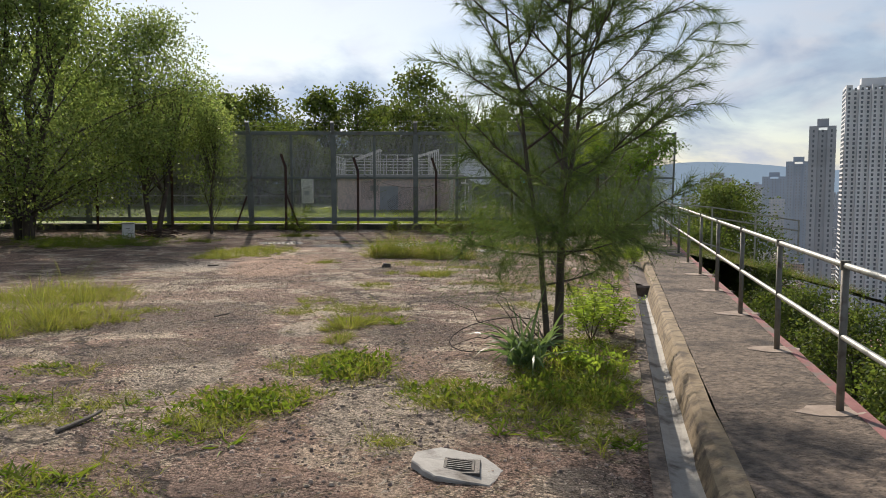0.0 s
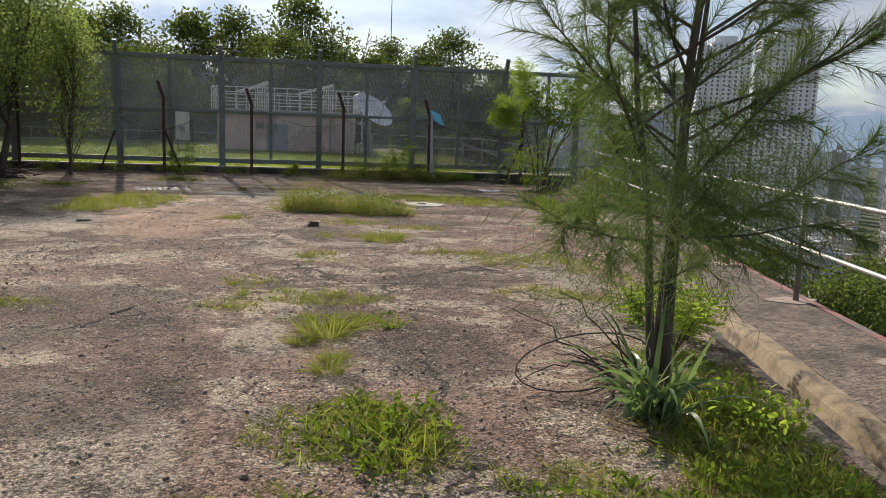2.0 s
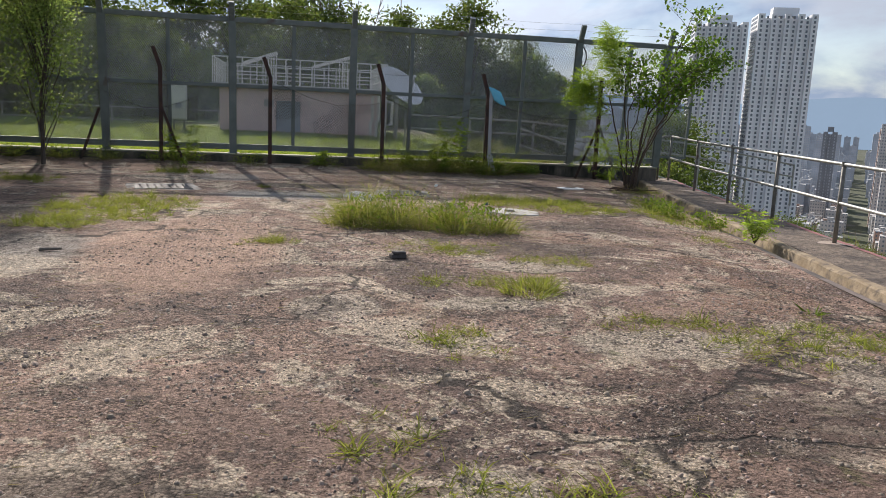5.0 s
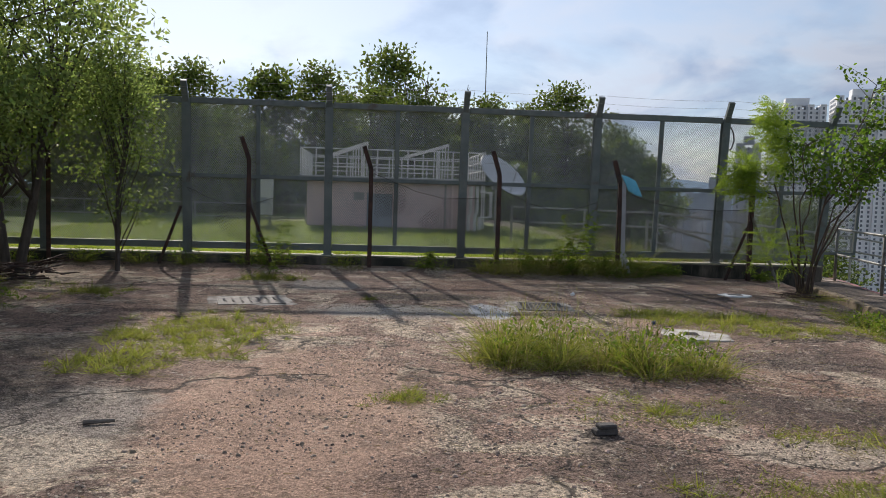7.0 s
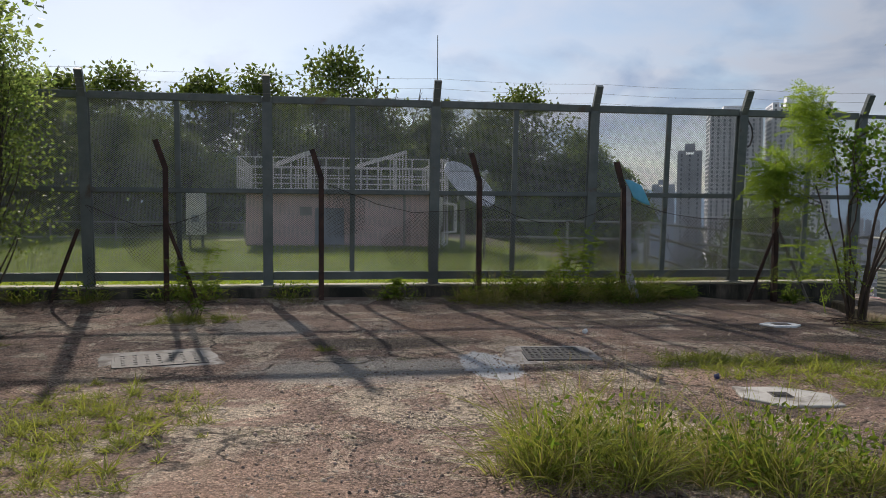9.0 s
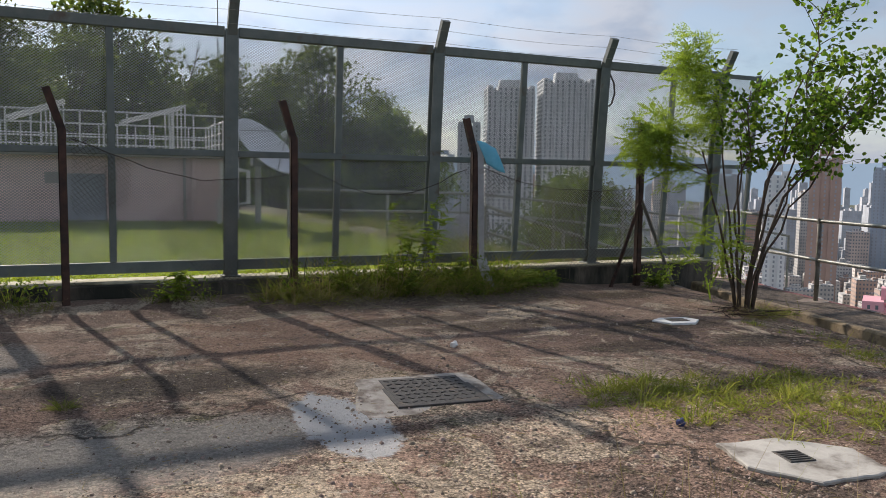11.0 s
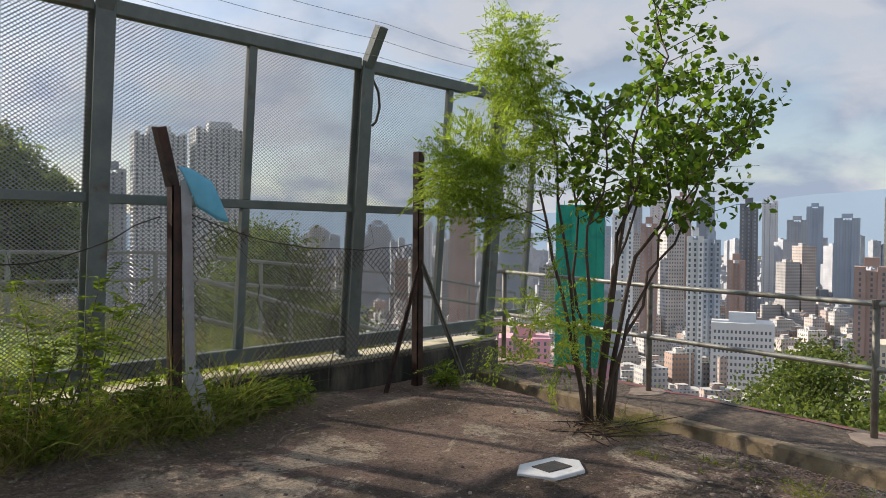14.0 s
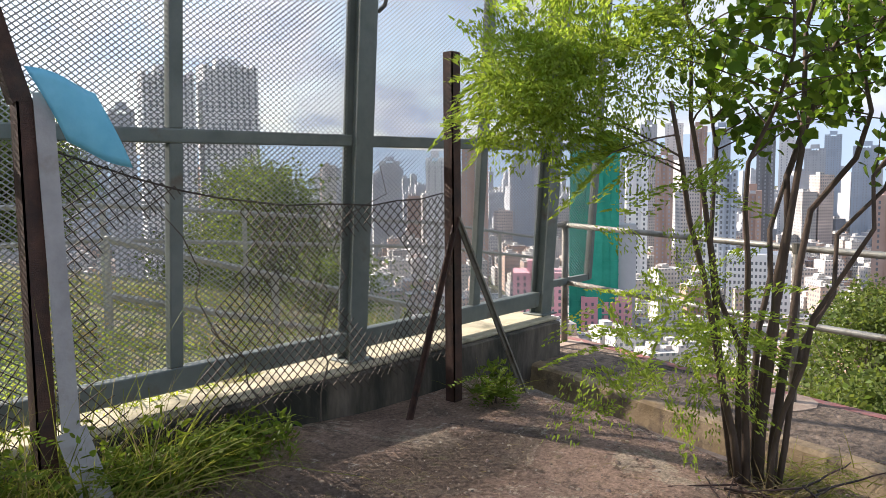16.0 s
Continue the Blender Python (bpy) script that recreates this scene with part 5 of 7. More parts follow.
for x, h in ((0.2, 0.75), (0.7, 0.95), (1.15, 1.0), (1.55, 0.9), (1.95, 0.75), (-0.4, 0.6)):
    weed_bush("wall_weeds", "thin tall grass standing along the foot of the low wall", x, 24.9, 0.3, 0.2, h, 130, 0, straw=0.35)
# leafy sapling weeds by the wall
def wall_sapling(x, y, h, stems, material):
    t = thing("weed_sapling", "thin leafy sapling against the fence", "sapling", (x, y, yard_z(x, y)), group="saplings")
    m = Mesh()
    P, D = [], []
    for k in range(stems):
        a = random.uniform(0, 6.28)
        pts = limb(m, (random.uniform(-0.08, 0.08), random.uniform(-0.05, 0.05), -0.02), (math.cos(a) * 0.4, math.sin(a) * 0.25, 1), h * random.uniform(0.55, 1.1), 0.006, 0.0015, (0.15 * math.cos(a), 0, 0), 0.12, 6, 4)
        for j in range(int(9 + 9 * h)):
            q = on_line(pts, random.uniform(0.25, 0.99))
            d = (Vector(rand_dirs(1)[0]) * Vector((1, 1, 0.4)) + Vector((0, 0, 0.25))).normalized()
            side = d.cross(Vector((0, 0, 1))).normalized()
            ln = random.uniform(0.10, 0.22)
            for i in range(9):                      # leaflets in pairs along the leaf's stalk
                c = q + d * ln * (i + 1) / 9 + Vector((0, 0, -0.25 * ln * ((i + 1) / 9) ** 2))
                for sg in (-1, 1):
                    P.append(c)
                    D.append((side * sg + d * 0.45 + Vector(rand_dirs(1)[0]) * 0.2).normalized())
    part("stem_tangle", m, M_BARK2, t)
    P, D = np.array(P), np.array(D)
    part("foliage", bulk("foliage", leaves(P, D, RNG.uniform(0.025, 0.05, len(P)), RNG.uniform(0.010, 0.018, len(P))), LEAF_F, material), None, t)


for x, y, h, stems, g in ((1.2, 24.9, 1.35, 5, G_WEED), (1.5, 24.95, 1.05, 3, G_FEATHER), (0.85, 24.9, 0.8, 4, G_WEED), (1.8, 24.9, 0.5, 4, G_WEED), (0.4, 24.85, 0.45, 3, G_WEED), (1.15, 24.72, 0.4, 4, G_WEED),
                        (2.55, 24.85, 0.3, 5, G_WEED), (2.95, 24.9, 0.26, 5, G_WEED), (-4.5, 24.93, 0.95, 5, G_WEED), (-4.3, 23.7, 0.8, 4, G_WEED), (5.0, 24.75, 0.26, 4, G_WEED), (-1.6, 24.95, 0.35, 4, G_WEED)):
    wall_sapling(x, y, h, stems, g)


# ---- small trees by the corner ----
def build_corner_trees():
    t = thing("broadleaf_tree", "small multi-stemmed tree with round green leaves", "tree", (4.9, 22.95, 0))
    stems = [((0.02, 0.0), (0.02, 0.10, 1), 3.1, 0.038, (0.10, 0, 0)), ((-0.08, 0.02), (-0.14, 0.05, 1), 2.7, 0.028, (-0.05, 0, 0)), ((0.06, -0.05), (0.22, -0.05, 1), 3.2, 0.034, (0.12, 0, 0)),
             ((0.0, 0.08), (0.05, 0.22, 1), 2.8, 0.025, (0, 0.1, 0)), ((0.1, 0.05), (0.34, 0.12, 1), 3.0, 0.028, (0.14, 0.05, 0)), ((-0.05, -0.08), (-0.05, -0.2, 1), 2.6, 0.022, (0.1, -0.1, 0)),
             ((0.04, 0.02), (0.12, 0.02, 1), 3.9, 0.032, (0.05, 0.02, 0)), ((0.0, -0.1), (0.12, -0.18, 1), 2.9, 0.022, (0.2, -0.02, 0))]
    P, D = [], []
    twig = Mesh()
    for off, d, h, r, bend in stems:
        m = Mesh()
        m.smooth = True
        pts = limb(m, (off[0], off[1], -0.05), (d[0] * 0.28, d[1] * 0.28, 1), h, r * 0.8, 0.005, (bend[0] * 1.7 + d[0] * 0.3 + 0.11, bend[1] * 1.7 + d[1] * 0.3 - 0.10, 0), 0.13, 12, 7)
        part("trunk", m, M_BARK2, t)
        for b in range(18):
            u = random.uniform(0.62, 0.99)
            q = on_line(pts, u)
            a = random.uniform(0, 6.28)
            dd = Vector((math.cos(a) + 0.3, math.sin(a) * 0.9 - 0.25, random.uniform(0.1, 0.9))).normalized()
            bp = limb(twig, q, dd, random.uniform(0.3, 0.95), 0.006, 0.0015, (0, 0, -0.1), 0.15, 5, 4)
            for j in range(21):
                P.append(on_line(bp, random.uniform(0.15, 0.999)) + Vector(rand_dirs(1)[0]) * 0.08)
                D.append(Vector(rand_dirs(1)[0]) + Vector((0, 0, -0.25)))
    part("twig_tangle", twig, M_BARK2, t)
    P, D = np.array(P), unit(np.array(D))
    n = len(P)
    part("foliage", bulk("foliage", leaves(P, D, RNG.uniform(0.045, 0.085, n), RNG.uniform(0.042, 0.075, n), 0.12), LEAF_F, G_BROAD), None, t)
    # litter of twigs and grass at its foot
    k = thing("twig_heap", "heap of dead twigs and dry grass at the tree's foot", "twigs", (4.75, 22.8, yard_z(4.75, 22.8)))
    m = Mesh()
    for i in range(34):
        a = random.uniform(0, 6.28)
        limb(m, (random.uniform(-0.35, 0.2), random.uniform(-0.2, 0.2), random.uniform(0.0, 0.08)), (math.cos(a), math.sin(a), random.uniform(-0.05, 0.12)), random.uniform(0.2, 0.6), 0.007, 0.003, (0, 0, 0), 0.12, 5, 4)
    part("twig_tangle", m, M_RUST, k)
    for (x, y, n, gm) in ((4.75, 22.8, 500, G_STRAW), (5.05, 22.75, 380, G_GRASS)):
        V, f = blades(np.column_stack([RNG.normal(x - 4.75, 0.2, n), RNG.normal(y - 22.8, 0.12, n), np.zeros(n)]), unit(rand_dirs(n) * np.array([1, 1, 0.3]) + np.array([0, 0, 0.15])), RNG.uniform(0.1, 0.35, n), np.full(n, 0.006), RNG.uniform(0, 0.4, n), 3)
        part("dry_grass", bulk("dry_grass", V, f, gm), None, k)

    # feathery-leaved sapling beside it
    t = thing("feathery_tree", "slender bright green tree with feathery pinnate leaves", "tree", (4.35, 23.3, 0))
    m = Mesh()
    m.smooth = True
    fr = []
    trunks = [limb(m, (0.45, -0.3, 0.0), (-0.16, 0.1, 1), 2.0, 0.022, 0.01, (-0.05, 0, 0), 0.06, 8, 6), limb(m, (0.5, -0.25, 0.0), (-0.02, 0.12, 1), 2.7, 0.02, 0.008, (-0.06, 0, 0), 0.05, 8, 6)]
    part("trunk", m, M_BARK2, t)
    tw = Mesh()
    for ti, pts in enumerate(trunks):
        for b in range(5):
            q = on_line(pts, random.uniform(0.7, 0.999))
            a = random.uniform(1.9, 4.6) if ti == 0 else random.uniform(0, 6.28)
            d = Vector((math.cos(a), math.sin(a), random.uniform(-0.1, 0.7))).normalized()
            bp = limb(tw, q, d, random.uniform(0.3, 0.85) if ti == 0 else random.uniform(0.15, 0.5), 0.006, 0.002, (0, 0, -0.2), 0.1, 5, 4)
            for j in range(7):
                fr.append((on_line(bp, random.uniform(0.25, 0.999)), (d + Vector(rand_dirs(1)[0]) * 0.9).normalized()))
    for cx, cy, cz, rr, cnt in ((-0.4, 0.4, 2.05, 0.34, 150), (-0.2, 0.3, 2.25, 0.3, 60), (0.15, 0.2, 2.9, 0.3, 110), (0.05, 0.2, 3.25, 0.2, 50), (0.25, 0.1, 2.45, 0.25, 50)):
        for j in range(cnt):
            fr.append((Vector((cx, cy, cz)) + Vector(rand_dirs(1)[0]) * rr * random.uniform(0.3, 1.1), (Vector(rand_dirs(1)[0]) + Vector((-0.2, 0, 0))).normalized()))
    for (cx, cy, cz) in ((0.35, -0.15, 0.75), (0.2, -0.25, 0.6), (0.55, -0.1, 0.95), (0.1, -0.2, 0.85), (-0.15, -0.05, 0.95), (-0.2, 0.05, 0.75), (0.0, -0.1, 1.1), (0.25, -0.2, 1.05)):      # low shoots
        for j in range(9):
            fr.append((Vector((cx, cy, cz)) + Vector(rand_dirs(1)[0]) * 0.2, Vector(rand_dirs(1)[0])))
    part("twig_tangle", tw, M_BARK2, t)
    P, D = [], []
    for q, d in fr:
        ln = random.uniform(0.18, 0.34)
        side = d.cross(Vector((0, 0, 1)))
        if side.length < 0.1:
            side = Vector((1, 0, 0))
        side.normalize()
        for pair in range(7):
            s = (pair + 1) / 7
            c = q + d * ln * s + Vector((0, 0, -0.25 * ln * s * s))
            for sg in (-1, 1):
                e = (side * sg + d * 0.5 + Vector((0, 0, -0.12))).normalized()
                for k in range(5):
                    P.append(c + e * 0.018 * (k + 1))
                    D.append((e * 0.3 + d * random.choice((-1, 1)) + Vector(rand_dirs(1)[0]) * 0.25).normalized())
    P, D = np.array(P), np.array(D)
    n = len(P)
    V, f = blades(P, D, RNG.uniform(0.022, 0.042, n), np.full(n, 0.013), np.full(n, 0.1), 1)
    part("foliage", bulk("foliage", V, f, G_FEATHER), None, t)
    # bright pinnate shoots behind the casuarina
    for (x, y, s) in ((1.85, 8.6, 0.95), (1.55, 8.2, 0.8), (1.65, 9.1, 0.75), (4.1, 16.9, 0.7)):
        p = thing("pinnate_shrub", "bright green pinnate seedling shrub", "shrub", (x, y, yard_z(x, y)), group="seedling shrubs", turn=random.uniform(0, 360))
        m = Mesh()
        P, D = [], []
        for k in range(9):
            a = k * 0.7
            pts = limb(m, (0, 0, -0.02), (math.cos(a) * 0.5, math.sin(a) * 0.5, 1), s * random.uniform(0.4, 0.85), 0.006, 0.002, (0, 0, 0), 0.1, 5, 4)
            for j in range(9):
                q = on_line(pts, 0.35 + 0.64 * j / 9)
                d = (Vector(rand_dirs(1)[0]) * Vector((1, 1, 0.35))).normalized()
                for i in range(12):
                    P.append(q + d * 0.02 * i)
                    D.append((Vector(rand_dirs(1)[0]) * 0.3 + d.cross(Vector((0, 0, 1))) * (1 if i % 2 else -1)).normalized())
        part("stem_tangle", m, M_BARK2, p)
        P, D = np.array(P), np.array(D)
        V, f = blades(P, D, RNG.uniform(0.04, 0.07, len(P)), np.full(len(P), 0.018), np.full(len(P), 0.1), 2)
        part("foliage", bulk("foliage", V, f, G_FEATHER), None, p)


build_corner_trees()


# ---- large trees ----
def crown_tree(name, label, height, radius, clumps, per, leaf, material, narrow=False, base=0.35, trunk_r=0.14, stems=1, droop=0.2, at=(0, 0, 0), flat=1.0, group="", clump_r=0.42, low=0.85, lobes=0.5):
    """Tapered trunk, limbs reaching to clumps of leaves over an uneven crown."""
    t = thing(name, label, "tree", at, group=group)
    m = Mesh()
    m.smooth = True
    tops = []
    for s in range(stems):
        a = s * 2.4 + 0.5
        tops.append(limb(m, (0.15 * s * math.cos(a), 0.15 * s * math.sin(a), -0.3), (0.14 * math.cos(a) * (stems > 1), 0.14 * math.sin(a) * (stems > 1), 1), height * 0.86, trunk_r, trunk_r * 0.15, (0.05, 0.02, 0), 0.06, 9, 7))
    C = []
    for k in range(clumps):
        zz = random.random() ** low
        prof = math.sin(math.pi * min(1, 0.12 + 0.88 * zz)) ** 0.6 * (1 if zz < 0.6 else 1 - 0.3 * (zz - 0.6) / 0.4)
        a = random.uniform(0, 6.283)
        lob = 0.73 + lobes * noise.noise((math.cos(a) * 1.3, math.sin(a) * 1.3, zz * 2.5 + height))
        r = radius * prof * lob * math.sqrt(random.uniform(0.15, 1))
        C.append(Vector((r * math.cos(a), r * math.sin(a) * flat, height * (base + (1 - base) * zz))))
    for c in C[::max(1, clumps // 45)]:
        pts = random.choice(tops)
        u = min(0.95, max(0.15, base * 0.85, (c.z / height - 0.18)))
        q = on_line(pts, u)
        limb(m, q, c - q, (c - q).length, trunk_r * 0.32 * (1 - u * 0.6), 0.008, (0, 0, 0.05), 0.08, 5, 5)
    part("trunk", m, M_BARK, t)
    CC = np.array(C)
    cs = np.repeat(CC, per, axis=0)
    n = len(cs)
    size = np.repeat(RNG.uniform(0.6, 1.25, clumps), per)[:, None]
    off = np.clip(RNG.normal(size=(n, 3)), -1.5, 1.5) * np.array([clump_r, clump_r, clump_r * 0.62]) * size * 1.1
    P = cs + off
    D = unit(unit(off) * 0.7 + rand_dirs(n) + np.array([0, 0, -droop]))
    if narrow:
        V, f = blades(P, D, leaf * RNG.uniform(0.6, 1.4, n), np.full(n, leaf * 0.36), np.full(n, droop), 1)
        part("crown", bulk("crown", V, f, material), None, t)
    else:
        part("crown", bulk("crown", far_leaves(P, D, leaf * RNG.uniform(0.6, 1.4, n), leaf * 0.62 * RNG.uniform(0.7, 1.2, n)), [(0, 1, 2, 3)], material), None, t)
    return t


random.seed(21)
crown_tree("acacia_tree", "large dense acacia tree shading the yard's edge", 7.8, 5.4, 430, 170, 0.10, G_ACACIA, False, 0.10, 0.16, 3, 0.08, (-11.6, 22.0, 0), group="yard trees", clump_r=0.5)
crown_tree("acacia_tree", "tall dense acacia tree shading the yard's edge", 6.4, 2.4, 95, 200, 0.085, G_ACACIA, False, 0.34, 0.10, 2, 0.08, (-8.7, 24.0, 0), group="yard trees", clump_r=0.44)
crown_tree("acacia_tree", "large dark acacia tree at the back of the yard", 7.4, 5.2, 260, 130, 0.13, G_ACACIA, False, 0.08, 0.16, 2, 0.08, (-15.0, 18.0, 0), group="yard trees", clump_r=0.5)
crown_tree("acacia_tree", "slim young acacia with a wispy rounded crown by the fence", 4.0, 0.95, 40, 230, 0.06, G_ACACIA, False, 0.2, 0.05, 1, 0.08, (-7.15, 24.4, 0), group="yard trees", clump_r=0.27, low=0.5)
# woods behind the compound
W1 = crown_tree("woodland_tree", "tall woodland tree behind the compound", 8.6, 5.0, 180, 36, 0.28, G_DARK, False, 0.08, 0.2, 1, 0.1, (-8.0, 52, -1), group="woodland trees", lobes=0.85)
W2 = crown_tree("woodland_tree", "open-crowned woodland tree behind the compound", 10.2, 4.4, 110, 46, 0.245, G_DARK, False, 0.25, 0.18, 1, 0.1, (-1.5, 54, -1), group="woodland trees", lobes=0.85, clump_r=0.55)
W3 = crown_tree("woodland_tree", "broad bushy woodland tree behind the compound", 7.4, 4.8, 170, 36, 0.27, G_ACACIA, False, 0.08, 0.18, 2, 0.1, (-14.0, 46, -1), group="woodland trees", lobes=0.85)
for k, (x, y, s) in enumerate(((-28, 44, 1.1), (-24, 49, 1.15), (-20, 45, 1.05), (-18, 53, 1.0), (-11, 48, 0.8), (-6.5, 46, 0.62), (-4.5, 57, 0.95), (-2.5, 47, 0.7), (1.5, 50, 0.72), (1.0, 58, 0.86), (4.0, 55, 0.78), (4.2, 47, 0.55), (6.6, 56, 0.82), (8.2, 52, 0.6),
                                (10.2, 57, 0.6), (-12.5, 42, 0.75), (-9.5, 41, 0.55), (7.0, 47, 0.42), (-33, 40, 1.1), (-16, 38.5, 0.75), (-22, 38, 0.9), (11.8, 53, 0.42), (-5.5, 51, 0.85), (-3.2, 52, 0.8), (2.8, 52.5, 0.8), (5.4, 51, 0.7), (-10.5, 53, 0.9), (-13.5, 50, 0.95), (-7.5, 43.5, 0.5), (9.2, 55, 0.68), (-16, 47, 0.95), (-0.5, 49, 0.7), (3.2, 60, 0.95), (7.6, 60, 0.8), (-19, 41, 0.8), (-26, 41, 0.9), (9.0, 50, 0.6), (7.3, 50.5, 0.8), (10.3, 50, 0.75), (12.2, 51, 0.55), (10.3, 51.5, 0.62))):
    c = copy_thing((W1, W2, W3)[k % 3], pose(x, y, -1.0, 0, 0, k * 77))
    c.scale = (s * random.uniform(0.9, 1.1), s, s)
# trees on the slope beyond the railing
S1 = crown_tree("slope_tree", "dark bushy tree on the slope below the railing", 6.0, 3.2, 160, 60, 0.15, G_DARK, False, 0.12, 0.15, 1, 0.15, (13.5, 39.0, -4.3), group="slope trees")
S2 = crown_tree("slope_tree", "green bushy tree on the slope below the railing", 5.5, 2.9, 150, 70, 0.12, G_DARK, False, 0.12, 0.13, 1, 0.15, (10.9, 33.5, -5.8), group="slope trees")
k = 0
for (x, y, top, s) in ((15.5, 43.0, 1.8, 1.2), (10.3, 28.7, -1.1, 0.6), (10.6, 25.6, -0.9, 0.55), (9.2, 21.5, -1.3, 0.5), (8.4, 18.0, -0.9, 0.5), (7.6, 14.5, -0.8, 0.5), (6.6, 11.0, -0.8, 0.45), (5.8, 8.0, -1.0, 0.45), (11.8, 19.0, -1.7, 0.8), (10.5, 13.5, -1.6, 0.8),
                       (9.2, 9.0, -1.6, 0.75), (7.4, 5.2, -1.8, 0.6), (16.5, 24.5, -1.9, 1.1), (19.0, 22.5, -1.5, 1.2), (18.0, 27.5, -4.2, 1.1), (23.5, 27.5, -4.4, 1.3), (24.5, 22.5, -1.5, 1.4), (30.0, 25.5, -4.2, 1.5), (20.5, 19.5, -1.5, 1.2), (15.5, 23.5, -3.8, 1.0), (16.0, 18.5, -2.9, 1.0), (14.5, 14.0, -2.6, 1.0), (13.0, 9.5, -2.6, 1.0), (20.5, 26.0, -6.0, 1.1), (22.0, 20.5, -4.6, 1.2), (21.0, 14.5, -4.2, 1.2), (26.0, 24.5, -7.6, 1.3),
                       (28.5, 18.0, -6.2, 1.3), (24.5, 32.0, -8.5, 1.1), (31.0, 31.0, -11.2, 1.3), 
                       (20.0, 34.0, -6.0, 0.9), (27.0, 40.0, -8.0, 1.2), (27.0, 27.5, -2.4, 1.2), (22.0, 26.5, -3.6, 1.0), (31.0, 28.5, -2.4, 1.3)):
    c = copy_thing((S1, S2)[1 if (x > 13.5 and k % 4) or y > 24 else 0], pose(x, y, top - 5.8 * s, 0, 0, k * 61))
    c.scale = (s * 1.1, s * 1.1, s)
    k += 1


def slope_woods():
    """Crowns that merge into woodland lower down the slope."""
    C = []
    while len(C) < 900:
        s = random.uniform(12, 190)
        y = random.uniform(-20, 120)
        x = (2.96 + 0.232 * (min(y, 26) - 5.79)) + s
        g = hill_z(x, y)
        if math.atan2(x, y - 18) > 0.45:
            C.append((x, y, g + random.uniform(1.5, 4.5)))
    CC = np.repeat(np.array(C), 42, axis=0)
    n = len(CC)
    off = RNG.normal(size=(n, 3)) * np.array([2.3, 2.3, 1.3])
    D = unit(off + rand_dirs(n))
    tagged(part("hillside_woods", bulk("hillside_woods", far_leaves(CC + off, D, RNG.uniform(0.4, 0.95, n), RNG.uniform(0.3, 0.6, n)), [(0, 1, 2, 3)], G_DARK), None), "dense green woodland on the hillside above the city", "woodland", kind="stuff")


slope_woods()


def lawn_grass():
    """Blades of the lawn nearest the fence."""
    n = 52000
    y = 25.62 + 11.0 * RNG.uniform(0, 1, n) ** 1.6
    x = RNG.uniform(-11, 4.6, n)
    z = np.array([lawn_z(float(a), float(b)) for a, b in zip(x, y)])
    V, f = blades(np.column_stack([x, y, z]), unit(rand_dirs(n) * np.array([1, 1, 0.3]) + np.array([0, 0, 0.7])), RNG.uniform(0.05, 0.2, n), RNG.uniform(0.008, 0.016, n), RNG.uniform(0.1, 0.6, n), 2)
    tagged(part("lawn_grass", bulk("lawn_grass", V, f, G_LAWN), None), "longer green grass of the lawn along the fence", "grass", kind="stuff")


lawn_grass()


def bank_scrub():
    """Dry weeds, low bushes and scrub on the soil bank."""
    n = 42000
    y = 25.7 + 10 * RNG.uniform(0, 1, n) ** 1.3
    x = 2.9 + 11 * RNG.uniform(0, 1, n)
    k = np.array([noise.noise((float(a) * 0.8, float(b) * 0.8, 9.0)) for a, b in zip(x, y)]) > RNG.uniform(-0.25, 0.25, n)
    x, y = x[k], y[k]
    n = len(x)
    tall = np.array([1 + 1.1 * noise.noise((float(a) * 0.6, float(b) * 0.6, 3.0)) for a, b in zip(x, y)])
    z = np.array([lawn_z(float(a), float(b)) for a, b in zip(x, y)])
    for name, material, part_of in (("scrub_grass", G_WEED, 0), ("dry_scrub", G_STRAW, 1), ("dark_scrub", G_DARK, 2)):
        q = slice(part_of * n // 3, (part_of + 1) * n // 3)
        m = len(x[q])
        V, f = blades(np.column_stack([x[q], y[q], z[q]]), unit(rand_dirs(m) * np.array([1, 1, 0.4]) + np.array([0, 0, 0.7])), tall[q] * RNG.uniform(0.12, 0.62, m), RNG.uniform(0.006, 0.018, m), RNG.uniform(0.1, 0.6, m), 3)
        tagged(part(name, bulk(name, V, f, material), None), "dry weeds and scrub on the soil bank", "scrub", kind="stuff")


bank_scrub()


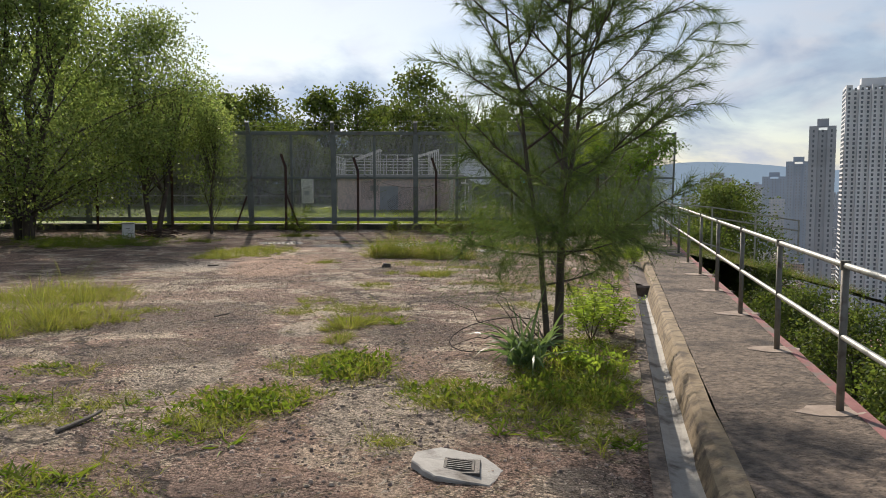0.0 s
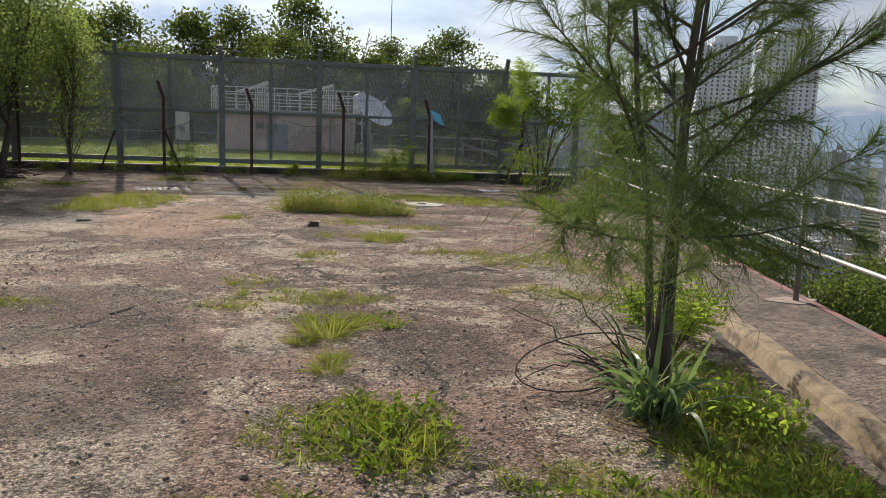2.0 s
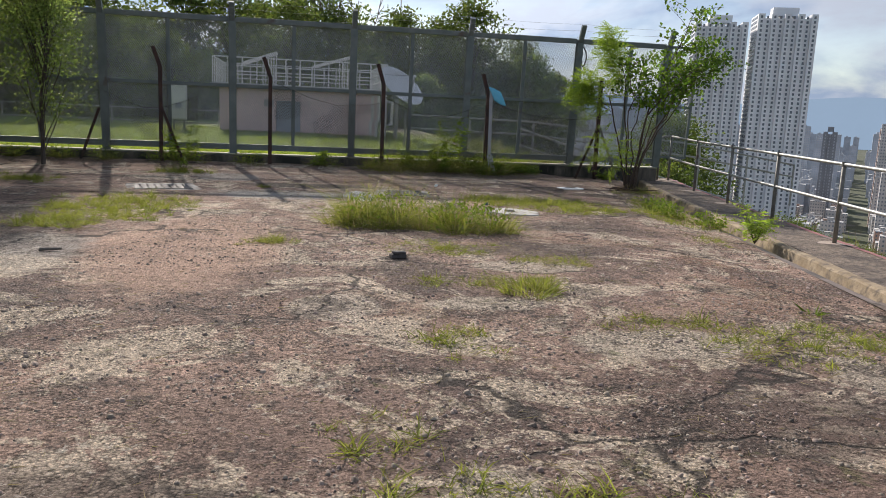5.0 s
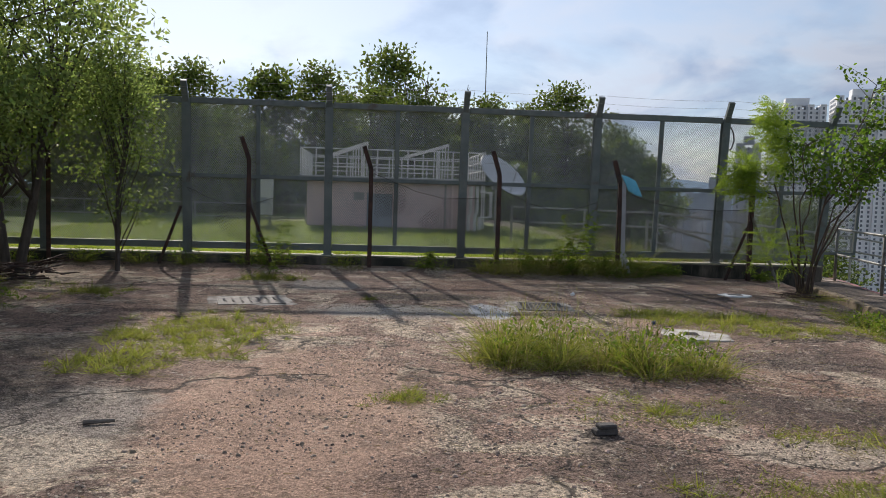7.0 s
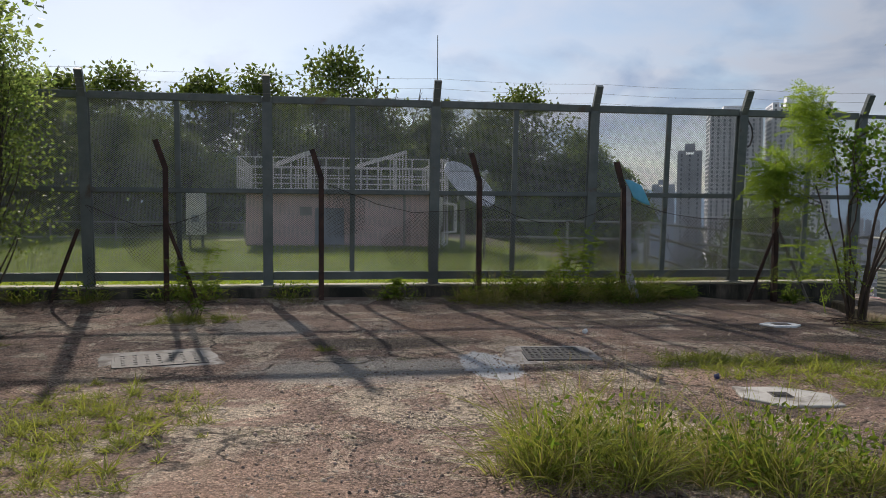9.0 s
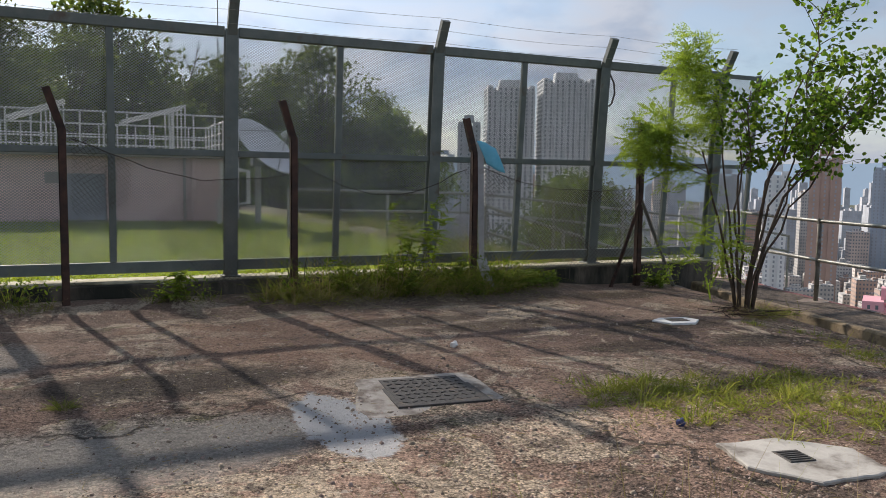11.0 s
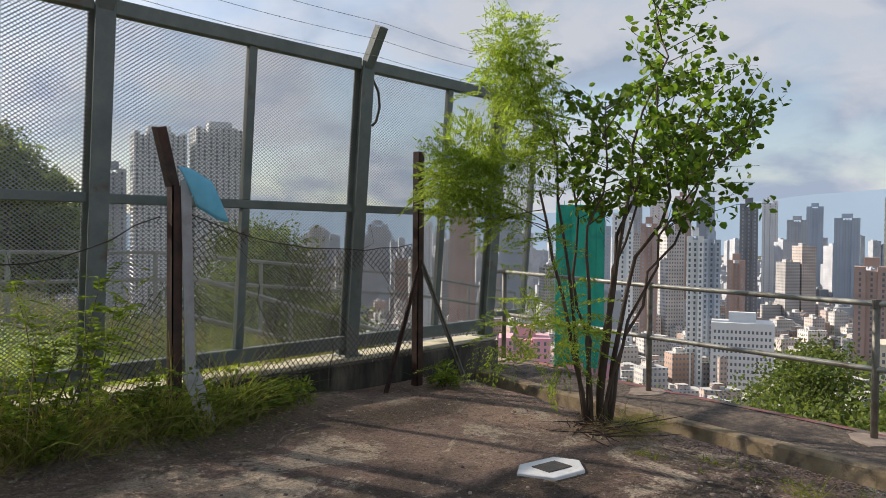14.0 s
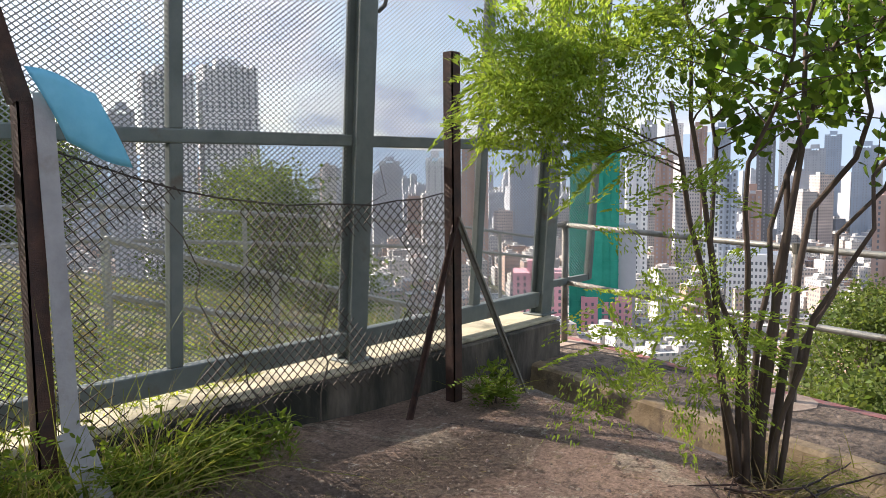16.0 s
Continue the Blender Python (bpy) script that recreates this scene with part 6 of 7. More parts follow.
# ---- the city below ----
def window_wall(name, c1, c2, glass=(0.17, 0.19, 0.22), su=3.2, sv=3.1, fu=0.45, fv=0.42, rnd=0.25):
    """Far facades: a wall with rows of windows at real spacing."""
    m = bpy.data.materials.new(name)
    m.use_nodes = True
    nt = m.node_tree
    N, L = nt.nodes.new, nt.links.new
    b = nt.nodes["Principled BSDF"]
    b.inputs["Roughness"].default_value = 0.8
    tc, sep = N("ShaderNodeTexCoord"), N("ShaderNodeSeparateXYZ")
    L(tc.outputs["Object"], sep.inputs[0])

    def op(kind, a, bb=None):
        k = N("ShaderNodeMath"); k.operation = kind
        for i, s in enumerate((a, bb)):
            if s is None:
                continue
            if isinstance(s, (int, float)):
                k.inputs[i].default_value = s
            else:
                L(s, k.inputs[i])
        return k.outputs[0]

    u = op("FRACT", op("MULTIPLY", op("ADD", sep.outputs["X"], sep.outputs["Y"]), 1 / su))
    v = op("FRACT", op("MULTIPLY", sep.outputs["Z"], 1 / sv))
    geo = N("ShaderNodeNewGeometry")
    sn = N("ShaderNodeSeparateXYZ")
    L(geo.outputs["Normal"], sn.inputs[0])
    upright = op("LESS_THAN", op("ABSOLUTE", sn.outputs["Z"]), 0.5)
    win = op("MULTIPLY", op("MULTIPLY", op("LESS_THAN", u, fu), op("LESS_THAN", v, fv)), upright)
    r = N("ShaderNodeValToRGB")
    r.color_ramp.elements[0].color, r.color_ramp.elements[1].color = (*c1, 1), (*c2, 1)
    e = r.color_ramp.elements.new(0.45)
    e.color = tuple(0.5 * (p + q) for p, q in zip(c1, c2)) + (1,)
    e = r.color_ramp.elements.new(0.78)
    e.color = (0.46, 0.30, 0.23, 1) if rnd > 0.2 else (*c1, 1)
    L(geo.outputs["Random Per Island"], r.inputs[0])
    dirt = N("ShaderNodeTexNoise"); dirt.inputs["Scale"].default_value = 0.08; dirt.inputs["Detail"].default_value = 5
    L(tc.outputs["Object"], dirt.inputs["Vector"])
    dm = N("ShaderNodeMapRange"); dm.inputs[1].default_value, dm.inputs[2].default_value, dm.inputs[3].default_value, dm.inputs[4].default_value = 0.3, 0.7, 0.72, 1.12
    L(dirt.outputs["Fac"], dm.inputs[0])
    sc = N("ShaderNodeVectorMath"); sc.operation = "SCALE"
    L(r.outputs[0], sc.inputs[0]); L(dm.outputs[0], sc.inputs["Scale"])
    mx = N("ShaderNodeMix"); mx.data_type = "RGBA"; mx.inputs[7].default_value = (*glass, 1)
    rf = N("ShaderNodeMix"); rf.data_type = "RGBA"; rf.inputs[6].default_value = (0.44, 0.435, 0.42, 1)
    L(upright, rf.inputs[0]); L(sc.outputs[0], rf.inputs[7])
    L(win, mx.inputs[0]); L(rf.outputs[2], mx.inputs[6]); L(mx.outputs[2], b.inputs["Base Color"])
    return m


M_BLOCKS = window_wall("low_blocks", (0.42, 0.405, 0.39), (0.74, 0.735, 0.72), su=2.3, sv=3.0, fu=0.5, fv=0.45)
# Far blocks: haze is mixed into the pale bluish walls and glass.
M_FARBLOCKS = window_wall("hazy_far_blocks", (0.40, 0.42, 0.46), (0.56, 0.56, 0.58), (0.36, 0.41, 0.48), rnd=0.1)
C_WHITE = mat("tower_white_tile", (0.62, 0.63, 0.64), (0.74, 0.75, 0.76), 0.05, 0.7, bump=0, spots=(0.55, 0.55, 0.55), spot_scale=0.02)
C_GREY = mat("tower_grey_render", (0.34, 0.36, 0.39), (0.44, 0.46, 0.49), 0.05, 0.7, bump=0, spots=(0.26, 0.26, 0.27), spot_scale=0.02)
C_BROWN = mat("tower_brown_tile", (0.34, 0.24, 0.205), (0.43, 0.31, 0.27), 0.05, 0.7, bump=0, spots=(0.2, 0.13, 0.11), spot_scale=0.02)
C_DARK = mat("tower_dark_glass", (0.15, 0.165, 0.19), (0.21, 0.225, 0.25), 0.05, 0.4, bump=0, spots=(0.07, 0.08, 0.09), spot_scale=0.02)
C_PINK = mat("pink_estate_wall", (0.62, 0.30, 0.36), (0.70, 0.38, 0.42), 0.05, 0.8, bump=0, spots=(0.55, 0.3, 0.34), spot_scale=0.03)
C_CREAM = mat("tower_cream_tile", (0.55, 0.49, 0.38), (0.64, 0.58, 0.46), 0.05, 0.7, bump=0, spots=(0.48, 0.43, 0.34), spot_scale=0.02)
# Blue-grey walls; on the distant towers the tint also stands for haze.
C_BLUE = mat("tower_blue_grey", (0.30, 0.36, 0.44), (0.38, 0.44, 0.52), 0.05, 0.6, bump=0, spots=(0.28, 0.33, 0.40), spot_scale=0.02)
# Far glass is lightened towards the wall tone to imitate haze.
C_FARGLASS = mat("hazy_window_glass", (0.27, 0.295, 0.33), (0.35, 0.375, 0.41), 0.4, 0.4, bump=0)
C_GREEN = mat("green_scaffold_net", (0.0, 0.27, 0.19), (0.02, 0.36, 0.26), 0.12, 0.8, bump=0.3, bscale=0.6, spots=(0.0, 0.20, 0.15), spot_scale=0.06, bdist=0.3)
C_GLASS = mat("window_glass", (0.11, 0.125, 0.145), (0.19, 0.21, 0.235), 0.4, 0.25, bump=0)
STYLES = {"white": C_WHITE, "grey": C_GREY, "brown": C_BROWN, "dark": C_DARK, "pink": C_PINK, "cream": C_CREAM, "blue": C_BLUE}


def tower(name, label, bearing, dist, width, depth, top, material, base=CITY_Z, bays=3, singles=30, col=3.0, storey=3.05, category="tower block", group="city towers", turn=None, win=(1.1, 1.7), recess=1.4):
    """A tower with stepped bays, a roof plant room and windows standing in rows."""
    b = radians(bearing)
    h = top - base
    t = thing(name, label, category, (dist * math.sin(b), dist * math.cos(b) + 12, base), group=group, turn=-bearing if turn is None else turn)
    faces = []                                   # (x centre, half width, y of the front)
    w = width / bays
    for i in range(bays):
        x = -width / 2 + w * (i + 0.5)
        y = -depth / 2 - (recess if i % 2 == 0 else 0)
        part("bay", Mesh().box(x - w / 2 + 0.02, x + w / 2 - 0.02, y, depth / 2, 0, h - (2.5 if i % 2 else 0)), material, t)
        faces.append((x, w / 2, y))
    part("roof", Mesh().box(-width * 0.22, width * 0.22, -depth * 0.2, depth * 0.2, h, h + 5), material, t)
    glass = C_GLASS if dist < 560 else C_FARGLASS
    wh, wz = win[0] / 2, win[1]
    wm = Mesh().box(-wh, wh, -0.06, 0.14, 0, wz).data("window", glass)
    sm = Mesh().box(-0.14, 0.06, -wh, wh, 0, wz).data("window", glass)
    spots = []
    n = int(h / storey) - 1
    for k in range(n, 0, -1):
        z = k * storey
        for x, hw, y in faces:
            c = max(1, int((2 * hw - 0.8) / col))
            for j in range(c):
                spots.append((wm, (x + (j - (c - 1) / 2) * col, y, z)))
        c = max(1, int(depth / (col * 1.4)))
        for j in range(c):
            for side in (-1, 1):
                spots.append((sm, (side * width / 2 + (0.06 if side > 0 else 0.02), (j - (c - 1) / 2) * col * 1.4, z)))
    for me, p in spots[:singles]:
        part("window", me, None, t).location = p
    rest = Mesh()
    for me, (x, y, z) in spots[singles:]:
        if me is wm:
            rest.box(x - wh, x + wh, y - 0.06, y + 0.14, z, z + wz)
        else:
            rest.box(x - 0.14, x + 0.06, y - wh, y + wh, z, z + wz)
    if rest.v:
        tagged(part("window_rest", rest, glass, t), kind="stuff")
    return t


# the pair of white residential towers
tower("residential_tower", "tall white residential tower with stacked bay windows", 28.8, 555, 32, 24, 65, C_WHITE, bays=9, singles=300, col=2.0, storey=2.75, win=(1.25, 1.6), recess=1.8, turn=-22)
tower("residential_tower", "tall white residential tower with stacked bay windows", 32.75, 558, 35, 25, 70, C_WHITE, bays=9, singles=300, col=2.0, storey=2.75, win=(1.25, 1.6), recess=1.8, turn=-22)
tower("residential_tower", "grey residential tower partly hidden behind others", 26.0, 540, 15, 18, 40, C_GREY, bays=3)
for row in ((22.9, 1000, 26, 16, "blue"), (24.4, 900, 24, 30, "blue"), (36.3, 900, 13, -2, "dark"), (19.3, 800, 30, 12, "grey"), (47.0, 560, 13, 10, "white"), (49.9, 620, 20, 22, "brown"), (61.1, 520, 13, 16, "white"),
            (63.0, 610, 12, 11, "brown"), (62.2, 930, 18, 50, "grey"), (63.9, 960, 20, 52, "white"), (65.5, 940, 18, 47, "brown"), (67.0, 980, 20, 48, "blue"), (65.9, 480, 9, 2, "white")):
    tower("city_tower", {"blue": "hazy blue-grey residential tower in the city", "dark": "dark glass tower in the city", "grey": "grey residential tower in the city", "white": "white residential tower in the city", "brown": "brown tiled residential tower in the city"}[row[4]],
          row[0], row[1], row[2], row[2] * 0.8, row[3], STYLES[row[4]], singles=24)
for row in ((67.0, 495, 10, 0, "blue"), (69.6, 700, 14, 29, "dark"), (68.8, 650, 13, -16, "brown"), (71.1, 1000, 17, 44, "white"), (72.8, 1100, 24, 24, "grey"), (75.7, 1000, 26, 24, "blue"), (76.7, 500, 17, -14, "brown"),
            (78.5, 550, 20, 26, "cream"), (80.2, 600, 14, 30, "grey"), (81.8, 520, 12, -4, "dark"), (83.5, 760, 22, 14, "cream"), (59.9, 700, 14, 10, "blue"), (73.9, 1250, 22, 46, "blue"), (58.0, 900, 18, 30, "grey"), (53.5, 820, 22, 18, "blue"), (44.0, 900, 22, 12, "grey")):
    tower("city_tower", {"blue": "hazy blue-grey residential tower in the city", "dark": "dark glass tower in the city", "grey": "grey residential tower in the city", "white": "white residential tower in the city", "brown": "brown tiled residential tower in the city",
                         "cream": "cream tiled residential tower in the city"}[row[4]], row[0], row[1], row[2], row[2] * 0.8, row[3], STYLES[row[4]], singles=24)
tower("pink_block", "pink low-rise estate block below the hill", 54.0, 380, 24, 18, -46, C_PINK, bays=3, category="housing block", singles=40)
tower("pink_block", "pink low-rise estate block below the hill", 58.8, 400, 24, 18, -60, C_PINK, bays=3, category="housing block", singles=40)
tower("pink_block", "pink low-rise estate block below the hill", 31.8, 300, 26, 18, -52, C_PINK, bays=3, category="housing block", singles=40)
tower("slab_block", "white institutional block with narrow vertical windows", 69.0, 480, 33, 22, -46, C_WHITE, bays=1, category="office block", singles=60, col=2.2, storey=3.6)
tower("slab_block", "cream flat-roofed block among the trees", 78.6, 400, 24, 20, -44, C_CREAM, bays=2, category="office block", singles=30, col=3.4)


def netted_tower():
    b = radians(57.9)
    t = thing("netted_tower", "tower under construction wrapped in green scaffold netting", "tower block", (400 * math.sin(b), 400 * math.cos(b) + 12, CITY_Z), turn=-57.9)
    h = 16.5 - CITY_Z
    part("net", Mesh().box(-11.5, 11.5, -9, 9, 0, h).box(-4, 4, -10.2, -9.001, 0, h - 3), C_GREEN, t)
    for k in range(1, 17):
        z = h * k / 17
        part("ledge", Mesh().box(-11.8, 11.8, -9.25, -8.9, z - 0.25, z + 0.25), C_GREEN, t)
    for i in range(7):
        x = -11.5 + 23 * i / 6
        part("pole", Mesh().tube([(x, -9.3, 0), (x, -9.3, h + 2)], 0.14, 5), C_GREEN, t)
    part("bare_wall", Mesh().box(11.6, 20, -7, 7, 0, h - 42), C_GREY, t)


netted_tower()


def city_spread():
    """The crowd of low blocks on the plain, too many to count."""
    turn = -38
    near, far = Mesh(), Mesh()
    rot = pose(0, 0, 0, 0, 0, -turn)
    taken = set()
    for k in range(9000):
        d = 290 + 2600 * random.random() ** 1.6
        b = radians(random.uniform(12, 102))
        x, y = d * math.sin(b), d * math.cos(b) + 12
        g = hill_z(x, y)
        if g > CITY_Z + 14:
            continue
        q = rot @ Vector((x, y, 0))
        cell = (round(q.x / 19), round(q.y / 15))
        if cell in taken or (cell[0] % 7 == 0) or (cell[1] % 9 == 0):        # streets stay open
            continue
        taken.add(cell)
        gx, gy = cell[0] * 19 + random.uniform(-1.5, 1.5), cell[1] * 15 + random.uniform(-1, 1)
        w, dd = random.uniform(5, 9), random.uniform(4, 6.8)
        h = random.choice((9, 12, 15, 18, 18, 21, 24, 30)) * (1 if d < 900 else 1.25)
        if d > 700 and random.random() < 0.07:
            h = random.uniform(45, 105)
            w, dd = 8, 8
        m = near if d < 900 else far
        m.box(gx - w, gx + w, gy - dd, gy + dd, CITY_Z - 1, CITY_Z + h)
        m.box(gx - w * 0.5, gx + w * 0.1, gy - dd * 0.3, gy + dd * 0.5, CITY_Z + h, CITY_Z + h + 2.6)
        if m is near:
            for j in range(2):
                px, py = gx + random.uniform(-0.8, 0.8) * w, gy + random.uniform(-0.8, 0.8) * dd
                m.box(px - 1.2, px + 1.2, py - 0.8, py + 0.8, CITY_Z + h, CITY_Z + h + random.uniform(0.8, 2.2))
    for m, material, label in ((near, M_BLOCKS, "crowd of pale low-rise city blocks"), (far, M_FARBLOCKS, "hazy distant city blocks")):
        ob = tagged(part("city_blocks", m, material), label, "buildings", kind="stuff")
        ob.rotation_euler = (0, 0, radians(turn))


random.seed(5)
city_spread()


# ---- distance ----
def ridge(label, dist, b0, b1, heights, c, glow, seed):
    m = Mesh()
    m.smooth = True
    n = 90
    for i in range(n + 1):
        u = i / n
        a = radians(b0 + (b1 - b0) * u)
        k = u * (len(heights) - 1)
        j = min(int(k), len(heights) - 2)
        s = k - j
        s = s * s * (3 - 2 * s)
        h = heights[j] * (1 - s) + heights[j + 1] * s
        h *= 1 + 0.13 * noise.noise((u * 9, seed, 0)) + 0.06 * noise.noise((u * 31, seed, 3))
        m.v.append((dist * math.sin(a), dist * math.cos(a), CITY_Z - 5))
        m.v.append((dist * 1.04 * math.sin(a), dist * 1.04 * math.cos(a), h))
    for i in range(n):
        m.f.append((2 * i, 2 * i + 2, 2 * i + 3, 2 * i + 1))
    # Aerial haze is put into the ridge's blue colour and its glow.
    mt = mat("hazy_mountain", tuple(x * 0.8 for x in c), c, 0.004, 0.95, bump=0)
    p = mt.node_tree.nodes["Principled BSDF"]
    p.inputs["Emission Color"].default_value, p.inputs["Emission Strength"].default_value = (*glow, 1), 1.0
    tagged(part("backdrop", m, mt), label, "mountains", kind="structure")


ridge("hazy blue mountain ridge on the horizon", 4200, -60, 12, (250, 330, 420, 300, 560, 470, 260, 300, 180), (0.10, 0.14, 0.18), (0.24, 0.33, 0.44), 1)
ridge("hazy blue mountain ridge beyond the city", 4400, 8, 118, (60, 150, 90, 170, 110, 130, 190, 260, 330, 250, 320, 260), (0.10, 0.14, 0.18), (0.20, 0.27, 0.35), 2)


# ---- covers, patches and small things on the yard ----
def poly_slab(pts, z0, z1, bevel=0.0):
    """A slab over an uneven outline."""
    m = Mesh()
    n = len(pts)
    cx, cy = sum(p[0] for p in pts) / n, sum(p[1] for p in pts) / n
    m.v = [(x, y, z0) for x, y in pts] + [(x, y, z1 - 0.006) for x, y in pts] + [(cx + (x - cx) * 0.97, cy + (y - cy) * 0.97, z1) for x, y in pts]
    for i in range(n):
        j = (i + 1) % n
        m.f.append((i, j, n + j, n + i))
        m.f.append((n + i, n + j, 2 * n + j, 2 * n + i))
    m.f.append(tuple(range(2 * n, 3 * n)))
    return m


def ragged(cx, cy, rx, ry, n=22, amp=0.2, seed=0.0, ang=0.0):
    out = []
    for i in range(n):
        a = 2 * math.pi * i / n
        r = 1 + amp * noise.noise((math.cos(a) * 1.6 + seed, math.sin(a) * 1.6, seed)) + amp * 0.5 * noise.noise((math.cos(a) * 5 + seed, math.sin(a) * 5, seed))
        x, y = rx * r * math.cos(a), ry * r * math.sin(a)
        out.append((cx + x * math.cos(ang) - y * math.sin(ang), cy + x * math.sin(ang) + y * math.cos(ang)))
    return out


M_IRON = mat("cast_iron", (0.05, 0.048, 0.046), (0.10, 0.092, 0.085), 20, 0.7, 0.4, bump=0.4, bscale=80, spots=(0.12, 0.09, 0.07), spot_scale=9)
M_CEMENT = mat("smooth_cement", (0.29, 0.26, 0.225), (0.44, 0.40, 0.355), 5, 0.9, bump=0.5, bscale=55, spots=(0.15, 0.118, 0.095), spot_scale=4.5, spot_at=(0.46, 0.6))
M_SPILL = mat("white_cement_spill", (0.33, 0.335, 0.34), (0.50, 0.505, 0.51), 5, 0.8, bump=0.5, bscale=40, spots=(0.30, 0.30, 0.30), spot_scale=4, spot_at=(0.5, 0.66))
M_GREYPATCH = mat("worn_grey_patch", (0.24, 0.23, 0.215), (0.36, 0.345, 0.32), 5, 0.9, bump=0.6, bscale=60, spots=(0.12, 0.11, 0.10), spot_scale=2.5, spot_at=(0.5, 0.62))
M_DAMP = mat("damp_dark_patch", (0.06, 0.052, 0.045), (0.11, 0.095, 0.08), 5, 0.8, bump=0.5, bscale=60, spots=(0.15, 0.13, 0.11), spot_scale=3)
M_BOARD = mat("pale_grey_board", (0.28, 0.28, 0.29), (0.38, 0.38, 0.39), 6, 0.7, bump=0.2, spots=(0.26, 0.24, 0.22), spot_scale=5)
M_WOOD = mat("grey_driftwood", (0.10, 0.085, 0.07), (0.2, 0.175, 0.15), 12, 0.85, bump=0.6, bscale=40)


def manhole(x, y, w, d, turn, surround, label, grid=(9, 7), cover_label="cast-iron cover with raised tread"):
    lift = 0.010 if w < 0.3 else 0.003
    z = yard_z(x, y) + lift
    edge = []                                         # crumbled outline of the cement
    for (ax, ay), (bx, by) in zip(surround, surround[1:] + surround[:1]):
        for k in range(7):
            px, py = ax + (bx - ax) * k / 7, ay + (by - ay) * k / 7
            q = 0.022 * noise.noise((px * 9 + x, py * 9 + y, 1.0)) + 0.012 * noise.noise((px * 31 + x, py * 31 + y, 4.0))
            edge.append((px * (1 + q * 2.2), py * (1 + q * 2.2)))
    surround = edge
    t = thing("manhole", label, "manhole cover", (x, y, z), turn=turn)
    sl = poly_slab(surround, -0.10, 0.003)
    ca, sa = math.cos(radians(turn)), math.sin(radians(turn))
    sl.v = [(a, b, c + yard_z(x + a * ca - b * sa, y + a * sa + b * ca) - z + lift) for a, b, c in sl.v]
    part("surround", sl, M_PALE if w < 0.3 else M_CEMENT, t)
    part("frame", Mesh().box(-w / 2 - 0.03, w / 2 + 0.03, -d / 2 - 0.03, d / 2 + 0.03, -0.02, 0.007, bevel=0.003), M_IRON, t)
    tilt_x = math.atan(yard_z(x - sa * 0.2, y + ca * 0.2) - yard_z(x + sa * 0.2, y - ca * 0.2)) / 0.4
    tilt_y = -math.atan(yard_z(x + ca * 0.2, y + sa * 0.2) - yard_z(x - ca * 0.2, y - sa * 0.2)) / 0.4
    t.children[-1].rotation_euler = (tilt_x, tilt_y, 0)
    up = 0.009 if w < 0.3 else 0.0
    t.children[-1].location.z = up
    c = part("cover", Mesh().box(-w / 2, w / 2, -d / 2, d / 2, -0.01, 0.010, bevel=0.003), M_IRON, t, cover_label)
    c.rotation_euler = (tilt_x, tilt_y, 0)
    c.location.z = up
    me = Mesh().box(-0.022, 0.022, -0.009, 0.009, 0, 0.006, bevel=0.002).data("tread", M_IRON)
    for i in range(grid[0]):
        for j in range(grid[1]):
            o = part("tread", me, None, c)
            o.location = ((i - (grid[0] - 1) / 2) * w / (grid[0] + 0.4), (j - (grid[1] - 1) / 2) * d / (grid[1] + 0.4), 0.010)
            o.rotation_euler = (0, 0, 0.7 if (i + j) % 2 else -0.7)
    if not grid[0]:                                   # small covers: ribbed grate
        for i in range(5):
            part("rib", Mesh().box(-w * 0.4, w * 0.4, -0.006, 0.006, 0, 0.005), M_IRON, c).location = (0, (i - 2) * d * 0.17, 0.010)
    return t


manhole(-0.24, 20.88, 0.62, 0.66, -6, [(-0.45, 0.42), (0.42, 0.42), (0.48, -0.5), (0.3, -0.85), (-0.55, -0.88), (-0.62, -0.3)], "cast-iron manhole cover set in grey cement")
manhole(-4.33, 21.1, 0.85, 0.62, 14, [(-0.55, 0.45), (0.55, 0.45), (0.6, -0.45), (-0.62, -0.48)], "worn cement manhole cover beside the grass", (7, 5))
manhole(1.14, 18.88, 0.17, 0.17, -10, [(-0.3, 0.28), (0.1, 0.30), (0.46, 0.05), (0.42, -0.3), (-0.1, -0.36), (-0.36, -0.08)], "small drain cover in a pale cement pad", (0, 0))
manhole(0.09, 4.22, 0.17, 0.16, -4, [(-0.25, 0.1), (-0.12, 0.22), (0.12, 0.2), (0.25, 0.05), (0.18, -0.2), (-0.12, -0.22), (-0.26, -0.06)], "small square drain cover in a pale cement pad", (0, 0))


def drain_ring():
    t = thing("drain_ring", "white-painted hexagonal ring round a small drain", "drain", (3.36, 22.42, yard_z(3.36, 22.42)), turn=-10)
    part("ring", poly_slab([(-0.26, 0.05), (-0.12, 0.17), (0.2, 0.16), (0.28, 0.0), (0.14, -0.17), (-0.14, -0.17)], -0.05, 0.022), M_WHITE, t)
    part("grate", Mesh().box(-0.10, 0.12, -0.08, 0.08, 0.02, 0.028, bevel=0.003), M_IRON, t)


drain_ring()


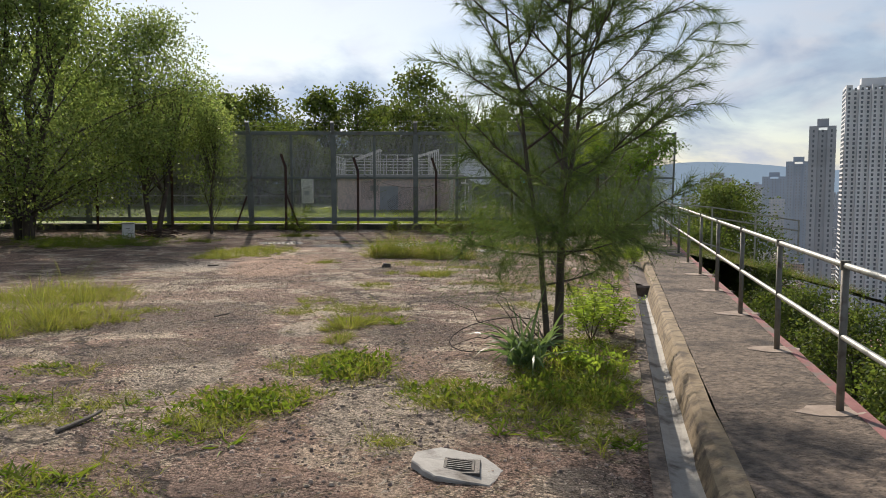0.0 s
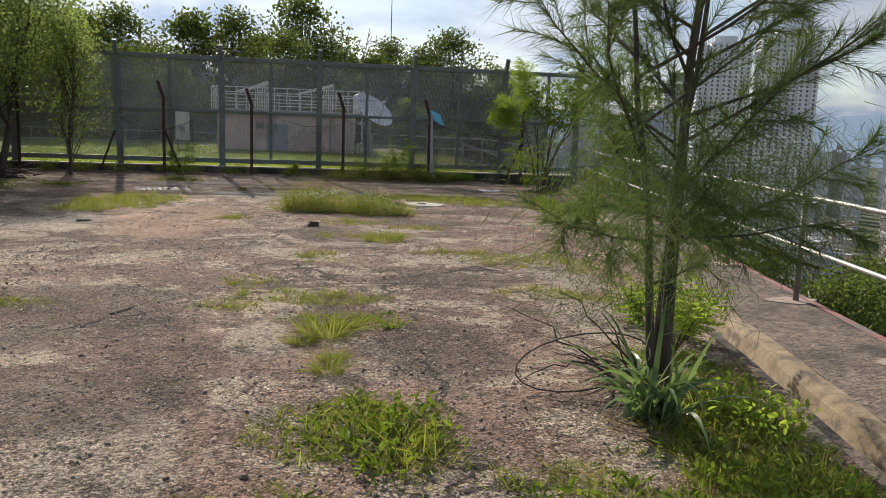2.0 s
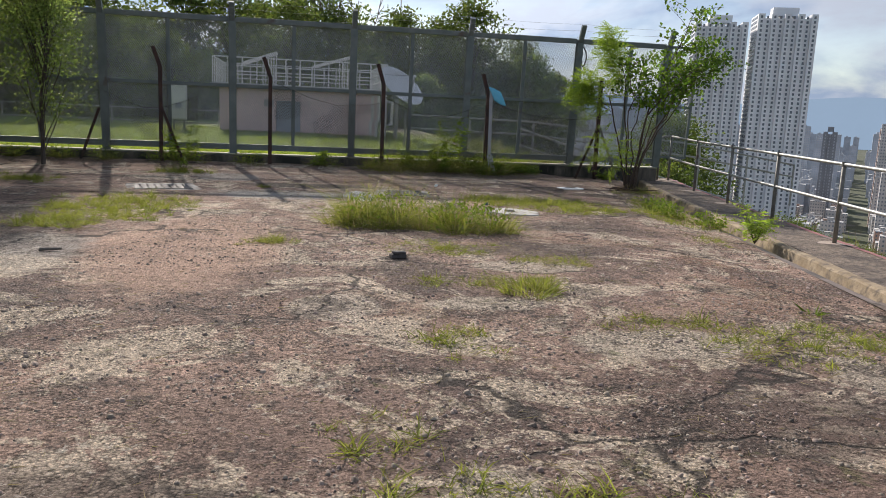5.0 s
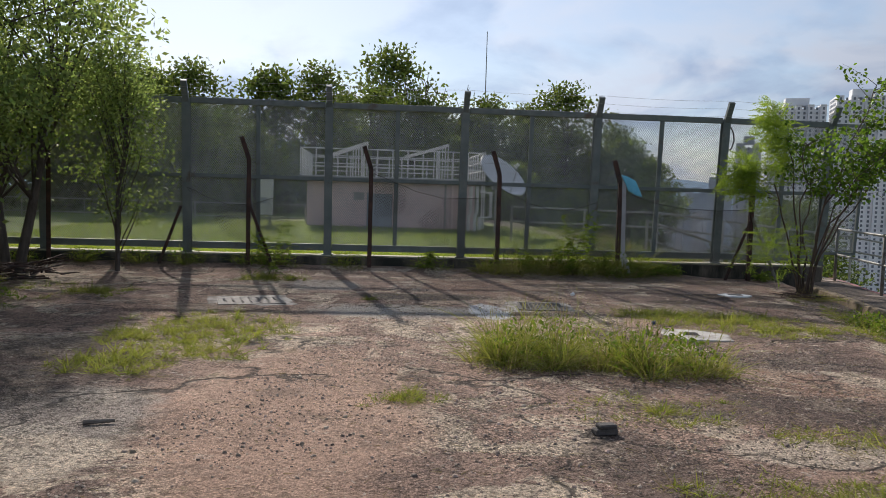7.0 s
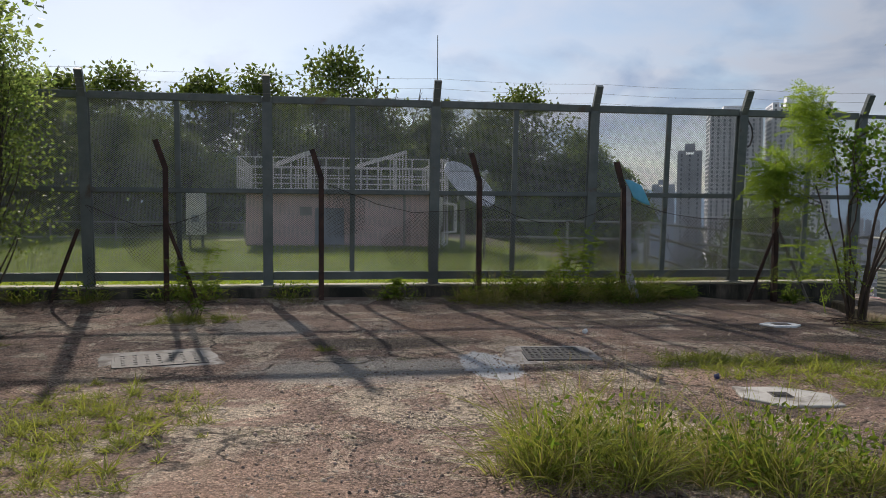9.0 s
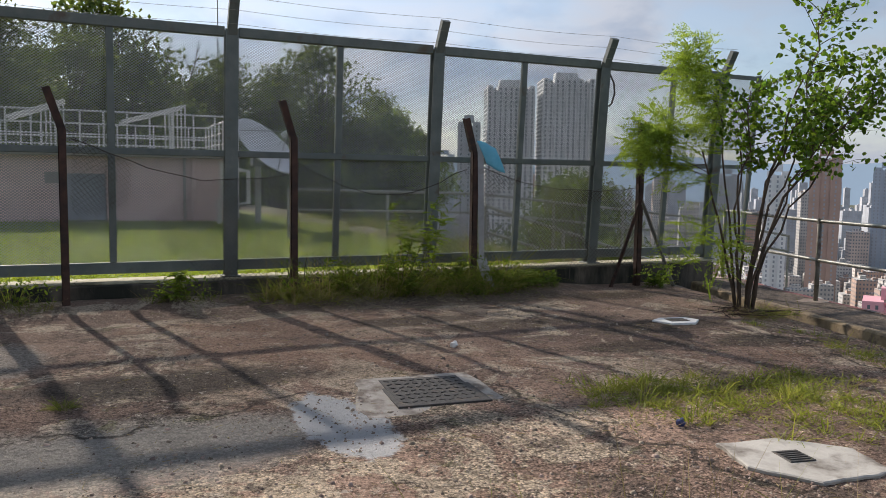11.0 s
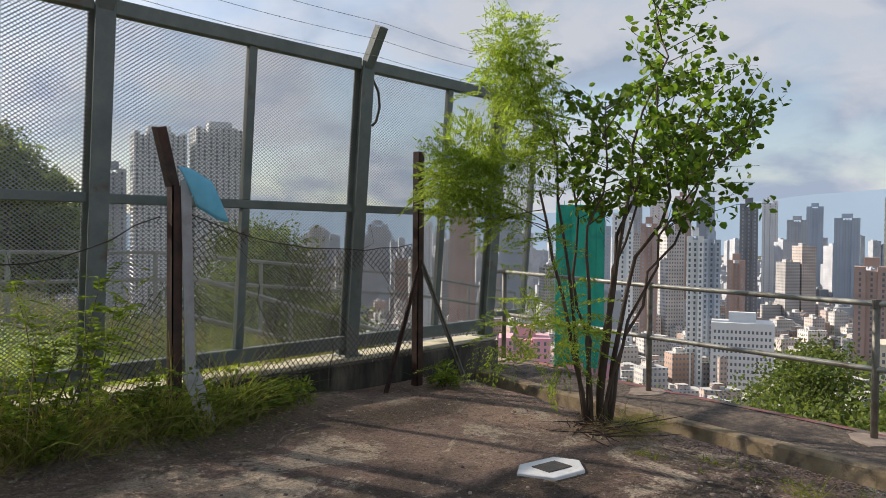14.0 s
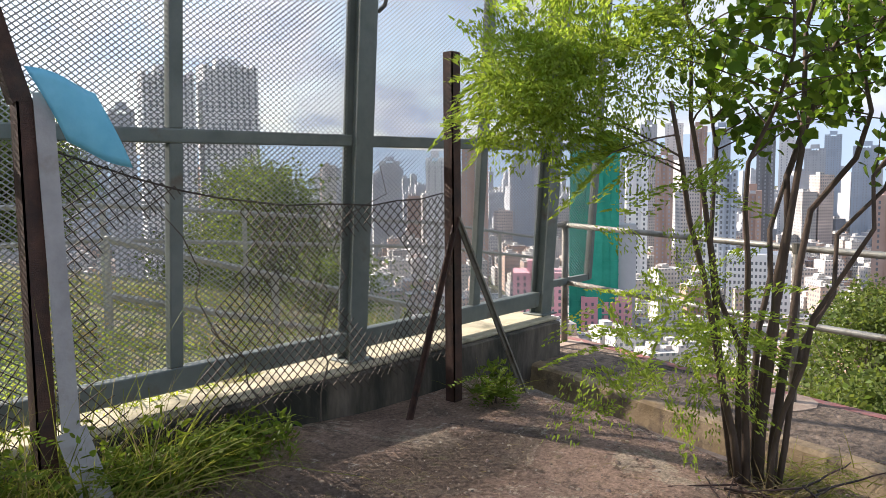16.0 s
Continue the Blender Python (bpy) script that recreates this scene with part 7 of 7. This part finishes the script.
def small_things():
    b = thing("broken_brick", "dark broken brick lying on the yard", "brick", (-1.08, 15.0, yard_z(-1.08, 15.0)), turn=12)
    m = Mesh().box(-0.11, 0.11, -0.055, 0.055, 0.0, 0.06, bevel=0.012)
    m.v = [(x + 0.008 * noise.noise((x * 30, y * 30, z * 30)), y + 0.008 * noise.noise((y * 31, z * 30, x * 30)), z) for x, y, z in m.v]
    part("brick_half", m, mat("dark_brick", (0.05, 0.045, 0.042), (0.10, 0.09, 0.085), 20, 0.9, bump=0.6, bscale=90), b)
    part("brick_chip", Mesh().box(-0.09, 0.10, -0.05, 0.045, 0.06, 0.10, pose(0, 0, 0, 4, 3, 6), bevel=0.012), b.children[0].data.materials[0], b)
    for x, y, a, ln, r in ((-2.3, 4.95, 70, 0.42, 0.016), (-4.45, 15.24, 5, 0.2, 0.016), (-0.75, 6.3, 150, 0.5, 0.006), (-2.6, 9.3, 60, 0.3, 0.008)):
        t = thing("fallen_stick", "grey weathered stick lying on the concrete", "stick", (x, y, yard_z(x, y) + r), group="fallen sticks", turn=a)
        m = Mesh()
        limb(m, (-ln / 2, 0, 0), (1, 0, 0.02), ln, r, r * 0.7, (0, 0.08, 0), 0.05, 6, 7)
        part("wood", m, M_WOOD, t)
    b.scale = (0.74, 0.74, 0.74)
    # heap of cut branches and a grey box under the trees
    h = thing("branch_heap", "heap of dark cut branches under the trees", "branches", (-8.3, 23.0, yard_z(-8.3, 23.0)))
    m = Mesh()
    for i in range(46):
        a = random.uniform(0, 6.28)
        limb(m, (random.uniform(-0.7, 0.7), random.uniform(-0.3, 0.3), random.uniform(0, 0.25)), (math.cos(a), math.sin(a), random.uniform(-0.1, 0.35)), random.uniform(0.3, 0.9), 0.018, 0.005, (0, 0, -0.1), 0.15, 5, 5)
    part("branch_tangle", m, M_RUST, h)
    b = thing("grey_box", "grey plastic electrical box standing on the ground", "box", (-9.0, 22.6, yard_z(-9.0, 22.6)), turn=15)
    part("body", Mesh().box(-0.16, 0.16, -0.12, 0.12, 0, 0.42, bevel=0.02), M_WHITE, b)
    part("lid", Mesh().box(-0.175, 0.175, -0.135, 0.135, 0.42, 0.46, bevel=0.012), M_SLAB, b)
    part("handle", Mesh().tube([(-0.05, -0.13, 0.3), (-0.04, -0.15, 0.3), (0.04, -0.15, 0.3), (0.05, -0.13, 0.3)], 0.006, 6), M_IRON, b)
    # grey pipe off-cut by the heap
    p = thing("plastic_pipe", "bent grey plastic pipe beside the branch heap", "pipe", (-8.95, 22.0, yard_z(-8.95, 22.0) + 0.03))
    m = Mesh().tube([(-0.5, 0.2, 0.1), (-0.1, 0.05, 0.12), (0.25, -0.05, 0.04), (0.5, -0.1, 0.0)], 0.022, 8)
    part("tube", m, M_GALV, p)
    # scraps of litter
    for x, y, mt, lb, s in ((0.55, 22.15, M_WHITE, "crumpled white tissue on the yard", 0.035), (0.95, 19.6, mat("dark_blue_wrapper", (0.02, 0.03, 0.10), (0.05, 0.07, 0.2), 20, 0.4, bump=0.2), "crumpled dark blue wrapper in the grass", 0.028)):
        c = thing("litter_scrap", lb, "litter", (x, y, yard_z(x, y)))
        m = Mesh()
        bm = bmesh.new()
        bmesh.ops.create_icosphere(bm, subdivisions=2, radius=s)
        m.add([v.co * (1 + 0.6 * noise.noise(v.co * 60)) + Vector((0, 0, s * 0.7)) for v in bm.verts], [tuple(v.index for v in f.verts) for f in bm.faces])
        bm.free()
        part("paper", m, mt, c)


small_things()


def blue_sheet():
    t = thing("blue_sheet", "curled cyan plastic sheet hanging on a rusty post", "plastic sheet", (2.17, 24.95, 0))
    m = Mesh()
    m.smooth = True
    nu, nv = 14, 8
    for j in range(nv + 1):
        for i in range(nu + 1):
            u, v = i / nu, j / nv
            x = -0.02 + 0.29 * u + 0.15 * v
            z = 2.08 - 0.08 * u - 0.31 * v - 0.03 * u * v
            p = Vector((x, -0.03 - 0.02 * math.sin(v * 2.6) - 0.015 * math.sin(u * 4), z + 0.012 * math.sin(u * 5 + v * 2)))
            m.v.append(tuple(p))
    for j in range(nv):
        for i in range(nu):
            a = j * (nu + 1) + i
            m.f.append((a, a + 1, a + nu + 2, a + nu + 1))
    ob = part("sheet", m, M_BLUE, t)
    so = ob.modifiers.new("thickness", "SOLIDIFY")
    so.thickness = 0.003
    # pale board strapped to the same post
    b = thing("pale_board", "long pale grey board leaning against the rusty post", "board", (2.225, 24.92, 0))
    m = Mesh().bar((0.0, 0.02, 1.98), (0.02, -0.02, 0.55), 0.075, 0.012, up=(0.3, 1, 0)).bar((0.02, -0.02, 0.55), (0.10, -0.16, 0.12), 0.125, 0.012, up=(0.3, 1, 0))
    part("board", m, M_BOARD, b)


blue_sheet()


# ---- torn chain-link hanging from the old posts ----
def chain_link(name, x0, x1, top0, top1, sag, bottom, y, cell=0.062, label="torn rusty chain-link netting sagging between old posts", tear=0.5):
    t = thing(name, label, "netting", (0, y, 0), group="torn netting")
    m = Mesh()
    cols = int((x1 - x0) / (cell * 0.5))

    def top(u):
        return top0 + (top1 - top0) * u - sag * math.sin(math.pi * u) + 0.05 * noise.noise((u * 6, x0, 1))

    def pt(i, k):
        u = i / cols
        T = top(u)
        z = T - k * cell
        return Vector((x0 + (x1 - x0) * u, 0.05 * noise.noise((u * 5, z * 2, x0)) + 0.10 * noise.noise((u * 2, z, x0 + 5)), z))

    nr = int((max(top0, top1) - bottom) / cell)
    for i in range(cols):
        for k in range(nr):
            a = pt(i, k + (i % 2) * 0.5)
            b = pt(i + 1, k + ((i + 1) % 2) * 0.5)
            c = pt(i + 1, k + ((i + 1) % 2) * 0.5 + (1 if i % 2 else -1))
            if a.z < bottom:
                continue
            keep = noise.noise((a.x * 1.3, a.z * 1.3, x0)) > -tear
            if keep:
                m.bar(a, b, 0.0045, 0.0045, up=(0, 1, 0))
                if k or i % 2:
                    m.bar(a, c, 0.0045, 0.0045, up=(0, 1, 0))
    tagged(part("netting", m, M_CHAIN, t), kind="stuff")
    w = Mesh().tube([(x0 + (x1 - x0) * i / 12, 0.01, top(i / 12)) for i in range(13)], 0.005, 5)
    part("edge_wire", w, M_CHAIN, t)


chain_link("chain_link_net", 2.25, 4.84, 1.75, 1.5, 0.15, 0.35, 25.06, tear=0.25)
chain_link("chain_link_net", -0.15, 2.1, 1.75, 1.7, 0.35, 0.3, 25.08, tear=0.05)
chain_link("chain_link_net", -2.6, -0.3, 1.95, 1.6, 0.2, 0.3, 25.08, tear=0.0)
chain_link("chain_link_net", -6.1, -4.2, 1.6, 1.6, 0.3, 0.3, 25.08, tear=0.0)
for k in range(5):
    x = random.uniform(-2, 4)
    t = thing("dead_creeper", "bare dead creeper stem on the netting", "creeper", (x, 25.02, 0), group="dead creepers")
    m = Mesh()
    limb(m, (0, 0, 0.2), (random.uniform(-0.4, 0.4), 0, 1), random.uniform(1.0, 1.6), 0.006, 0.002, (random.uniform(-0.5, 0.5), 0, 0), 0.25, 10, 5)
    part("stem", m, M_BARK, t)
# dark loop of cable on the corner post, and a white tag
m = Mesh().tube([(4.46, 25.26, 3.12), (4.52, 25.24, 3.0), (4.54, 25.24, 2.85), (4.50, 25.25, 2.7), (4.46, 25.27, 2.66)], 0.014, 6)
c = thing("cable_loop", "dark cable loop hanging from the fence post", "cable")
part("cable", m, M_IRON, c)
# thin mast beyond the woods
ms = thing("radio_mast", "thin pale radio mast rising behind the woods", "mast", (4.7, 62, -1))
part("pole", Mesh().tube([(0, 0, 0), (0, 0, 13.4)], [0.06, 0.025], 6), M_GALV, ms)
for k in range(4):
    tdead = thing("dead_tree", "bare dead tree above the woodland canopy", "tree", (-0.8 + 0.7 * k, 50 + k, -1), group="dead trees")
    m = Mesh()
    pts = limb(m, (0, 0, 0), (0.05, 0, 1), 8.2 + 0.5 * (k % 2), 0.09, 0.015, (0.05 * (k - 1.5), 0, 0), 0.06, 8, 6)
    for j in range(7):
        q = on_line(pts, 0.6 + 0.055 * j)
        a = random.uniform(0, 6.28)
        limb(m, q, (math.cos(a), math.sin(a), 0.9), random.uniform(0.5, 1.3), 0.03, 0.008, (0, 0, 0.1), 0.15, 5, 5)
    part("trunk", m, M_BARK2, tdead)
